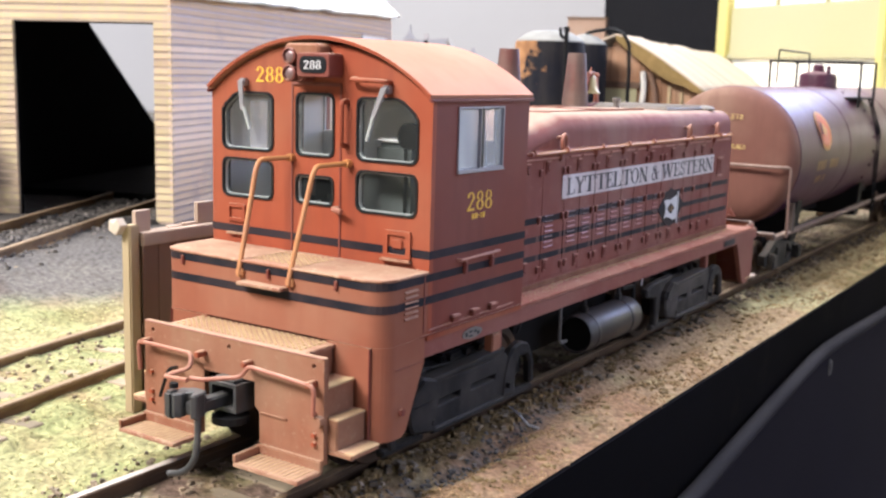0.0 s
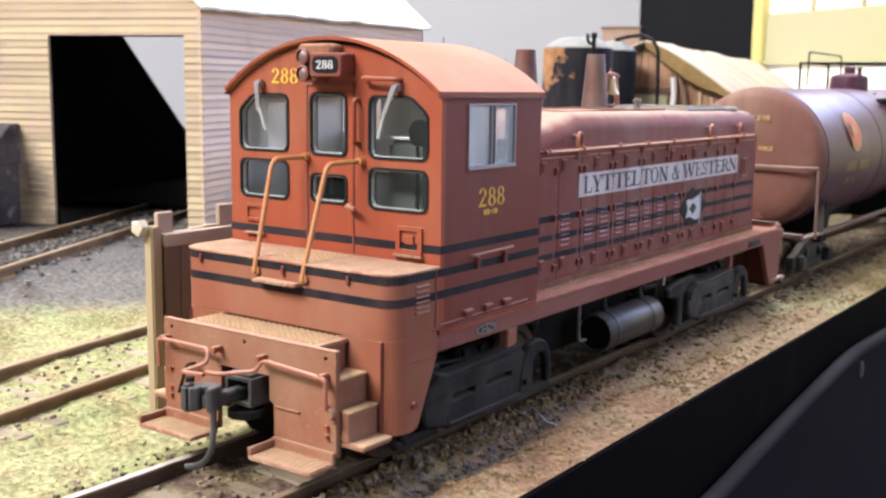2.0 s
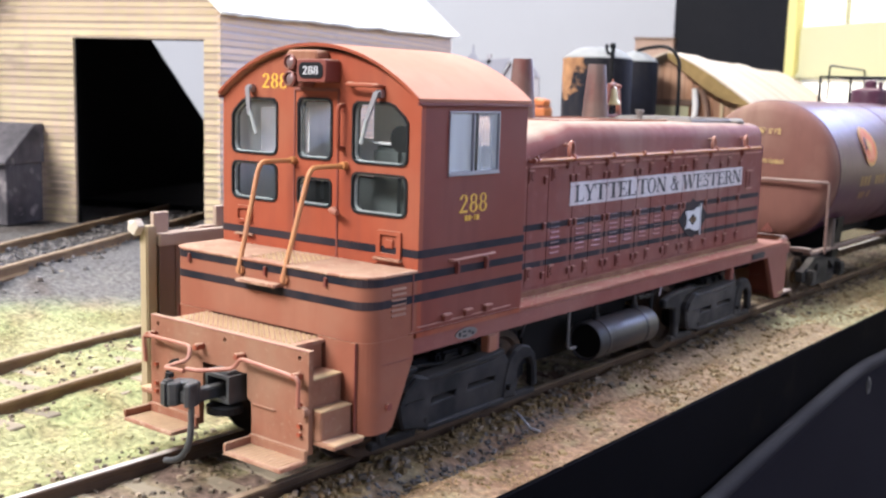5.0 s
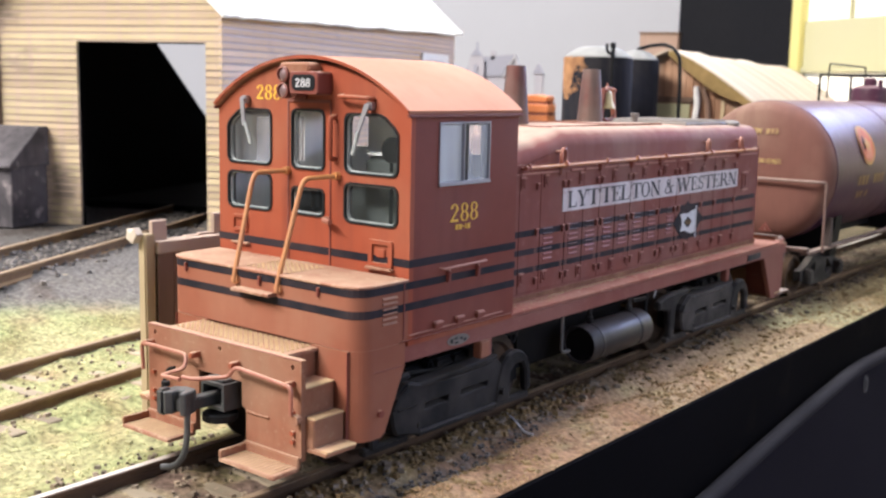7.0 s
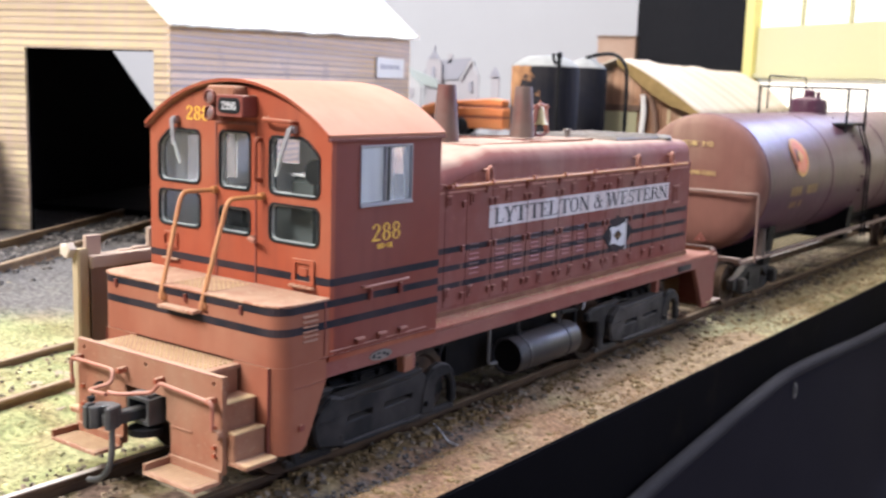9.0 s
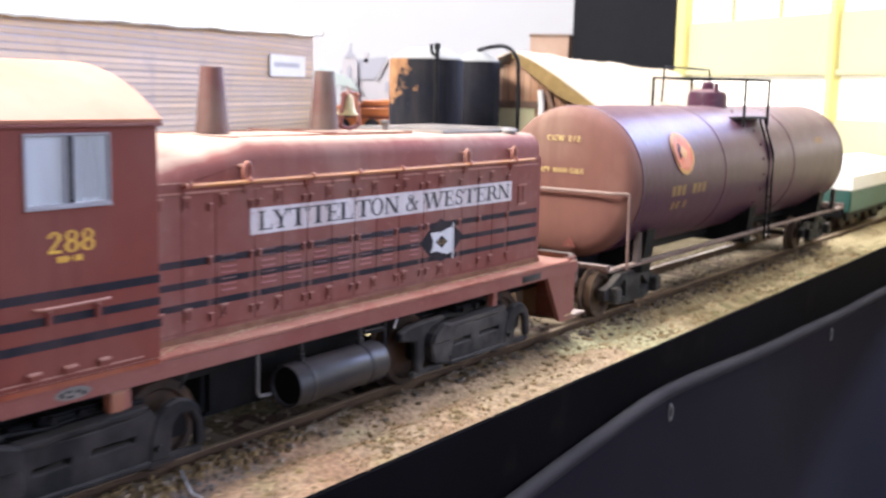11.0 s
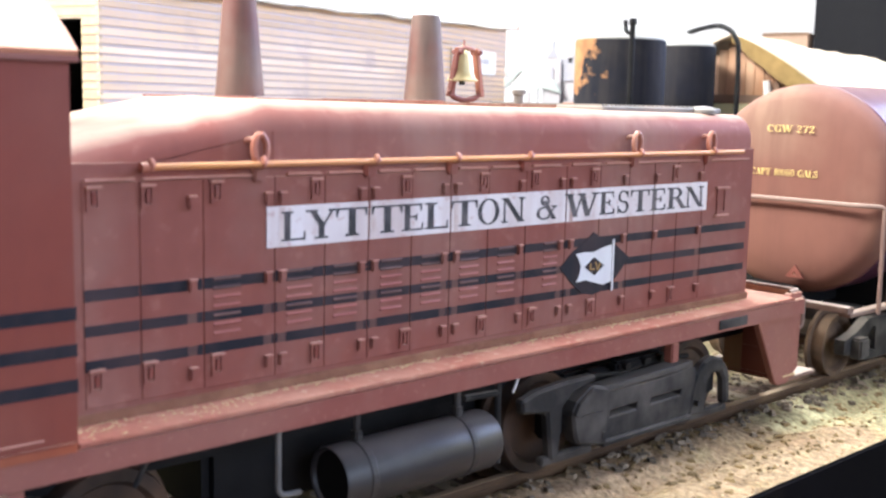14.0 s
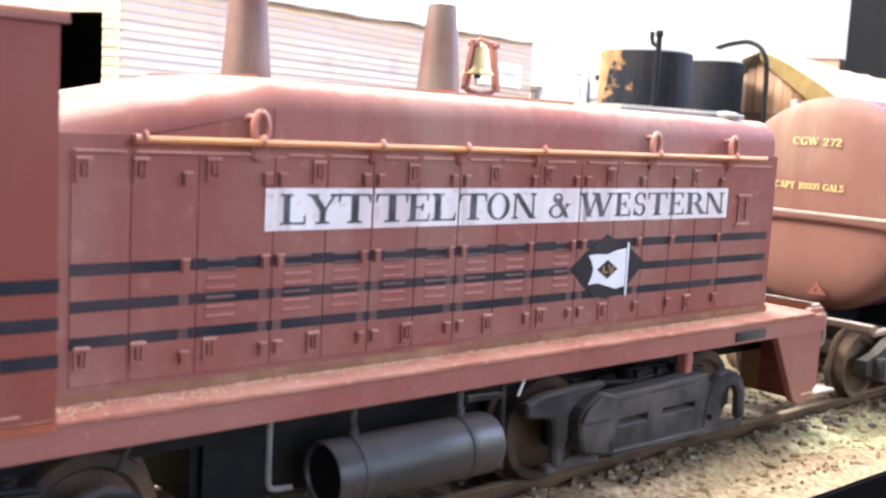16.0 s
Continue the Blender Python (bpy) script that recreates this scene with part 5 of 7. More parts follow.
    part("nose", prism(body, "z", 14.95, 22.1), red_nose, e, smooth=True)
    lidp = [(-17.15, 14.28), (-17.15, 8.2), (-16.4, 6.3), (-14.6, 5.55), (14.6, 5.55), (16.4, 6.3), (17.15, 8.2), (17.15, 14.28)]
    part("nose_top", prism(lidp, "z", 22.1, 22.45, (), 0.1), red_dusty, e, "dusty red nose top")
    t2 = bmesh.new()
    for i in range(9):
        for j in range(8):
            cx, cy = -3.0 + i * 0.9, 7.2 + j * 0.78
            t2 = prism([(cx - 0.3, cy), (cx, cy - 0.24), (cx + 0.3, cy), (cx, cy + 0.24)], "z", 22.4, 22.56, bm=t2)
    part("tread_plate", t2, tread_tan, e, "dusty red diamond tread plate")

    def band(z0, z1, pts, name="stripe"):
        """A painted band round the body, just proud of it, along a line of (x, y)."""
        b = bmesh.new()
        lo = [b.verts.new((x, y, z0)) for x, y in pts]
        hi = [b.verts.new((x, y, z1)) for x, y in pts]
        for k in range(len(pts) - 1):
            b.faces.new((lo[k], lo[k + 1], hi[k + 1], hi[k]))
        return part(name, b, stripe, e, "faded black painted stripe")

    def nose_line(o=0.06):
        out = [(-17 - o, 14.3), (-17 - o, 8.2)]
        for k in range(7):
            a = math.pi + k / 6 * math.pi / 2
            out.append((-14.6 + (2.4 + o) * math.cos(a), 8.2 + (2.4 + o) * math.sin(a)))
        for k in range(7):
            a = 1.5 * math.pi + k / 6 * math.pi / 2
            out.append((14.6 + (2.4 + o) * math.cos(a), 8.2 + (2.4 + o) * math.sin(a)))
        return out + [(17 + o, 36.1)]

    band(21.2, 22.1, nose_line())
    band(18.65, 19.6, nose_line())
    band(23.75, 24.7, [(-17.06, 36.1), (-17.06, 14.24), (17.06, 14.24), (17.06, 36.1)])
    for x in (-13.6, 0.4, 10.4):
        part("hinge", box(x, x + 0.45, 5.45, 5.8, 20.7, 21.8, 0.08), red_dark, e)
    part("nose_step", box(-3.2, 3.6, 4.2, 5.9, 19.7, 20.1, 0.12), red_dusty, e, "dusty red step bracket")
    for k in range(6):
        part("louver", prism([(17.0, 17.5 + k * 0.6), (17.22, 17.56 + k * 0.6), (17.0, 17.8 + k * 0.6)], "y", 9.7, 12.2), red_low, e)
    for pts in ([(-3.4, 13.6, 33.9), (-4.6, 9.9, 33.8), (-4.7, 9.3, 32.8), (-3.7, 5.5, 21.6), (-3.7, 5.3, 20.6)], [(5.4, 13.6, 33.8), (4.1, 9.9, 33.6), (4.0, 9.3, 32.6), (4.0, 5.5, 21.4), (4.0, 5.3, 20.4)]):
        h = part("handrail", wire(pts, 0.31, 10, 1.2), ochre, e, "worn ochre handrail", True)
        part("rail_foot", rod((pts[-1][0], 5.4, pts[-1][2] + 0.3), (pts[-1][0], 5.85, pts[-1][2] + 0.3), 0.6, seg=10), ochre, h)
        part("rail_foot", rod((pts[0][0], 13.5, pts[0][2]), (pts[0][0], 14.3, pts[0][2]), 0.5, seg=10), ochre, h)

    # cab walls
    windows = [rounded(-15.2, -6.5, 34.3, 41.6, 1.0, "l"), rounded(-15.2, -6.5, 28.3, 33.3, 1.0), rounded(-2.9, 3.1, 34.2, 41.8, 0.9),
               rounded(-2.9, 3.1, 28.4, 32.0, 0.8), rounded(6.4, 15.2, 34.2, 41.6, 1.0, "r"), rounded(6.4, 15.2, 28.2, 33.2, 1.0)]
    top = [(x, arc(x)) for x in np.linspace(17, -17, 25)]
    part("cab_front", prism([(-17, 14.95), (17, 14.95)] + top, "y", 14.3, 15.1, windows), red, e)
    sidewin = [(19.6, 33.4), (29.7, 33.4), (29.7, 40.7), (19.6, 40.7)]
    for sx in (-1, 1):
        a, b = sorted((sx * 16.2, sx * 17.0))
        part("cab_side", prism([(15.1, 14.95), (35.2, 14.95), (35.2, 41.5), (15.1, 41.5)], "x", a, b, [sidewin]), red_shaded, e)
    rearw = [[(-15.6, 36.0), (-8.6, 36.0), (-8.6, 41.6), (-15.6, 41.0)], [(8.6, 36.0), (15.6, 36.0), (15.6, 41.0), (8.6, 41.6)]]
    part("cab_back", prism([(-17, 15), (17, 15)] + top, "y", 35.2, 36.0, rearw), red_shaded, e)
    part("lining", prism([(-16.2, 30.5), (16.2, 30.5), (16.2, 41.2), (10, 44.5), (-10, 44.5), (-16.2, 41.2)], "y", 34.9, 35.15, rearw), lining_grey, e, "pale grey cab lining")
    # unseen pale panel, added to bounce light down into the cab
    part("ceiling_lining", box(-13, 13, 15.6, 34.8, 44.0, 44.15), lining_grey, e, "pale panel added to brighten the cab inside")
    for sx in (-1, 1):
        part("lining", prism([(15.6, 22.3), (34.8, 22.3), (34.8, 41.0), (15.6, 41.0)], "x", *sorted((sx * 15.9, sx * 16.1)), [[(20.0, 33.8), (29.2, 33.8), (29.2, 40.2), (20.0, 40.2)]]), lining_grey, e, "pale grey cab lining")
    part("cab_floor", box(-16.2, 16.2, 15.1, 35.2, 21.6, 22.2), inside_grey, e)
    roof_o = [(x, arc(x, 48.4, 42.1, 17.2)) for x in np.linspace(17.2, -17.2, 33)]
    roof_i = [(x, arc(x, 47.95, 41.75, 16.95)) for x in np.linspace(-17.0, 17.0, 33)]
    part("roof", prism(roof_o + roof_i, "y", 13.75, 36.6), red_roof, e, "pale red arched roof, overhead light put into its colour", True)
    rim_o = [(x, arc(x, 48.42, 42.12, 17.22)) for x in np.linspace(17.22, -17.22, 33)]
    part("roof_edge", prism(rim_o + [(x, z + 0.1) for x, z in roof_i], "y", 13.5, 13.75), red, e, smooth=True)
    part("gutter", box(17.0, 17.4, 13.4, 36.6, 41.3, 41.75, 0.1), red_dark, e)
    part("gutter", box(-17.3, -17.0, 13.6, 36.6, 41.3, 41.75, 0.1), red_dark, e)

    # cab windows: black gasket, glass, silver inner line
    def shrink(loop, k):
        cx, cz = sum(p[0] for p in loop) / len(loop), sum(p[1] for p in loop) / len(loop)
        w = max(p[0] for p in loop) - min(p[0] for p in loop)
        h = max(p[1] for p in loop) - min(p[1] for p in loop)
        return [(cx + (p[0] - cx) * (1 - 2 * k / w), cz + (p[1] - cz) * (1 - 2 * k / h)) for p in loop]

    for k, loop in enumerate(windows):
        w = part("window", prism(loop, "y", 14.12, 15.4, [shrink(loop, 0.26)]), gasket, e, "black rubber gasket")
        part("inner_frame", prism(shrink(loop, 0.26), "y", 14.5, 14.9, [shrink(loop, 0.40)]), pane_edge, w, "clear pane edge")
        clear = k % 2 == 1 or sum(p[0] for p in loop) > 5 * len(loop)
        g = part("pane", prism(shrink(loop, 0.4), "y", 14.66, 14.74), glass_low if clear else glass, w, "hazy clear pane")
        g.visible_shadow = False
    for sx in (-1, 1):
        w = part("window", prism([(19.45, 33.25), (29.75, 33.25), (29.75, 40.75), (19.45, 40.75)], "x", *sorted((sx * 16.7, sx * 17.15)), [[(19.72, 33.55), (29.48, 33.55), (29.48, 40.48), (19.72, 40.48)]], 0.05), silver, e, "silver framed sliding window")
        part("mullion", box(*sorted((sx * 16.7, sx * 17.2)), 24.15, 24.45, 33.5, 40.5, 0.06), silver, w)
        part("sash_gap", box(*sorted((sx * 16.6, sx * 17.02)), 24.5, 25.2, 33.5, 40.5), gasket, w, "dark gap between the sashes")
        part("sash", box(*sorted((sx * 16.6, sx * 17.0)), 25.25, 25.45, 33.5, 40.5, 0.05), silver, w)
        part("window_sill", box(*sorted((sx * 16.9, sx * 17.3)), 19.4, 29.8, 33.05, 33.35, 0.06), silver, w)
        g = part("pane", box(*sorted((sx * 16.75, sx * 16.85)), 19.7, 29.5, 33.6, 40.5), glass_frost, w, "streaked grey pane")
        g.visible_shadow = False
    # door, its frame lines and fittings
    for x in (-3.45, 4.05):
        part("door_edge", box(x - 0.12, x + 0.12, 14.18, 14.3, 22.5, 42.8), red_dark, e)
    part("door_head", box(-3.5, 4.1, 14.1, 14.3, 42.6, 43.0, 0.06), red_dark, e)
    part("door_handle", wire([(3.7, 14.3, 28.3), (3.7, 13.4, 28.3), (5.1, 13.2, 28.1)], 0.35, 8, 0.3), pinkish, e, smooth=True)
    part("grab_iron", wire([(4.9, 14.3, 41.0), (4.9, 13.3, 40.9), (4.9, 13.3, 35.9), (4.9, 14.3, 35.8)], 0.32, 8, 0.8), red, e, smooth=True)
    part("grab_iron", wire([(6.2, 14.3, 43.6), (6.2, 13.2, 43.5), (11.2, 13.2, 43.4), (11.2, 14.3, 43.3)], 0.27, 8, 0.5), red, e, smooth=True)
    part("hatch", prism(rounded(10.7, 14.5, 23.4, 26.6, 0.25), "y", 14.0, 14.3, [rounded(11.3, 13.9, 23.9, 26.1, 0.2)]), red, e)
    part("hatch_pad", box(11.9, 13.3, 14.05, 14.3, 24.5, 25.6, 0.1), red, e)
    part("hatch_sill", box(10.4, 14.7, 13.6, 14.3, 23.0, 23.35, 0.1), red_dusty, e)
    part("hatch", prism(rounded(-14.2, -11.2, 25.2, 27.4, 0.25), "y", 14.0, 14.3, [rounded(-13.8, -11.6, 25.6, 27.0, 0.2)]), red, e)
    part("hatch_sill", box(-14.2, -10.8, 13.7, 14.3, 23.5, 23.8, 0.1), red_dusty, e)
    for a, m_, b in (((-11.1, 13.6, 42.7), (-10.8, 13.2, 39.3), (-9.7, 13.2, 37.0)), ((11.0, 13.6, 42.5), (9.3, 13.2, 38.9), (8.5, 13.2, 36.6))):
        wp = part("wiper", box(a[0] - 0.5, a[0] + 0.5, 13.4, 14.3, a[2] - 0.5, a[2] + 0.5, 0.15), silver, e, "silver windscreen wiper")
        part("wiper_arm", prism([(a[0] - 0.42, a[2] + 0.2), (a[0] + 0.42, a[2] + 0.2), (m_[0] + 0.3, m_[2]), (m_[0] - 0.3, m_[2])], "y", 13.15, 13.4, (), 0.05), silver, wp)
        part("wiper_blade", wire([(m_[0] + 0.25, 13.3, m_[2] + 0.5), (b[0], 13.5, b[2])], 0.26, 8), pane_edge, wp, smooth=True)
    # headlight pair and number board
    hl = part("headlight", prism(rounded(-2.7, 0.2, 43.0, 46.9, 0.7), "y", 12.2, 14.3, (), 0.15), red_dark, e, "dark red headlight housing")
    part("hood", prism(rounded(-2.8, 2.6, 45.9, 47.5, 0.75), "y", 11.9, 14.3, (), 0.25), red_low, hl, "dusty rounded lamp hood")
    for z in (46.0, 44.0):
        rim = part("lamp_rim", lathe([(0, 0), (0.95, 0), (1.0, -0.6), (0.8, -0.7), (0.75, -0.3), (0, -0.25)], (-1.75, 12.2, z), "y", 20), red_dark, hl, smooth=True)
        part("lens", lathe([(0, -0.62), (0.45, -0.55), (0.8, -0.3), (0, -0.3)], (-1.75, 12.2, z), "y", 20), lens, rim, "dull glass lens", True)
    nbx = part("number_board", prism(rounded(-0.6, 4.3, 43.6, 46.4, 0.4), "y", 11.7, 14.3, (), 0.12), red_dark, e, "dark red number board")
    part("number_panel", prism(rounded(-0.1, 3.9, 44.1, 46.0, 0.7), "y", 11.6, 11.72), gasket, nbx, "black number panel")
    serif_text("number", "288", 2.7, 1.0, on_front(0.6, 11.59, 44.53), number_white, nbx, "white numerals")
    serif_text("number", "288", 4.7, 1.85, on_front(-9.4, 14.29, 42.8), yellow, e, "yellow numerals")
    serif_text("number", "288", 5.9, 2.25, on_side(16.99, 21.9, 28.5), yellow, e, "yellow numerals")
    for k, (a, b) in enumerate(((23.0, 23.55), (23.7, 24.25), (24.4, 24.7), (24.95, 25.2), (25.4, 25.95))):
        part("small_mark", box(17.0, 17.06, a, b, 27.5 + (0.25 if k == 2 else 0.0), 28.15 - (0.2 if k == 2 else 0.0)), yellow, e, "tiny yellow class mark")
    # cab side fittings
    part("grab_iron", wire([(17.0, 20.2, 23.0), (17.6, 20.2, 23.0), (17.6, 29.0, 23.1), (17.0, 29.0, 23.0)], 0.17, 8, 0.3), lip_pink, e, smooth=True)
    for y in (21.6, 27.6):
        gp = part("grab_post", box(17.0, 17.5, y - 0.35, y + 0.35, 21.2, 22.7, 0.14), red_dark, e)
        part("post_top", rod((17.25, y, 22.6), (17.25, y, 23.0), 0.2, seg=8), lip_pink, gp)
    part("seam", box(17.0, 17.16, 14.4, 33.6, 15.55, 15.72, 0.05), lip_pink, e, "worn pale seam")
    for y in (19.7, 24.0, 28.2):
        fc = part("filler_cap", box(17.0, 17.5, y - 0.75, y + 0.75, 15.7, 16.45, 0.12), red_shaded, e)
        part("cap_lip", box(17.0, 17.62, y - 0.8, y + 0.8, 16.35, 16.6, 0.08), lip_pink, fc, "pale cap edge")
    part("seam", box(17.0, 17.1, 13.0, 35.8, 14.95, 15.1), red_shaded, e)
    part("seam", box(17.0, 17.08, 13.4, 13.6, 15.4, 22.1), red_dark, e)
    bp = part("builder_plate", lathe([(0, 0), (0.68, 0), (0.68, 0.12), (0, 0.12)], (0, 0, 0), "x", 24), grille, e, "oval grey plate")
    bp.matrix_basis = Matrix.Translation((0.0166, 0.0246, 0.0133)) @ Matrix.Diagonal((1, 3.3, 1, 1))
    for y, z, w_, h in ((23.2, 13.3, 0.5, 0.55), (24.1, 13.55, 0.6, 0.25), (24.2, 13.0, 0.7, 0.25), (25.2, 13.45, 0.5, 0.3), (25.9, 13.15, 0.5, 0.4)):
        part("plate_mark", box(16.72, 16.76, y - w_ / 2, y + w_ / 2, z - h / 2, z + h / 2), gasket, e, "worn black mark on the plate")
    part("sill_step", box(15.6, 16.9, 29.2, 31.2, 9.9, 12.2, 0.15), red_nose, e)
    # inside the cab: control stand, round gauge and seat
    cs = part("control_stand", box(6.5, 11.5, 17.5, 22.5, 22.2, 36.2, 0.6), inside_grey, e, "grey control stand")
    part("wheel", rod((12.9, 15.5, 37.3), (12.9, 15.9, 37.3), 1.55, seg=24), black_card, cs, "black round handwheel")
    part("desk", box(6.8, 14.6, 17.6, 21.0, 36.3, 36.7, 0.1), lining_grey, cs, "pale grey desk top")
    part("dark_wall", box(-16, 16, 34.4, 34.8, 22.2, 30.3), inside_grey, e)
    part("seat", box(9.5, 15, 25, 30, 27, 33, 0.8), gasket, e)
    part("seat", box(-15, -9.5, 25, 30, 27, 33, 0.8), gasket, e)

    # long hood with sloped front part
    def hood_ring(y, drop, inset, low, r=2.7, n=8):
        h = 39.35 - drop
        w = 12.6 - inset
        ring = [(-w, low)]
        for k in range(n + 1):
            a = math.pi - k / n * math.pi / 2
            ring.append((-w + r + r * math.cos(a), h - r + r * math.sin(a) - 0.25))
        ring.append((0, h))
        for k in range(n + 1):
            a = math.pi / 2 - k / n * math.pi / 2
            ring.append((w - r + r * math.cos(a), h - r + r * math.sin(a) - 0.25))
        return ring + [(w, low)]

    def skin(stations):
        b = bmesh.new()
        rings = [[b.verts.new((x, y, z)) for x, z in hood_ring(y, drop, inset, low)] for y, drop, inset, low in stations]
        for p, q in zip(rings, rings[1:]):
            for k in range(len(p)):
                b.faces.new((p[k], p[(k + 1) % len(p)], q[(k + 1) % len(q)], q[k]))
        b.faces.new(rings[0])
        b.faces.new(rings[-1][::-1])
        return b

    hood = part("hood", box(-12.76, 12.76, 36.0, 127.9, 14.8, 34.25, 0.0), red_hood, e)
    part("hood_roof", skin([(36.0, 4.0, 0, 32.6), (54.8, 0.0, 0, 32.6), (127.0, 0.6, 0, 32.6), (127.7, 0.85, 0.25, 32.6), (128.0, 0.9, 0.8, 32.6)]), red_hood, e, "maroon rounded hood roof under pale dust", True)
    part("hood_seam", box(12.55, 12.66, 54.98, 55.1, 33.2, 36.6), red_dark, hood)
    part("base_ledge", box(12.5, 12.95, 36.2, 128.2, 14.75, 15.55, 0.1), ledge_brown, e, "grimy brown base ledge")
    # hood doors, one piece each, with joints between them
    edges = [38.4, 42.9, 48.3, 55.0, 60.1, 64.9, 70.0, 74.9, 80.0, 85.4, 91.6, 97.2, 102.3, 107.0, 111.6, 116.8, 126.8]
    for a, b in zip(edges, edges[1:]):
        part("hood_door", box(12.55, 12.85, a + 0.035, b - 0.035, 15.9, 32.9, 0.09, 1), red_hood, hood)
    hinge_y = (47.3, 54.3, 55.7, 64.1, 65.6, 74.1, 75.7, 84.6, 90.8, 92.5, 101.5, 107.3, 116.1)
    louver_y = ((49.2, 51.7), (56.2, 58.8), (61.1, 63.7), (66.4, 68.9), (71.3, 73.8), (76.3, 78.8), (81.5, 83.9), (88.3, 90.5))
    # stripes are broken at the joints and worn off beside the hinges
    for z0, z1 in ((24.05, 24.95), (21.4, 22.25), (18.75, 19.6)):
        for a, b in zip(edges, edges[1:]):
            cuts = sorted([a + 0.06, b - 0.06] + [v for h in hinge_y if a + 0.3 < h < b - 0.3 for v in (h - 0.42, h + 0.42)])
            for u, v in zip(cuts[::2], cuts[1::2]):
                if v - u > 0.2:
                    part("stripe", box(12.80, 12.865, u, v, z0, z1), stripe, hood, "faded black painted stripe")
            for h in hinge_y:
                if a < h < b:
                    part("stripe", box(12.80, 12.862, max(a + 0.07, h - 0.40), min(b - 0.07, h + 0.40), z0 + 0.03, z1 - 0.04), stripe_worn, hood, "stripe rubbed grey beside the hinge")
    # thin drip lips over the doors
    for a, b in ((38.6, 42.6), (43.2, 53.2), (56.2, 59.7), (60.4, 64.2), (66.0, 69.7), (70.3, 74.0), (75.9, 79.7), (80.3, 84.6), (86.2, 90.6), (92.4, 97.0), (98.0, 115.8), (117.4, 126.6)):
        part("drip_lip", box(12.6, 13.05, a, b, 32.92, 33.12, 0.06), lip_pink, hood, "dusty drip lip, highlight put into its colour")
    # louvers
    for a, b in louver_y:
        for k in range(7):
            z = 20.2 + k * 0.74
            part("louver", prism([(12.84, z), (12.95, z + 0.05), (12.97, z + 0.13), (12.84, z + 0.34)], "y", a, b), stripe_worn if any(z0 - 0.15 < z + 0.1 < z1 for z0, z1 in ((24.05, 24.95), (21.4, 22.25))) else red_louver, hood)
    # latches and hinges
    for y, hi, lo in ((39.3, 31.7, 18.0), (43.6, 31.7, 18.0), (49.5, 31.8, 17.8), (59.2, 31.7, 17.4), (69.3, 31.6, 17.3), (79.3, 31.6, 17.3), (86.7, 31.6, 17.3), (96.1, 31.6, 17.2), (111.0, 31.6, 17.1)):
        for z in (hi, lo):
            la = part("latch", prism(rounded(y - 0.56, y + 0.56, z - 0.95, z + 0.95, 0.15), "x", 12.85, 13.03, [rounded(y - 0.30, y + 0.30, z - 0.62, z + 0.62, 0.12)]), red_hood, hood)
            part("latch_lip", box(12.85, 13.2, y - 0.66, y + 0.66, z + 0.72, z + 0.94, 0.07), lip_pink, la, "dusty latch lip, highlight put into its colour")
            # dark block stands for the shade in the keyhole
            part("latch_knob", box(12.87, 13.1, y - 0.2, y + 0.2, z - 0.42, z + 0.5, 0.06), red_dark, la, "dark red block standing for the shaded keyhole")
    for y in hinge_y:
        for z in (31.1, 24.5, 17.4):
            hg = part("hinge", box(12.85, 13.2, y - 0.36, y + 0.36, z - 0.55, z + 0.5, 0.12), red_hood, hood)
            part("hinge_lip", box(12.85, 13.26, y - 0.42, y + 0.42, z + 0.36, z + 0.52, 0.06), lip_pink, hg, "dusty hinge edge, highlight put into its colour")
    ap = part("access_plate", prism(rounded(119.9, 121.9, 26.1, 29.6, 0.1), "x", 12.85, 13.0, [rounded(120.3, 121.5, 26.6, 29.1, 0.1)]), red_hood, hood)
    for z in (26.1, 29.5):
        part("plate_lip", box(12.85, 13.2, 119.4, 122.4, z - 0.13, z + 0.13, 0.06), lip_pink, ap, "dusty plate lip, highlight put into its colour")
    # white name panel across the doors
    for a, b in ((54.2, 64.85), (65.05, 74.8), (75.0, 91.5), (91.7, 106.92), (107.1, 117.6)):
        part("name_panel", box(12.86, 12.93, a, b, 26.9, 30.35), white_paint, hood, "worn white lettering panel")
    for y in (55.7, 65.5, 75.6, 92.4):
        part("panel_wear", box(12.925, 12.945, y - 0.30, y + 0.30, 26.95, 30.3), panel_rub, hood, "paint rubbed thin along the door hinge")
    starts = (55.6, 58.2, 61.3, 65.25, 68.8, 71.6, 74.95, 78.5, 81.8, 86.9, 91.5, 97.1, 100.2, 102.6, 106.3, 109.5, 113.2)
    ends = (58.2, 61.5, 64.8, 68.9, 71.6, 74.7, 78.5, 81.6, 85.2, 90.2, 96.9, 99.9, 102.4, 106.1, 109.4, 113.3, 116.9)
    for c, y0, y1 in zip("LYTTELTON&WESTERN", starts, ends):
        serif_line(c, y0, y1, 27.38, 2.5, 12.945, hood)
    # dark diamond with a white flag
    part("diamond", prism([(90.9, 22.0), (93.0, 23.6), (95.4, 24.9), (96.3, 25.5), (97.6, 24.9), (100.2, 23.9), (102.8, 22.2), (100.6, 20.2), (98.4, 18.9), (96.6, 18.5), (94.6, 18.9), (92.8, 20.2)], "x", 12.86, 12.94), stripe, hood, "black painted diamond")
    fl = part("flag", prism([(93.4, 23.3), (94.8, 23.4), (96.4, 23.3), (98.0, 23.7), (99.5, 23.9), (99.7, 19.8), (98.2, 19.5), (96.6, 19.9), (95.2, 20.3), (93.6, 20.2), (94.1, 21.0), (94.3, 21.9), (93.9, 22.7)], "x", 12.94, 13.0), number_white, hood, "white flag with a small diamond mark")
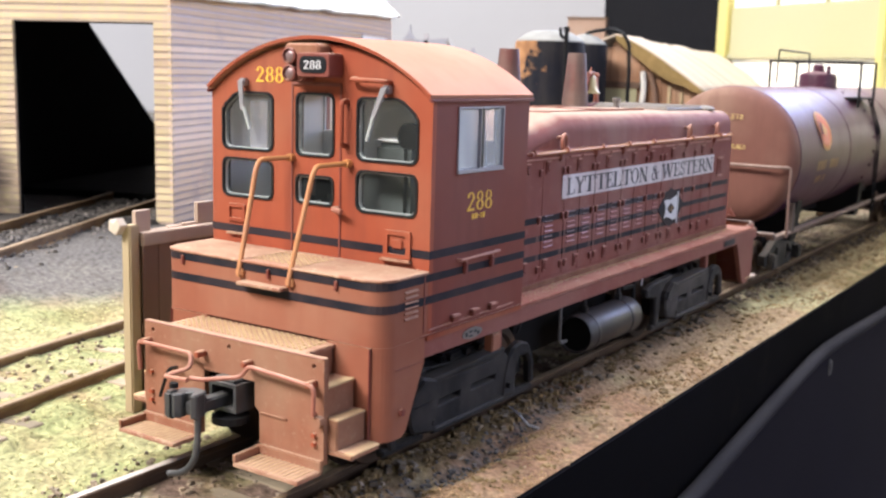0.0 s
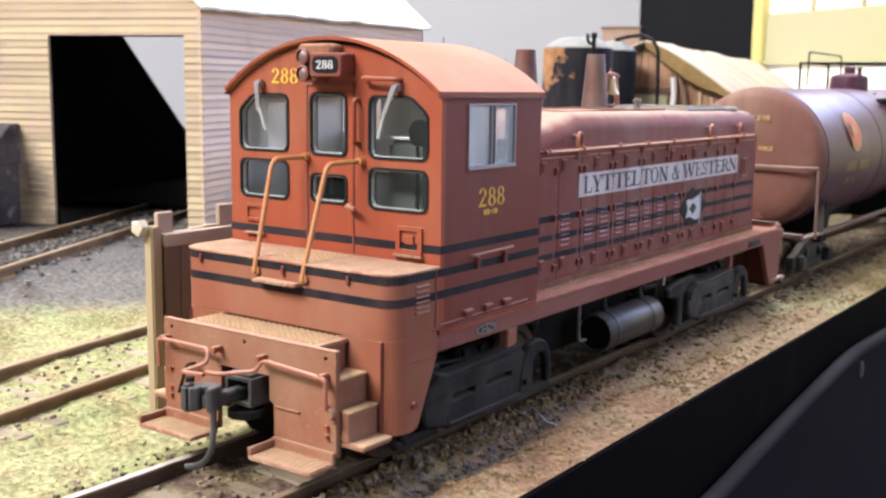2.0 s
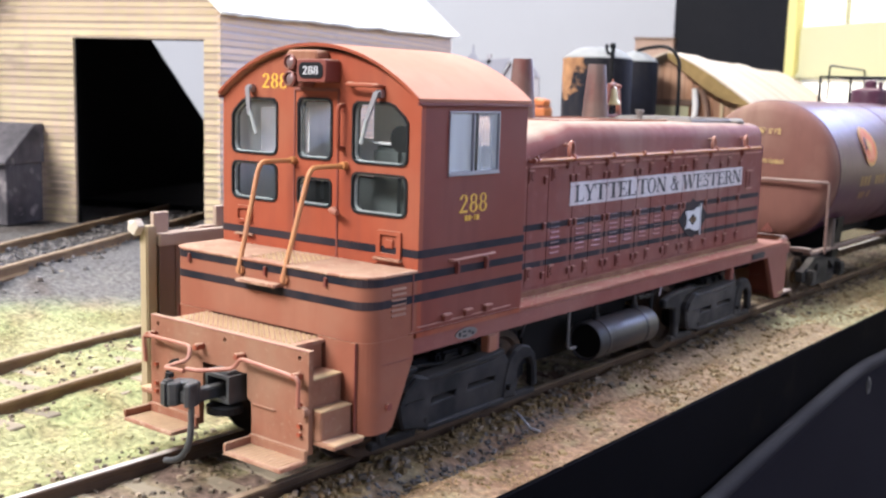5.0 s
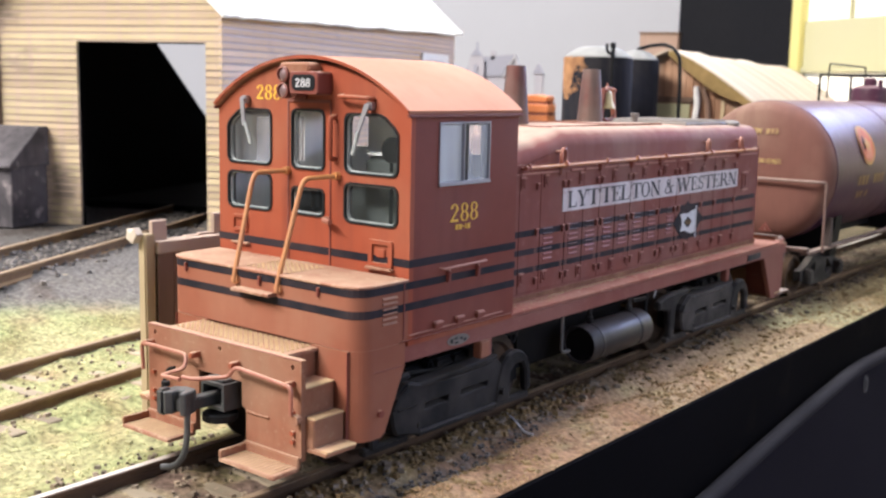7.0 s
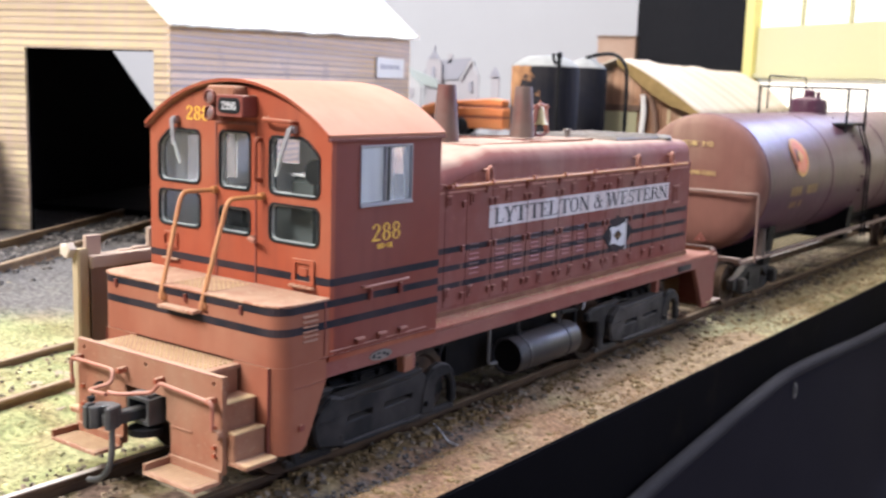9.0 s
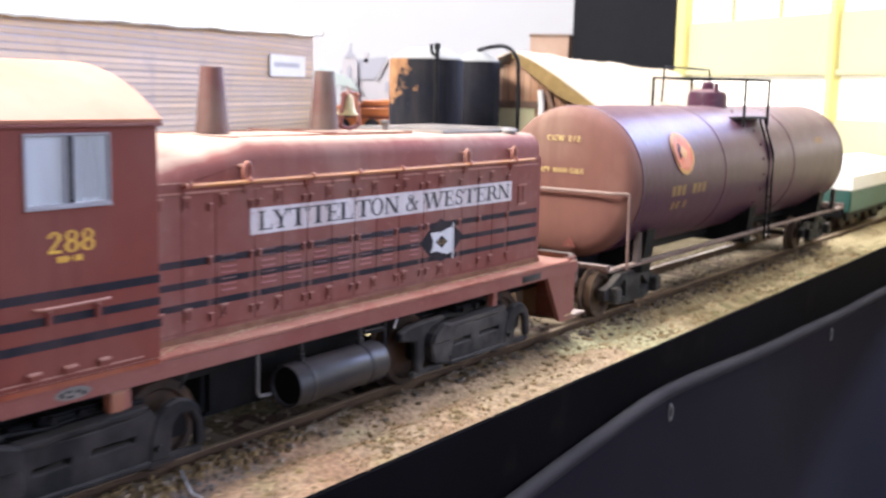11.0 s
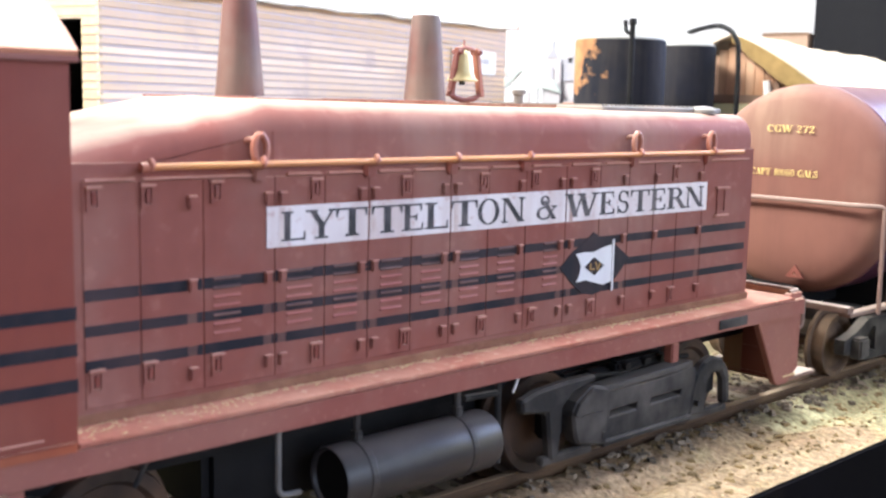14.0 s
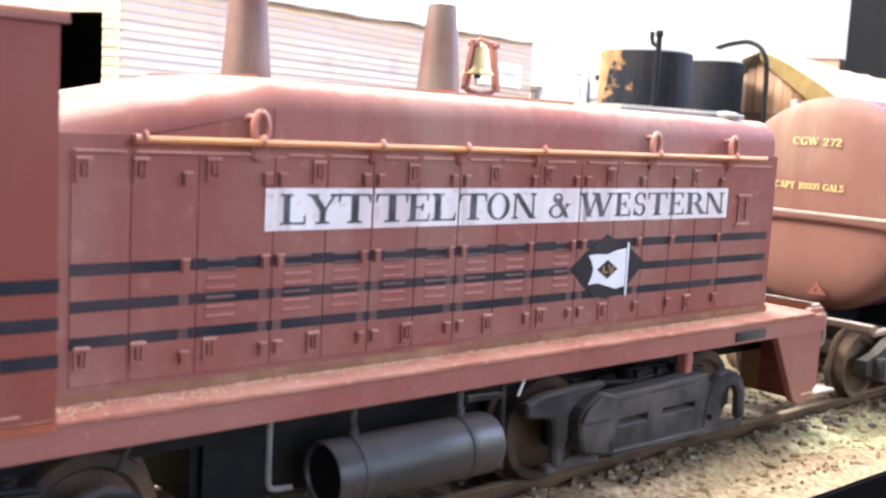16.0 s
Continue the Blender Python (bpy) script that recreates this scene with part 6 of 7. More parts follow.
    part("flag_mark", prism([(94.9, 21.75), (96.5, 22.75), (98.2, 21.7), (96.6, 20.7)], "x", 13.0, 13.04), stripe, fl)
    part("flag_mark", prism([(95.7, 22.1), (96.0, 22.15), (96.0, 21.55), (96.6, 21.5), (96.6, 21.3), (95.7, 21.35)], "x", 13.04, 13.07), gold, fl)
    part("flag_mark", prism([(96.6, 22.2), (96.85, 22.2), (97.1, 21.6), (97.35, 22.1), (97.6, 22.0), (97.2, 21.2), (97.0, 21.2)], "x", 13.04, 13.07), gold, fl)
    part("flag_pole", box(12.94, 13.06, 99.62, 99.9, 18.7, 24.5), number_white, fl)
    # ochre hand bar and lifting eyes
    hbx = part("hand_bar", wire([(13.9, 43.0, 33.95), (13.9, 123.6, 33.98)], 0.26, 8), ochre, e, "worn ochre hand bar", True)
    part("bar_end", rod((13.9, 42.6, 33.95), (13.9, 43.5, 33.95), 0.36, seg=8), pinkish, hbx)
    for y in (43.4, 53.2, 64.9, 74.7, 84.7, 102.8, 117.2):
        part("bar_bracket", wire([(12.6, y, 33.85), (13.9, y, 33.75), (14.25, y, 34.1), (13.9, y, 34.5)], 0.24, 8, 0.2), pinkish, hbx, smooth=True)
    for y in (53.4, 64.9, 74.9, 84.9, 102.8, 117.3):
        part("bar_post", box(12.5, 13.3, y - 0.6, y + 0.6, 32.5, 33.75, 0.15), red_dark, hbx, "dark red bar post")
    for y in (53.3, 102.8, 117.4):
        loop = [(13.35, y + 0.62 * math.sin(t), 35.15 + 1.15 * math.cos(t)) for t in np.linspace(0.0, 2 * math.pi, 17)]
        le = part("lifting_eye", wire(loop, 0.30, 8), pinkish, e, "worn red lifting eye", True)
        part("eye_lug", wire([(12.3, y - 0.9, 35.7), (12.9, y - 0.8, 35.9), (13.2, y - 0.4, 35.8)], 0.26, 8), red_hood, le, smooth=True)
        part("eye_foot", box(12.4, 13.5, y - 0.5, y + 0.5, 33.4, 34.3, 0.2), red_dark, le)
    for y in (54.8, 76.2):
        part("roof_seam", box(-10, 10, y, y + 0.2, 39.22, 39.36), red_dark, e)
    for x in (-7.0, 7.0):
        part("roof_seam", box(x - 0.08, x + 0.08, 57.0, 96.0, 38.9, 39.26), red_dusty, e)
    # exhaust stacks
    for y in (59.6, 82.6):
        part("exhaust_pipe", lathe([(2.3, 39.4), (2.25, 39.7), (1.52, 48.3), (1.45, 48.4), (1.2, 48.4), (1.2, 46.0), (0, 46.0)], (0, y, 0), "z", 24), stack_red, e, "sooty red tapered exhaust pipe", True)
    # bell hung in a riveted A-frame
    bl = part("bell", lathe([(0, 45.0), (0.42, 45.0), (0.78, 44.7), (1.0, 44.2), (1.1, 43.4), (1.2, 42.8), (1.45, 42.1), (1.75, 41.75), (1.75, 41.6), (1.45, 41.7), (0.95, 42.6), (0, 43.2)], (0, 88.1, 0), "z", 24), brass, e, "brass bell in a red yoke", True)
    for s_, yb, yt in ((-1, 86.3, 87.35), (1, 91.0, 90.2)):
        part("yoke", prism([(yb - 0.34, 39.9), (yb + 0.34, 39.9), (yt + 0.32, 44.6), (yt + 0.2, 45.3), (yt - 0.25, 45.3), (yt - 0.32, 44.6)], "x", -0.4, 0.4, (), 0.1), red_dark if s_ < 0 else pinkish, bl, "worn red bell yoke")
        part("yoke_bolt", rod((-0.7, yt, 44.8), (0.75, yt, 44.8), 0.28, seg=8), red_dark, bl)
    part("yoke_bar", wire([(0, 87.3, 44.9), (0, 88.1, 45.3), (0, 89.2, 45.2), (0, 90.2, 44.9)], 0.28, 8), pinkish, bl, smooth=True)
    part("yoke_spike", rod((0, 88.3, 45.2), (0, 88.3, 46.1), 0.16, 0.1, seg=6), pinkish, bl)
    part("yoke_foot", wire([(0, 86.1, 40.6), (0, 86.9, 39.8), (0, 88.6, 39.5), (0, 90.3, 39.8), (0, 91.2, 40.7)], 0.34, 8, 0.4), red_dark, bl, smooth=True)
    part("clapper", rod((0, 88.1, 41.2), (0, 88.1, 42.2), 0.36, seg=8), gasket, bl)
    part("filler", lathe([(0.55, 39.2), (0.55, 40.3), (0.8, 40.35), (0.8, 40.8), (0, 40.9)], (2.0, 95.2, 0), "z", 12), grille, e)
    part("roof_vent", lathe([(1.7, 38.6), (1.7, 39.0), (1.2, 39.4), (0, 39.55)], (9.4, 121.0, 0), "z", 16), grille, e, "round pale roof vent", True)
    # radiator grille on the hood roof
    gr = part("radiator_grille", prism([(-10.2, 101.6), (9.2, 101.6), (9.2, 125.4), (-10.2, 125.4)], "z", 38.3, 39.25, (), 0.15), grille, e, "grey radiator grille")
    for k in range(26):
        part("slat", box(-9.6, 8.6, 102.1 + k * 0.89, 102.5 + k * 0.89, 39.25, 39.45, 0.0), grille, gr)
    # grit drifted along the walkway
    rg = random.Random(77)
    gb = bmesh.new()
    for k in range(900):
        y = rg.uniform(36.5, 128)
        x = min(16.3, 13.0 + abs(rg.gauss(0, 0.45 if y > 52 else 1.3)))
        r_ = rg.uniform(0.05, 0.16)
        vs = [gb.verts.new((x + r_ * p, y + r_ * q * rg.uniform(0.7, 1.6), 14.74 + r_ * w_)) for p, q, w_ in ((1, 0, 0), (0, 1, 0), (-1, 0, 0), (0, -1, 0), (0, 0, 1))]
        for i in range(4):
            gb.faces.new((vs[i], vs[(i + 1) % 4], vs[4]))
    part("grit", gb, tread_tan, e, "tan grit drifted along the walkway")

    # trucks
    def side_frame():
        half = [(0, 1.6), (8.4, 1.6), (9.4, 2.4), (10.4, 5.0), (10.4, 7.4), (9.4, 8.2), (6.0, 7.7), (0, 7.5)]
        pts = half + [(-p, q) for p, q in half[::-1][1:-1]]
        hole = [[(1.2, 4.7), (7.2, 4.8), (7.4, 5.5), (1.4, 5.5)], [(-6.3, 4.5), (-1.4, 4.6), (-1.2, 5.4), (-6.1, 5.3)]]
        return pts, hole

    hanger = [(9.0, 1.8), (9.4, 4.8), (10.2, 6.9), (11.8, 8.3), (13.6, 8.7), (15.6, 8.2), (17.0, 6.9), (17.6, 5.0), (17.8, 2.2), (16.6, 2.0), (16.3, 5.2), (15.5, 6.5), (13.8, 6.5), (12.7, 5.6), (12.4, 1.5)]
    post = [(21.0, 8.9), (20.8, 7.5), (17.0, 6.9), (16.3, 1.5), (15.0, 1.3), (14.6, 4.6), (14.4, 7.2), (12.6, 8.6), (9.0, 9.2), (9.2, 10.0), (14.6, 9.9), (18.6, 9.6)]
    pocket = [(7.4, 1.6), (9.7, 2.1), (12.4, 2.6), (12.9, 3.6), (13.5, 6.3), (12.7, 7.5), (10.2, 9.0), (7.4, 8.3)]
    # the front truck takes the darkened copy in place of shade
    for yc, tone in ((27.0, truck_shaded), (104.9, truckgrey)):
        tk = part("truck", box(-10, 10, yc - 9, yc + 9, 5.0, 8.8, 0.4), tone, e, "black truck, its shade put into the colour" if yc < 50 else "dusty dark grey truck")
        for sx in (-1, 1):
            pts, hole = side_frame()
            part("side_frame", prism([(p + yc, q) for p, q in pts], "x", *sorted((sx * 12.8, sx * 14.5)), [[(p + yc, q) for p, q in h] for h in hole], 0.12), tone, tk)
            for s in (-1, 1):
                loop = [(yc + s * p, q) for p, q in (hanger if s * sx > 0 else post)]
                part("pedestal", prism(loop, "x", *sorted((sx * 13.4, sx * 14.7)), (), 0.3), tone, tk)
                part("tie_bar", box(*sorted((sx * 13.5, sx * 14.5)), *sorted((yc + s * 9.2, yc + s * 17.4)), 1.1, 2.0, 0.15), tone, tk)
                part("journal_box", box(*sorted((sx * 11.6, sx * 13.5)), yc + s * 14.4 - 1.6, yc + s * 14.4 + 1.6, 3.4, 6.6, 0.4), black, tk)
                part("brake_cylinder", rod((sx * 11.6, yc + s * 2.6, 8.9), (sx * 11.6, yc + s * 7.2, 8.9), 0.75, seg=14), black, tk, "black brake cylinder")
            part("spring_pocket", prism([(yc - sx * p, q) for p, q in pocket], "x", *sorted((sx * 13.2, sx * 15.2)), (), 0.3), tone, tk)
            part("pocket_rib", prism([(yc - sx * p, q) for p, q in ((13.4, 6.2), (12.6, 7.4), (10.4, 8.7), (10.2, 8.2), (12.2, 6.9), (12.9, 5.9))], "x", *sorted((sx * 15.1, sx * 15.5)), (), 0.1), tone, tk)
            part("slack_plate", box(*sorted((sx * 14.9, sx * 15.3)), *sorted((yc - sx * 12.2, yc - sx * 8.4)), 5.6, 5.95, 0.1), tone, tk)
            part("frame_lip", prism([(yc - sx * p, q) for p, q in ((7.6, 7.6), (7.6, 8.35), (-6.0, 8.75), (-9.0, 8.9), (-9.0, 8.2), (-6.0, 8.0))], "x", *sorted((sx * 12.6, sx * 14.9)), (), 0.15), tone, tk)
            part("frame_lip", prism([(yc - sx * p, q) for p, q in ((7.8, 1.4), (-8.6, 1.4), (-9.2, 2.1), (7.6, 2.1))], "x", *sorted((sx * 13.0, sx * 14.95)), (), 0.15), tone, tk)
            for p, q in ((8.0, 3.0), (-10.2, 3.4)):
                part("frame_bolt", rod((sx * 14.4, yc - sx * p, q), (sx * 15.3, yc - sx * p, q), 0.45, seg=8), tone, tk)
            part("brake_rigging", box(*sorted((sx * 12.2, sx * 13.8)), yc - 4.4, yc + 4.6, 9.2, 10.4, 0.3), black, tk, "black brake rigging")
            for s in (-3.2, 0.4, 3.4):
                part("rigging_pin", rod((sx * 12.0, yc + s, 9.9), (sx * 14.4, yc + s, 9.9), 0.5, seg=8), black, tk)
            part("brake_pipe", wire([(sx * 13.6, yc - 9, 9.6), (sx * 13.9, yc - 4, 9.2), (sx * 13.6, yc + 3, 9.7), (sx * 13.9, yc + 9, 9.3)], 0.3, 6, 1.0), black, tk, smooth=True)
        for s in (-1, 1):
            wy = yc + s * 14.0
            part("axle", rod((-9, wy, 4.5), (9, wy, 4.5), 1.1, seg=12), rusty, tk)
            for sx in (-1, 1):
                part("wheel", lathe([(0, 0), (4.2, 0.2), (4.6, 0.7), (5.6, 0.7), (5.75, 0.5), (5.85, -1.6), (6.5, -1.8), (6.5, -2.3), (0, -2.3)], (sx * 10.0, wy, 4.5), "x", 32) if sx > 0
                     else lathe([(0, 0), (4.2, -0.2), (4.6, -0.7), (5.6, -0.7), (5.75, -0.5), (5.85, 1.6), (6.5, 1.8), (6.5, 2.3), (0, 2.3)], (sx * 10.0, wy, 4.5), "x", 32), rusty, tk, "rust brown wheel", True)
    # air tank and pipework between the trucks
    at = part("air_tank", lathe([(2.55, 0.6), (2.7, 0.1), (2.9, 0), (3.05, 0.35), (3.05, 19.0), (2.8, 19.6), (2.4, 19.3), (1.4, 19.1), (0, 18.9)], (12.6, 61.0, 5.3), "y", 32), airtank, e, "grey cylindrical air tank", True)
    # black head: the shade inside the dish is put into its colour
    part("tank_head", lathe([(0, 1.1), (1.7, 1.0), (2.4, 0.7), (2.58, 0.45)], (12.6, 61.0, 5.3), "y", 32), black, at, "dished tank head, shade of the recess put into its black", True)
    for y in (64.0, 76.6):
        part("tank_band", lathe([(3.05, -0.42), (3.17, -0.3), (3.17, 0.3), (3.05, 0.42)], (12.6, y, 5.3), "y", 32), airtank, at)
        part("band_bracket", box(12.2, 13.2, y - 0.4, y + 0.4, 8.3, 9.5, 0.15), truckgrey, at)
        part("band_stem", rod((12.7, y, 9.0), (12.7, y, 12.2), 0.36, seg=8), truckgrey, at)
    part("fuel_tank", box(-13, 6.5, 52, 86, 1.6, 12, 0.8), black, e, "black fuel tank")
    part("pipe", wire([(13.0, 82.0, 12.0), (13.0, 82.0, 9.6), (13.0, 82.2, 2.4)], 0.36, 8), truckgrey, e, smooth=True)
    part("pipe", wire([(13.0, 81.9, 9.9), (13.0, 77.2, 10.1)], 0.36, 8), truckgrey, e, smooth=True)
    part("pipe", wire([(13.0, 55.3, 12.0), (13.0, 55.3, 5.2), (13.0, 57.6, 5.1)], 0.27, 8, 0.9), lip_grey, e, "pale dusty drain pipe", True)
    part("pipe", wire([(12.6, 46, 11.2), (12.6, 90, 11.0)], 0.32, 8), truckgrey, e, smooth=True)
    part("hanger_rod", wire([(13.6, 84.6, 11.8), (13.8, 83.4, 9.8)], 0.16, 6), number_white, e, "thin pale rod", True)
    part("hanger_rod", wire([(13.2, 42.0, 9.2), (13.4, 43.2, 11.6), (13.0, 45.2, 12.2)], 0.2, 8, 0.8), truckgrey, e, smooth=True)
    part("builder_plate", box(16.6, 16.75, 116.2, 122.4, 12.6, 13.8, 0.05), truckgrey, e, "grey maker's plate")
    return e


build_engine()


# ---------------------------------------------------------------- tank car
def build_tank_car():
    c = thing("tank_car", 0, 0, 0, label="weathered oxide red model tank car with dome coupled behind the engine", category="tank car")
    X, Z, R, y0, y1 = 1.4, 26.95, 16.35, 155.6, 316.0
    part("tank", lathe([(R, 6.3), (R, y1 - y0 - 4.2), (15.9, y1 - y0 - 2.6), (14.7, y1 - y0 - 1.5), (11.3, y1 - y0 - 0.6), (0, y1 - y0)], (X, y0, Z), "y", 72), tank_red, c, "weathered oxide red tank, violet sheen put into its paint", True)
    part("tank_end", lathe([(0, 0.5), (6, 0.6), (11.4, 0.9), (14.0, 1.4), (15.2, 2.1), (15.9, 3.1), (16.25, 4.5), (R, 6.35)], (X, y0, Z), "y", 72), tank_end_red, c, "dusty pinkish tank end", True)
    for y in (y0 + 6.4, 209.0, 262.0, y1 - 4.6):
        part("tank_seam", lathe([(R, -0.5), (R + 0.12, -0.3), (R + 0.12, 0.3), (R, 0.5)], (X, y, Z), "y", 72), tank_red, c, smooth=True)
    for k in range(22):
        a = radians(-60 + k * 14)
        part("rivet", rod((X + R * math.cos(a), 236.0, Z + R * math.sin(a)), (X + (R + 0.35) * math.cos(a), 236.0, Z + (R + 0.35) * math.sin(a)), 0.35, seg=6), tank_red, c)
    dm = part("dome", lathe([(5.4, -3.2), (5.2, 2.6), (4.9, 3.6), (3.0, 4.3), (0, 4.5)], (X - 1.0, 237.5, Z + R), "z", 32), tank_red, c, "dark oxide red expansion dome", True)
    part("valve", lathe([(1.6, 0), (1.6, 1.8), (0.9, 2.2), (0, 2.2)], (X - 1.0, 237.5, Z + R + 4.3), "z", 16), tank_red, dm)
    part("valve", rod((X + 2.4, 235.0, Z + R + 3.6), (X + 2.4, 235.0, Z + R + 6.0), 0.6, seg=8), tank_red, dm)
    # platform and rails at the dome
    pf = part("dome_platform", box(5.0, 14.4, 228, 247, Z + R - 3.2, Z + R - 2.6, 0.1), black, c, "black dome platform")
    for x, y in ((-9.9, 225.0), (14.2, 228.4), (14.2, 246.6), (-9.0, 249)):
        part("post", rod((x, y, Z + R - 5.2), (x, y, 50.6), 0.38, seg=8), black, pf)
    part("rail", wire([(-9.0, 229, 44.0), (-9.0, 229.5, 53.6), (-9.0, 262, 53.4), (-9.0, 262.5, 44.0)], 0.26, 8, 1.0), black, pf, smooth=True)
    part("rail", wire([(-9.9, 225.0, 50.4), (-9.0, 249, 50.4), (14.2, 246.6, 50.4), (14.2, 228.4, 50.4), (-9.9, 225.0, 50.4)], 0.26, 8), black, pf, smooth=True)
    for sx in (0.0, 3.4):
        part("ladder_rail", wire([(14.4, 240 + sx, Z + R - 3), (17.6, 240 + sx, Z + 4), (17.7, 240 + sx, 8)], 0.3, 6, 1.5), black, c, smooth=True)
    for k in range(8):
        part("rung", rod((17.5 if k < 5 else 16.6, 240, 10 + k * 3.1), (17.5 if k < 5 else 16.6, 243.4, 10 + k * 3.1), 0.22, seg=6), black, c)
    # end: hand bar on posts, placard, lettering
    eb = part("end_bar", wire([(17.0, 157.4, 9.8), (17.0, 157.0, 25.6), (14.0, 154.7, 25.7), (-12.0, 154.7, 25.7), (-15.2, 157.0, 25.6), (-15.2, 157.4, 9.8)], 0.34, 8, 0.8), sill_brown, c, "dusty wire end rail", True)
    part("placard", prism([(2.7, 13.7), (5.8, 13.7), (4.25, 15.7)], "y", 155.4, 155.75, [[(3.9, 14.1), (4.6, 14.1), (4.25, 14.7)]]), red_dark, c, "small red placard holder")
    serif_text("mark", "CGW 272", 8.0, 1.1, on_front(-2.2, 156.0, 35.9), mark_pale, c, "pale yellow marks")
    serif_text("mark", "CAPY 10000 GALS", 11.4, 1.0, on_front(-4.7, 156.0, 29.2), mark_pale, c, "pale yellow capacity lettering")
    # disc badge and unreadable side lettering on the barrel
    def on_barrel(name, loop, material, lift=0.06, label=""):
        b = bmesh.new()
        vs = []
        for y, a in loop:
            t = radians(a)
            vs.append(b.verts.new((X + (R + lift) * math.cos(t), y, Z + (R + lift) * math.sin(t))))
        b.faces.new(vs)
        return part(name, b, material, c, label)

    def disc(yc, ac, ry, ra, k=20):
        return [(yc + ry * math.cos(2 * math.pi * j / k), ac + ra * math.sin(2 * math.pi * j / k)) for j in range(k)]

    on_barrel("badge", disc(184.2, 22.5, 5.6, 17.5), badge_gold, 0.22, "round badge with a yellow rim")
    on_barrel("badge_face", disc(184.2, 22.5, 4.6, 14.5), logo_red, 0.30, "orange red badge face")
    on_barrel("badge_mark", disc(184.2, 22.5, 2.0, 6.0, 4), badge_gold, 0.36, "small yellow mark")
    for y in (177.0, 179.8, 182.6, 188.6, 191.4, 194.2):
        on_barrel("mark", [(y, -11), (y + 2.0, -11), (y + 2.0, -3), (y, -3)], gold, 0.12, "faded gold lettering too worn to read")
    for y in (178.4, 181.0, 185.0):
        on_barrel("mark", [(y, -22), (y + 1.7, -22), (y + 1.7, -16), (y, -16)], gold, 0.12, "faded gold lettering too worn to read")
    for y in (284.0, 286.6, 289.2):
        on_barrel("mark", [(y, 20), (y + 1.8, 20), (y + 1.8, 27), (y, 27)], gold, 0.12, "faded gold lettering too worn to read")
    # frame: side sills, running boards, saddles, end sills
    uf = part("underframe", box(-4, 4, 150.5, 321, 8.8, 12.2, 0.2), black, c, "black centre sill")
    for sx in (-1, 1):
        part("side_sill", box(*sorted((sx * 14.8, sx * 16.6)), 149.6, 322, 10.0, 10.6, 0.12), sill_brown, uf, "dusty brown running board")
    part("end_sill", box(-16, 16.6, 148.6, 150.6, 10.7, 11.6, 0.12), sill_brown, uf, "dusty brown end sill")
    part("end_sill", box(-16, 16.6, 320.6, 322.6, 9.6, 11.6, 0.15), sill_brown, uf, "dusty brown end sill")
    for y in (172, 236, 299):
        part("saddle", prism([(-13.5, 7.4), (14.6, 7.4), (15.6, 17), (12, 14.5), (6, 12.4), (0.9, 11.8), (-5, 12.5), (-11, 14.6), (-14, 17)], "y", y - 2.2, y + 2.2), black, uf, "black tank saddle")
    for y in (163.2, 309.0):
        part("tank_bracket", prism([(y, 10.4), (y + 2.4, 10.4), (y + 1.9, 16.8), (y + 0.7, 17.4)], "x", 15.2, 16.5, (), 0.15), sill_dark, c, "dark tank bracket on the running board")
    part("coupler", box(-2, 2, 146.4, 152, 6.9, 9.0, 0.3), black, uf, "black knuckle coupler")
    # freight trucks
    for yc in (169.3, 304.0):
        tk = part("truck", box(-9, 9, yc - 3, yc + 3, 5.4, 8.4, 0.3), truckgrey, c, "dusty brown freight truck")
        for sx in (-1, 1):
            fr = [(-13.5, 4.4), (-11, 4.2), (-6, 2.6), (6, 2.6), (11, 4.2), (13.5, 4.4), (13.5, 6.6), (10, 7.4), (6, 9.2), (-6, 9.2), (-10, 7.4), (-13.5, 6.6)]
            hole = [[(-8, 5.2), (-4.4, 4.0), (-3.6, 4.0), (-3.6, 7.6), (-4.6, 7.8)], [(3.6, 4.0), (4.4, 4.0), (8, 5.2), (4.6, 7.8), (3.6, 7.6)]]
            part("side_frame", prism([(p + yc, q - 1.4) for p, q in fr], "x", *sorted((sx * 11.4, sx * 13.0)), [[(p + yc, q - 1.4) for p, q in h] for h in hole], 0.0), truckgrey, tk)
            for s in (-1, 1):
                part("journal_box", box(*sorted((sx * 12.6, sx * 14.6)), yc + s * 9.9 - 1.5, yc + s * 9.9 + 1.5, 2.2, 5.4, 0.3), truckgrey, tk)
                part("wheel", lathe([(0, 0.4), (1.4, 0.5), (1.6, 0.1), (3.6, -0.2), (4.1, 0.5), (4.8, 0.5), (4.85, -1.3), (5.6, -1.5), (5.6, -2.0), (0, -2.0)] if sx > 0 else [(0, -0.4), (1.4, -0.5), (1.6, -0.1), (3.6, 0.2), (4.1, -0.5), (4.8, -0.5), (4.85, 1.3), (5.6, 1.5), (5.6, 2.0), (0, 2.0)], (sx * 9.6, yc + s * 9.9, 3.5), "x", 28), wheel_tan, tk, "rust brown wheel", True)
        for s in (-1, 1):
            part("axle", rod((-9, yc + s * 9.9, 3.5), (9, yc + s * 9.9, 3.5), 0.9, seg=10), rusty, tk)
    part("brake_tank", rod((-6, 205, 8.5), (-6, 222, 8.5), 3.0, seg=18), red_dark, uf)
    part("brake_rod", wire([(6, 190, 6.2), (6, 285, 6.2)], 0.35, 6), truckgrey, uf)
    return c


build_tank_car()


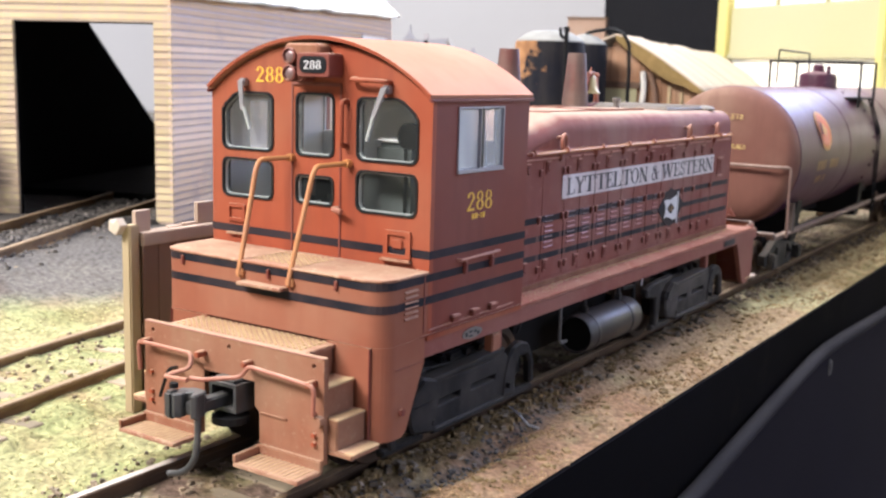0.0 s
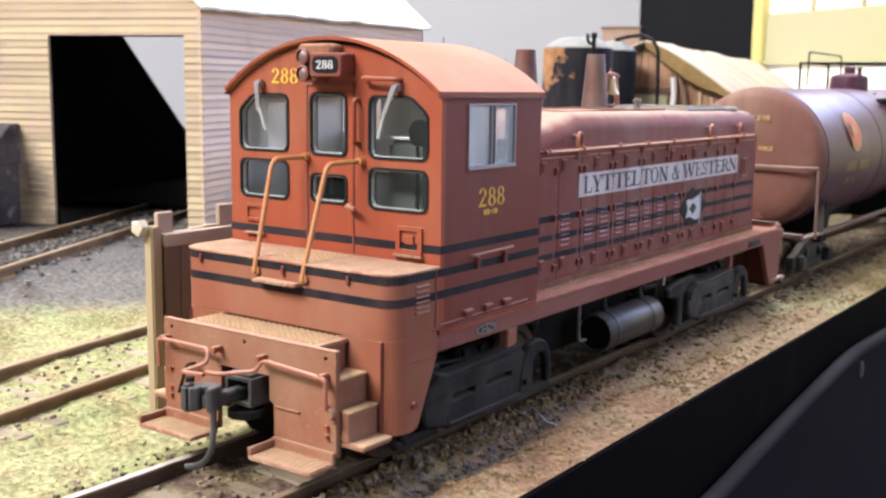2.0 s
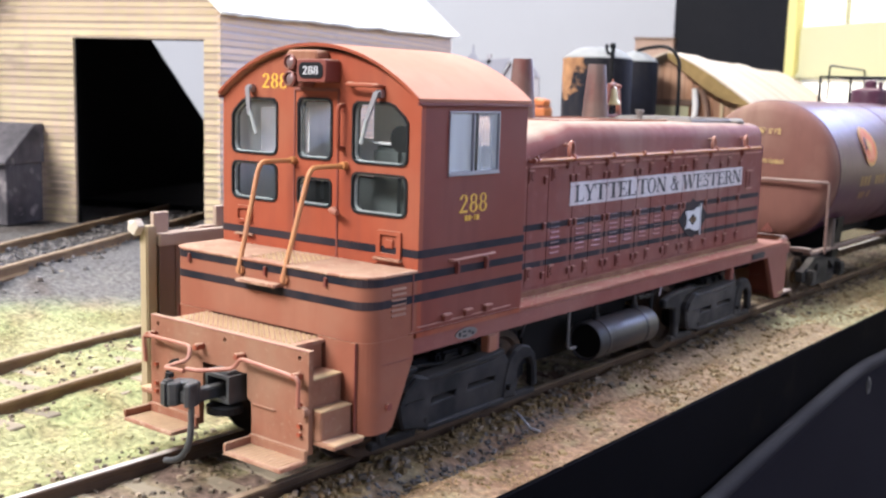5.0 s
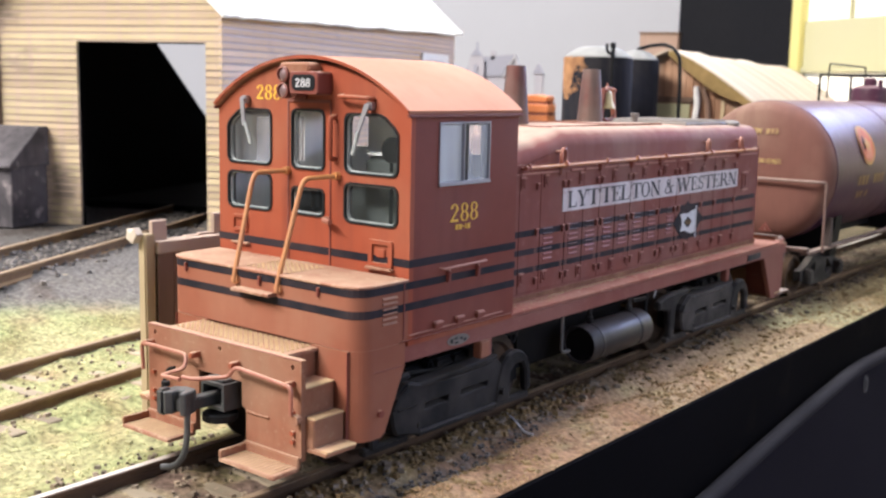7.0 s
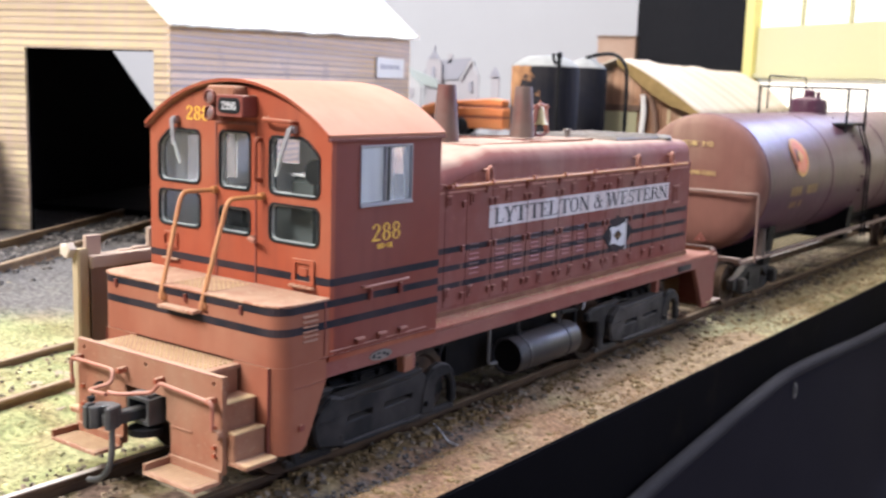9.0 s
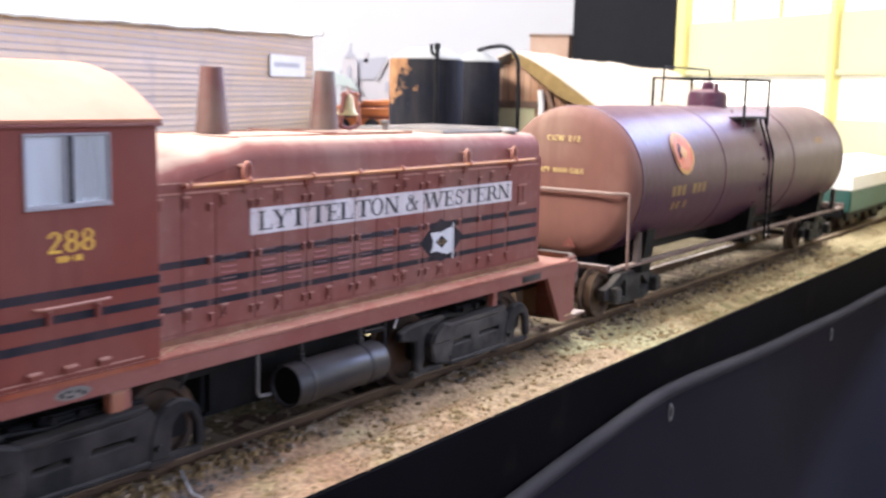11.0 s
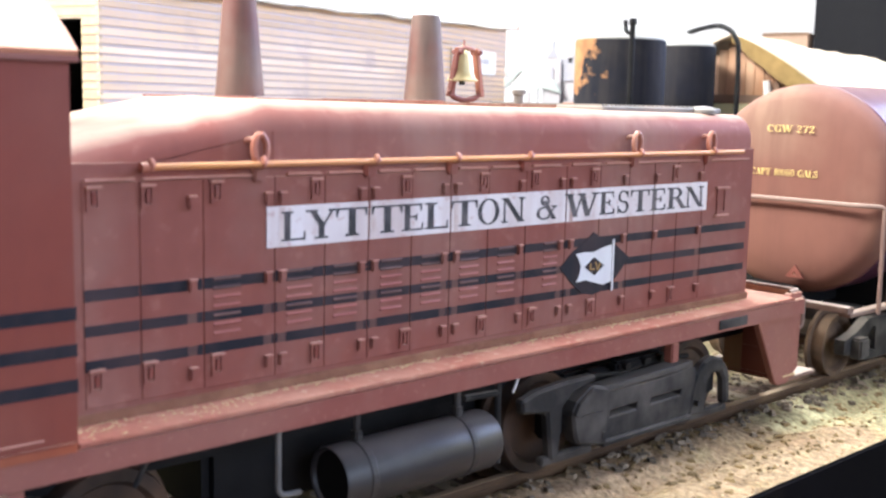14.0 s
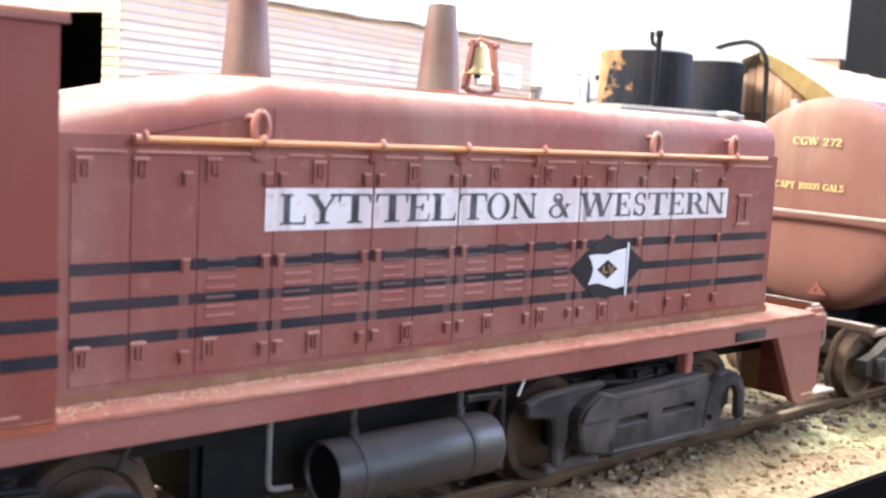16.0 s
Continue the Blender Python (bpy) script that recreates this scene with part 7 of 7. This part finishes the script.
# ---------------------------------------------------------------- covered wagon at the far end
def build_wagon():
    w = thing("covered_wagon", -4, 352, -1.4, 0, "dark green model wagon with a white canvas cover", "model wagon")
    part("body", box(-15, 15, 0, 70, 7, 15, 0.4), green_paint, w)
    part("cover", prism([(-15.5, 15), (15.5, 15), (15.2, 20), (11, 23.4), (0, 25), (-11, 23.4), (-15.2, 20)], "y", -0.6, 70.6), sheet_white, w, "white canvas cover", True)
    part("underframe", box(-14, 14, -1, 71, 5.4, 7, 0.2), black, w, "black underframe")
    for y in (10, 24, 46, 60):
        for sx in (-1, 1):
            part("wheel", lathe([(0, 0.4), (4.6, 0.4), (4.8, -1.3), (5.5, -1.5), (5.5, -2.0), (0, -2.0)], (sx * 9.6, y, 4.8), "x", 24), rusty, w, "rust brown wheel")
            part("axle_guard", box(*sorted((sx * 11.0, sx * 12.2)), y - 3, y + 3, 3, 6.5, 0.3), black, w)
    part("buffer_beam", box(-13, 13, -2.0, -1, 5, 8.4, 0.2), black, w)


build_wagon()


# ---------------------------------------------------------------- plank fence behind the engine
def build_fence():
    f = thing("plank_fence", -29.5, 12, -3, label="short plank fence of bare and brown weathered wood", category="fence")
    part("post", box(-1.2, 0.5, -1.3, 0.5, 0, 26.2, 0.2), wood_pale, f, "pale bare wood post")
    part("post_cap", prism([(-2.4, 25.4), (-0.8, 24.8), (0.2, 26.2), (-0.7, 27.3), (-1.3, 26.5), (-2.2, 27.0)], "y", -2.5, -1.25, (), 0.15), splinter, f, "pale splintered post top")
    part("rail", box(-0.6, 0.9, 0.7, 55, 23.2, 25.0, 0.15), wood_mauve, f, "weathered top rail")
    part("rail", box(-0.6, 0.5, 0.7, 55, 11.0, 12.4, 0.15), wood_mauve, f)
    rnd = random.Random(3)
    y = 0.8
    while y < 54:
        w = rnd.uniform(2.6, 3.4)
        tall = rnd.random() < 0.55
        part("board", box(-1.5, -0.7, y, y + w - 0.15, 0.2, (28.0 if tall else 25.4) + rnd.uniform(-0.4, 0.4), 0.1, 1), wood_mauve, f)
        part("board", box(0.3, 0.62, y, y + w - 0.1, 0.2, 23.2, 0.06, 1), wood_brown, f, "brown stained board")
        y += w
    part("post", box(-1.3, 1.0, 55, 57.2, 0, 26, 0.2), wood_pale, f)


build_fence()


# ---------------------------------------------------------------- engine shed with clapboard walls
def build_shed():
    s = thing("engine_shed", -119.8, 100.6, 4.5, 21.5, "cream clapboard model engine shed with a white roof and open doorway", "shed")
    H, L, W = 57.0, 209, 72          # eaves height, length, width; local x runs to the corner, y along the side
    xo0, xo1, zo = -43.4, -4.7, 49.6   # doorway
    rnd = random.Random(11)
    ridge = H + 34

    def roof_at(x):
        return H + (ridge - H) * (1 - abs(x + W / 2) / (W / 2))

    core = [(-W, 0), (xo0, 0), (xo0, zo), (xo1, zo), (xo1, 0), (-0.9, 0), (-0.9, H), (-W / 2, ridge), (-W, H)]
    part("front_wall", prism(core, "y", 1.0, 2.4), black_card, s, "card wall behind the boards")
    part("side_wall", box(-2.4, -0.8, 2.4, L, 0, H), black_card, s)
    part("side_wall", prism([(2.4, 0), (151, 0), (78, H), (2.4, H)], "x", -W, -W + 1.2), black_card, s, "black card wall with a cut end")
    # lining and deep floor: the dark inside the shed is put into their black
    part("lining", box(-3.2, -2.5, 2.6, L - 4, 0, 56), black_card, s, "unseen black lining, the dark interior put into its colour")
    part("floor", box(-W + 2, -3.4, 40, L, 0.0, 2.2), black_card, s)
    step = 1.85
    k = 0
    while k * step < ridge:
        z0 = k * step
        zm = z0 + step / 2
        half = W / 2 if zm < H else W / 2 * max(0, (ridge - zm)) / (ridge - H)
        xl, xr = -W / 2 - half, -W / 2 + half
        xr = min(xr, 0.0)
        spans = [(xl, xo0), (xo1, xr)] if zm < zo else [(xl, xr)]
        for a, b in spans:
            if b - a < 1.5:
                continue
            j = rnd.uniform(-0.1, 0.1)
            part("board", prism([(0.98, z0 + step), (0.13, z0 + step), (rnd.uniform(-0.06, 0.06), z0 + 0.62 + j), (0.2, z0 + 0.5 + j), (0.98, z0 + 0.5 + j)], "x", a, b), siding, s)
            part("board_joint", box(a, b, 0.14, 0.98, z0, z0 + 0.5 + j), joint_mauve, s, "mauve brown joint")
        if z0 + step <= H + 2.5 or z0 < H + 6:
            y0 = 0.05 if z0 + step <= H + 2.5 else L * (z0 + step - H - 1.5) / 5.9
            j = rnd.uniform(-0.1, 0.1)
            part("board", prism([(-0.8, z0 + step), (-0.08, z0 + step), (0.12 + rnd.uniform(-0.05, 0.05), z0 + 0.62 + j), (-0.05, z0 + 0.5 + j), (-0.8, z0 + 0.5 + j)], "y", y0, L), siding_side, s, "pinkish clapboard")
            part("board_joint", box(-0.8, -0.08, y0, L, z0, z0 + 0.5 + j), joint_lilac, s, "lilac grey joint")
        k += 1
    part("eave_board", prism([(0, H - 0.6), (L, H + 5.2), (L, H + 6.2), (0, H + 0.4)], "x", -0.6, 0.5), card_dark, s, "brown card eave edge")
    for sx in (-1, 1):
        ex = (W / 2 + 3) * sx
        ez = H - 34 * 3 / (W / 2)
        rp = [(-W / 2, ridge + 0.2), (-W / 2 + ex, ez + 0.2), (-W / 2 + ex, ez + 1.4), (-W / 2, ridge + 1.6)]
        b = bmesh.new()
        n = 60
        rows = []
        for j in range(n + 1):
            y = -4 + (L + 7) * j / n
            sag = 0.7 * noise.noise((y * 0.05, sx * 3.0, 1)) + 0.35 * noise.noise((y * 0.2, sx * 3.0, 5))
            row = []
            for i, t in enumerate((0, 0.25, 0.5, 0.75, 1.0)):
                x = -W / 2 + ex * t + (0.8 * noise.noise((y * 0.12, 8, 1)) * sx if i == 4 else 0)
                row.append(b.verts.new((x, y, ridge + (ez - ridge) * t + 2.6 + sag * t + 5.9 * y / L)))
            rows.append(row)
        for a, c in zip(rows, rows[1:]):
            for i in range(4):
                b.faces.new((a[i], a[i + 1], c[i + 1], c[i]))
        ro = part("roof", b, white_roof, s, "white card roof with an uneven edge")
        md = ro.modifiers.new("thickness", "SOLIDIFY")
        md.thickness = 0.0009
        bpy.context.view_layer.update()
    sg = part("sign", box(0.3, 0.9, 162, 198, 45.0, 53.2, 0.1), sheet_white, s, "pale sign board")
    for k in range(9):
        part("sign_marks", box(0.9, 0.95, 166 + k * 2.9, 168 + k * 2.9, 48.6, 50.4), house_wall, sg, "grey writing too blurred to read")
    return s


build_shed()

# grey lean-to and low wall beside the shed
lt = thing("lean_to", -178, 72, 5, 21.5, "small grey paper lean-to with a sloped roof", "lean-to")
part("body", prism([(-30, 0), (10.6, 0), (10.6, 18), (-30, 18)], "y", -9, 6, (), 0.3), greystone, lt)
part("roof", prism([(-10.5, 16.0), (-10.5, 16.8), (2, 26.5), (7, 26.5), (7, 16.0)], "x", -30.5, 11.4, (), 0.2), greystone, lt, "dark grey sloped roof")
part("backing", box(-34, -3.4, 4, 9, 0, 66, 0.4), card_dark, lt, "dark brown upright board")


# ---------------------------------------------------------------- black oil tanks, pipe and pole
def build_oil_tank(x, y, r, top, rust, label):
    t = thing("oil_tank", x, y, -2.5, label=label, category="storage tank", group="black storage tanks")
    h = top + 2.5
    part("shell", lathe([(r, 0), (r, h - 3.5), (r - 0.15, h - 3.2), (r - 0.6, h - 3.05), (0, h - 3.0)], (0, 0, 0), "z", 48), rust, t, smooth=True)
    part("lid", lathe([(r - 0.35, h - 3.15), (r - 0.4, h - 2.85), (r - 1.6, h - 1.9), (r - 3.4, h - 0.7), (r - 5.2, h + 0.0), (0, h + 0.4)], (0, 0, 0), "z", 48), lid_grey, t, "pale dusty tank lid", True)
    return t


build_oil_tank(-70.0, 204, 10.4, 57.4, rust_tank, "black tarred storage tank with rust patches")
build_oil_tank(-74.6, 236.8, 7.3, 57.8, rust_black, "black tarred storage tank")
pl = thing("vent_pole", -60.5, 196, -2.5, label="black vent pole between the storage tanks", category="pole")
part("shaft", rod((0, 0, 0), (0, 0, 60), 0.6, seg=12), black, pl)
part("cap", lathe([(0.75, 59.4), (0.9, 59.8), (0.75, 60.8), (0, 61.0)], (0, 0, 0), "z", 12), black, pl)
part("elbow", wire([(0, 0, 57.6), (-1.6, 0, 58.0), (-2.0, 0, 59.2), (-2.0, 0, 60.6)], 0.5, 8, 0.6), black, pl, smooth=True)
pp = thing("filler_pipe", -57.0, 233, -2.5, label="black bent filler standpipe beside the tanks", category="pipe")
part("pipe", wire([(-17, 3, 60.6), (-13.0, 3, 61.6), (-6.5, 1, 62.0), (-2.5, 0, 60.6), (-0.4, 0, 57.6), (0, 0, 50), (0, 0, 0)], 0.6, 10, 3.0), black, pp, smooth=True)


# ---------------------------------------------------------------- long store with a cream roof behind the tank car
def build_store():
    s = thing("store_shed", -69, 250, -2.5, 12.5, "brown plank store with a sagging cream sheet roof", "shed")
    L = 258
    ridge_z, eave_z = 61.0, 42.0
    for k in range(17):
        x = -14 + k * 2.45
        top_z = min(59.6 - 19.0 * (max(0.0, x + 2.4) / 31.0) ** 1.25, 59.6 + min(0.0, x) * 0.62)
        part("plank", box(x, x + 2.35, 0, 0.9 + 0.25 * (k % 3), 0, top_z, 0.1, 1), wall_wood, s)
    part("side_wall", box(26, 27.5, 1, L - 4, 0, 40), wall_wood, s)
    part("post", wire([(9.6, -1.6, 0), (9.4, -1.6, 38), (9.9, -1.6, 43), (9.3, -1.6, 49)], 1.0, 8, 2.0), sheet_white, s, "flaking white post", True)
    part("post", wire([(14.6, -1.4, 0), (14.2, -1.4, 36), (13.2, -1.4, 44), (11.4, -1.4, 48.6)], 0.9, 8, 3.0), wood_brown, s, "bent brown post", True)
    part("beam", box(-8, 8.4, -1.2, -0.05, 43.4, 45.4, 0.15), wood_brown, s, "dark brown beam")
    part("window_board", box(-8, 7.4, -0.8, -0.05, 24, 43.2, 0.15), pale_panel, s, "cream boarded opening")
    for x in (17.6, 21.6, 25.0):
        part("batten", box(x, x + 1.0, -0.7, -0.05, 0, 45.0 - (x - 17) * 0.55, 0.1), wood_pale, s, "pale bare batten")
    for sx, wd in ((1, 31.0), (-1, 24.0)):
        b = bmesh.new()
        rows = []
        for j in range(41):
            y = -3 + L * j / 40
            row = []
            for i in range(9):
                t = i / 8
                z = ridge_z + (eave_z - ridge_z) * (t ** 1.25) * (1.0 if sx > 0 else 0.8) + 0.7 * noise.noise((y * 0.06, t * 2, sx)) + 0.4 * math.sin(y * 0.06 + t * 2)
                row.append(b.verts.new((sx * wd * t, y + 0.8 * noise.noise((t * 4, j, 2)), z)))
            rows.append(row)
        for a, c in zip(rows, rows[1:]):
            for i in range(8):
                b.faces.new((a[i], a[i + 1], c[i + 1], c[i]))
        ro = part("roof", b, cream_roof, s, "sagging cream sheet roof", True)
        md = ro.modifiers.new("thickness", "SOLIDIFY")
        md.thickness = 0.0007
    drop = [(31 * k / 12, ridge_z + (eave_z - ridge_z) * (k / 12) ** 1.25 - 0.3) for k in range(13)]
    fringe = [(x, z - 1.0 - 4.4 * math.sin(math.pi * min(1.0, x / 31 + 0.06)) - 1.0 * noise.noise((x * 0.5, 2.0, 8.0))) for x, z in drop[::-1]]
    part("verge", prism((drop + fringe)[::-1], "y", -3.2, -1.8), moss_verge, s, "olive brown mossy verge under the roof edge")


build_store()


# ---------------------------------------------------------------- orange model lorry and distant houses
def build_machine():
    bank = thing("loading_bank", -197, 338, -3, 10, "low grey stone loading bank", "loading bank")
    part("bank", box(-30, 30, -9, 9, 0, 27.2, 0.6), grey_bank, bank)
    m = thing("model_loader", -197, 338, 24.2, 10, "orange model lorry with a sloped bonnet and black wheels", "model vehicle")
    part("body", prism([(-23, 3.4), (23, 3.0), (23, 8.2), (-23.6, 8.2)], "y", -5, 5, (), 0.5), orange, m)
    part("bonnet", prism([(-23.4, 8.9), (-8, 8.9), (-8, 14.6), (-15, 14.4), (-20.5, 12.4)], "y", -4.8, 4.8, (), 0.6), orange, m)
    part("deck", prism([(-7.6, 8.9), (23, 8.9), (23, 13.0), (14, 13.4), (-7.6, 12.8)], "y", -4.8, 4.8, (), 0.6), orange, m)
    part("engine_cover", prism([(-6, 13.4), (22, 13.8), (22.4, 16.6), (16, 17.4), (2, 16.2), (-5.2, 16.0)], "y", -4.2, 4.2, (), 0.5), orange, m)
    part("stripe", box(-23.2, 22.8, -4.9, 4.9, 8.1, 9.0, 0.1), red_dark, m)
    part("stripe", box(-7.4, 22.4, -4.4, 4.4, 12.6, 13.9, 0.1), red_dark, m)
    for x in (-14.5, 1.0):
        part("wheel", lathe([(0, -6.0), (1.6, -6.0), (1.8, -5.6), (3.4, -5.7), (4.0, -5.3), (4.0, -3.4), (0, -3.4)], (x, 0, 4.0), "y", 24), gasket, m, "black rubber tyre", True)
        part("wheel", lathe([(0, 3.4), (4.0, 3.4), (4.0, 5.6), (0, 5.8)], (x, 0, 4.0), "y", 24), gasket, m, "black rubber tyre", True)

build_machine()


# hazy town: printed card cut-outs standing behind the yard
def card(name, x, label, category):
    return thing(name, x, 373, -3, 0, label, category, "hazy card town behind the yard")


def flat(name, pts, material, parent, x, lift=0.0, label=""):
    """One printed layer of a cut-out: outline in world x and z, each layer a little proud of the one behind."""
    return part(name, prism([(p - x, q + 3) for p, q in pts], "y", -0.4 - lift, 0.4 - lift), material, parent, label)


def build_town():
    x = -229.2
    h = card("model_house", x, "hazy grey card house with a long slate roof", "model house")
    flat("wall", [(-247.8, 0.0), (-213.1, 0.0), (-213.1, 52.1), (-216.8, 60.4), (-224.0, 50.6), (-247.8, 51.1)], house_wall, h, x)
    flat("roof", [(-249.9, 50.0), (-225.6, 50.0), (-217.3, 61.2), (-241.6, 59.6), (-245.7, 57.3)], house_roof, h, x, 0.8, "hazy slate roof")
    flat("gable", [(-224.5, 49.5), (-223.6, 49.5), (-216.8, 59.6), (-213.6, 52.3), (-212.9, 52.7), (-216.6, 61.3)], house_trim, h, x, 1.4, "pale barge board")
    flat("window", [(-218.8, 43.8), (-216.4, 43.8), (-216.4, 49.0), (-218.8, 49.0)], house_roof, h, x, 0.8)
    flat("chimney", [(-232.3, 58.3), (-229.8, 58.3), (-229.8, 63.1), (-232.3, 63.1)], house_wall, h, x, 0.8)
    x = -240.6
    t = card("church_tower", x, "hazy grey card church tower with a pointed spire", "model tower")
    flat("wall", [(-245.3, 0.0), (-235.4, 0.0), (-235.4, 58.3), (-237.5, 61.0), (-243.0, 61.0), (-245.3, 58.3)], house_wall, t, x, 2.4)
    flat("spire", [(-244.1, 60.4), (-236.4, 60.4), (-239.1, 63.4), (-239.9, 65.6), (-241.0, 63.4)], house_roof, t, x, 2.8, "slate spire")
    flat("finial", [(-240.4, 65.0), (-239.5, 65.0), (-239.7, 67.6), (-240.1, 67.6)], house_roof, t, x, 2.6)
    flat("window", [(-241.6, 50.0), (-239.1, 50.0), (-239.1, 55.2), (-240.4, 56.7), (-241.6, 55.2)], house_roof, t, x, 3.0)
    x = -259.2
    g = card("model_house", x, "pale card house with a green roof", "model house")
    flat("wall", [(-267.5, 0.0), (-247.3, 0.0), (-247.3, 48.0), (-257.1, 54.8), (-267.5, 48.0)], house_trim, g, x, 4.4)
    flat("roof", [(-269.5, 46.9), (-257.3, 56.2), (-245.3, 46.5), (-246.4, 45.9), (-257.1, 54.4), (-268.3, 46.3)], house_green, g, x, 5.0, "green verge")
    flat("roof", [(-256.5, 55.8), (-245.5, 46.9), (-233.3, 44.4), (-237.5, 50.0)], house_green, g, x, 4.0, "pale green roof")
    for wx in (-262.9, -254.4):
        flat("window", [(wx, 40), (wx + 2.6, 40), (wx + 2.6, 45), (wx, 45)], house_wall, g, x, 5.0)
    x = -278.8
    f = card("model_house", x, "pale card house with a low green roof beside the shed", "model house")
    flat("wall", [(-303.7, 0.0), (-270.6, 0.0), (-270.6, 54.2), (-303.7, 54.2)], house_trim, f, x)
    flat("roof", [(-305.7, 53.1), (-268.5, 53.1), (-274.7, 61.0), (-301.6, 61.4)], house_green, f, x, 0.8, "pale green roof")
    x = -202.8
    r = card("model_turret", x, "small hazy grey card turret", "model tower")
    flat("wall", [(-205.4, 0.0), (-200.2, 0.0), (-200.2, 52.1), (-205.4, 52.1)], house_wall, r, x)
    flat("roof", [(-206.2, 51.7), (-199.4, 51.7), (-202.7, 56.9)], house_roof, r, x, 0.8)


build_town()
ch = thing("brick_block", -225, 545, -3, 20, "brown brick block standing behind the store", "model building")
part("block", box(-12, 12, -8, 8, 0, 82.5, 0.3), brick_brown, ch)
part("coping", box(-12.6, 12.6, -8.6, 8.6, 82.5, 84, 0.2), card_dark, ch)
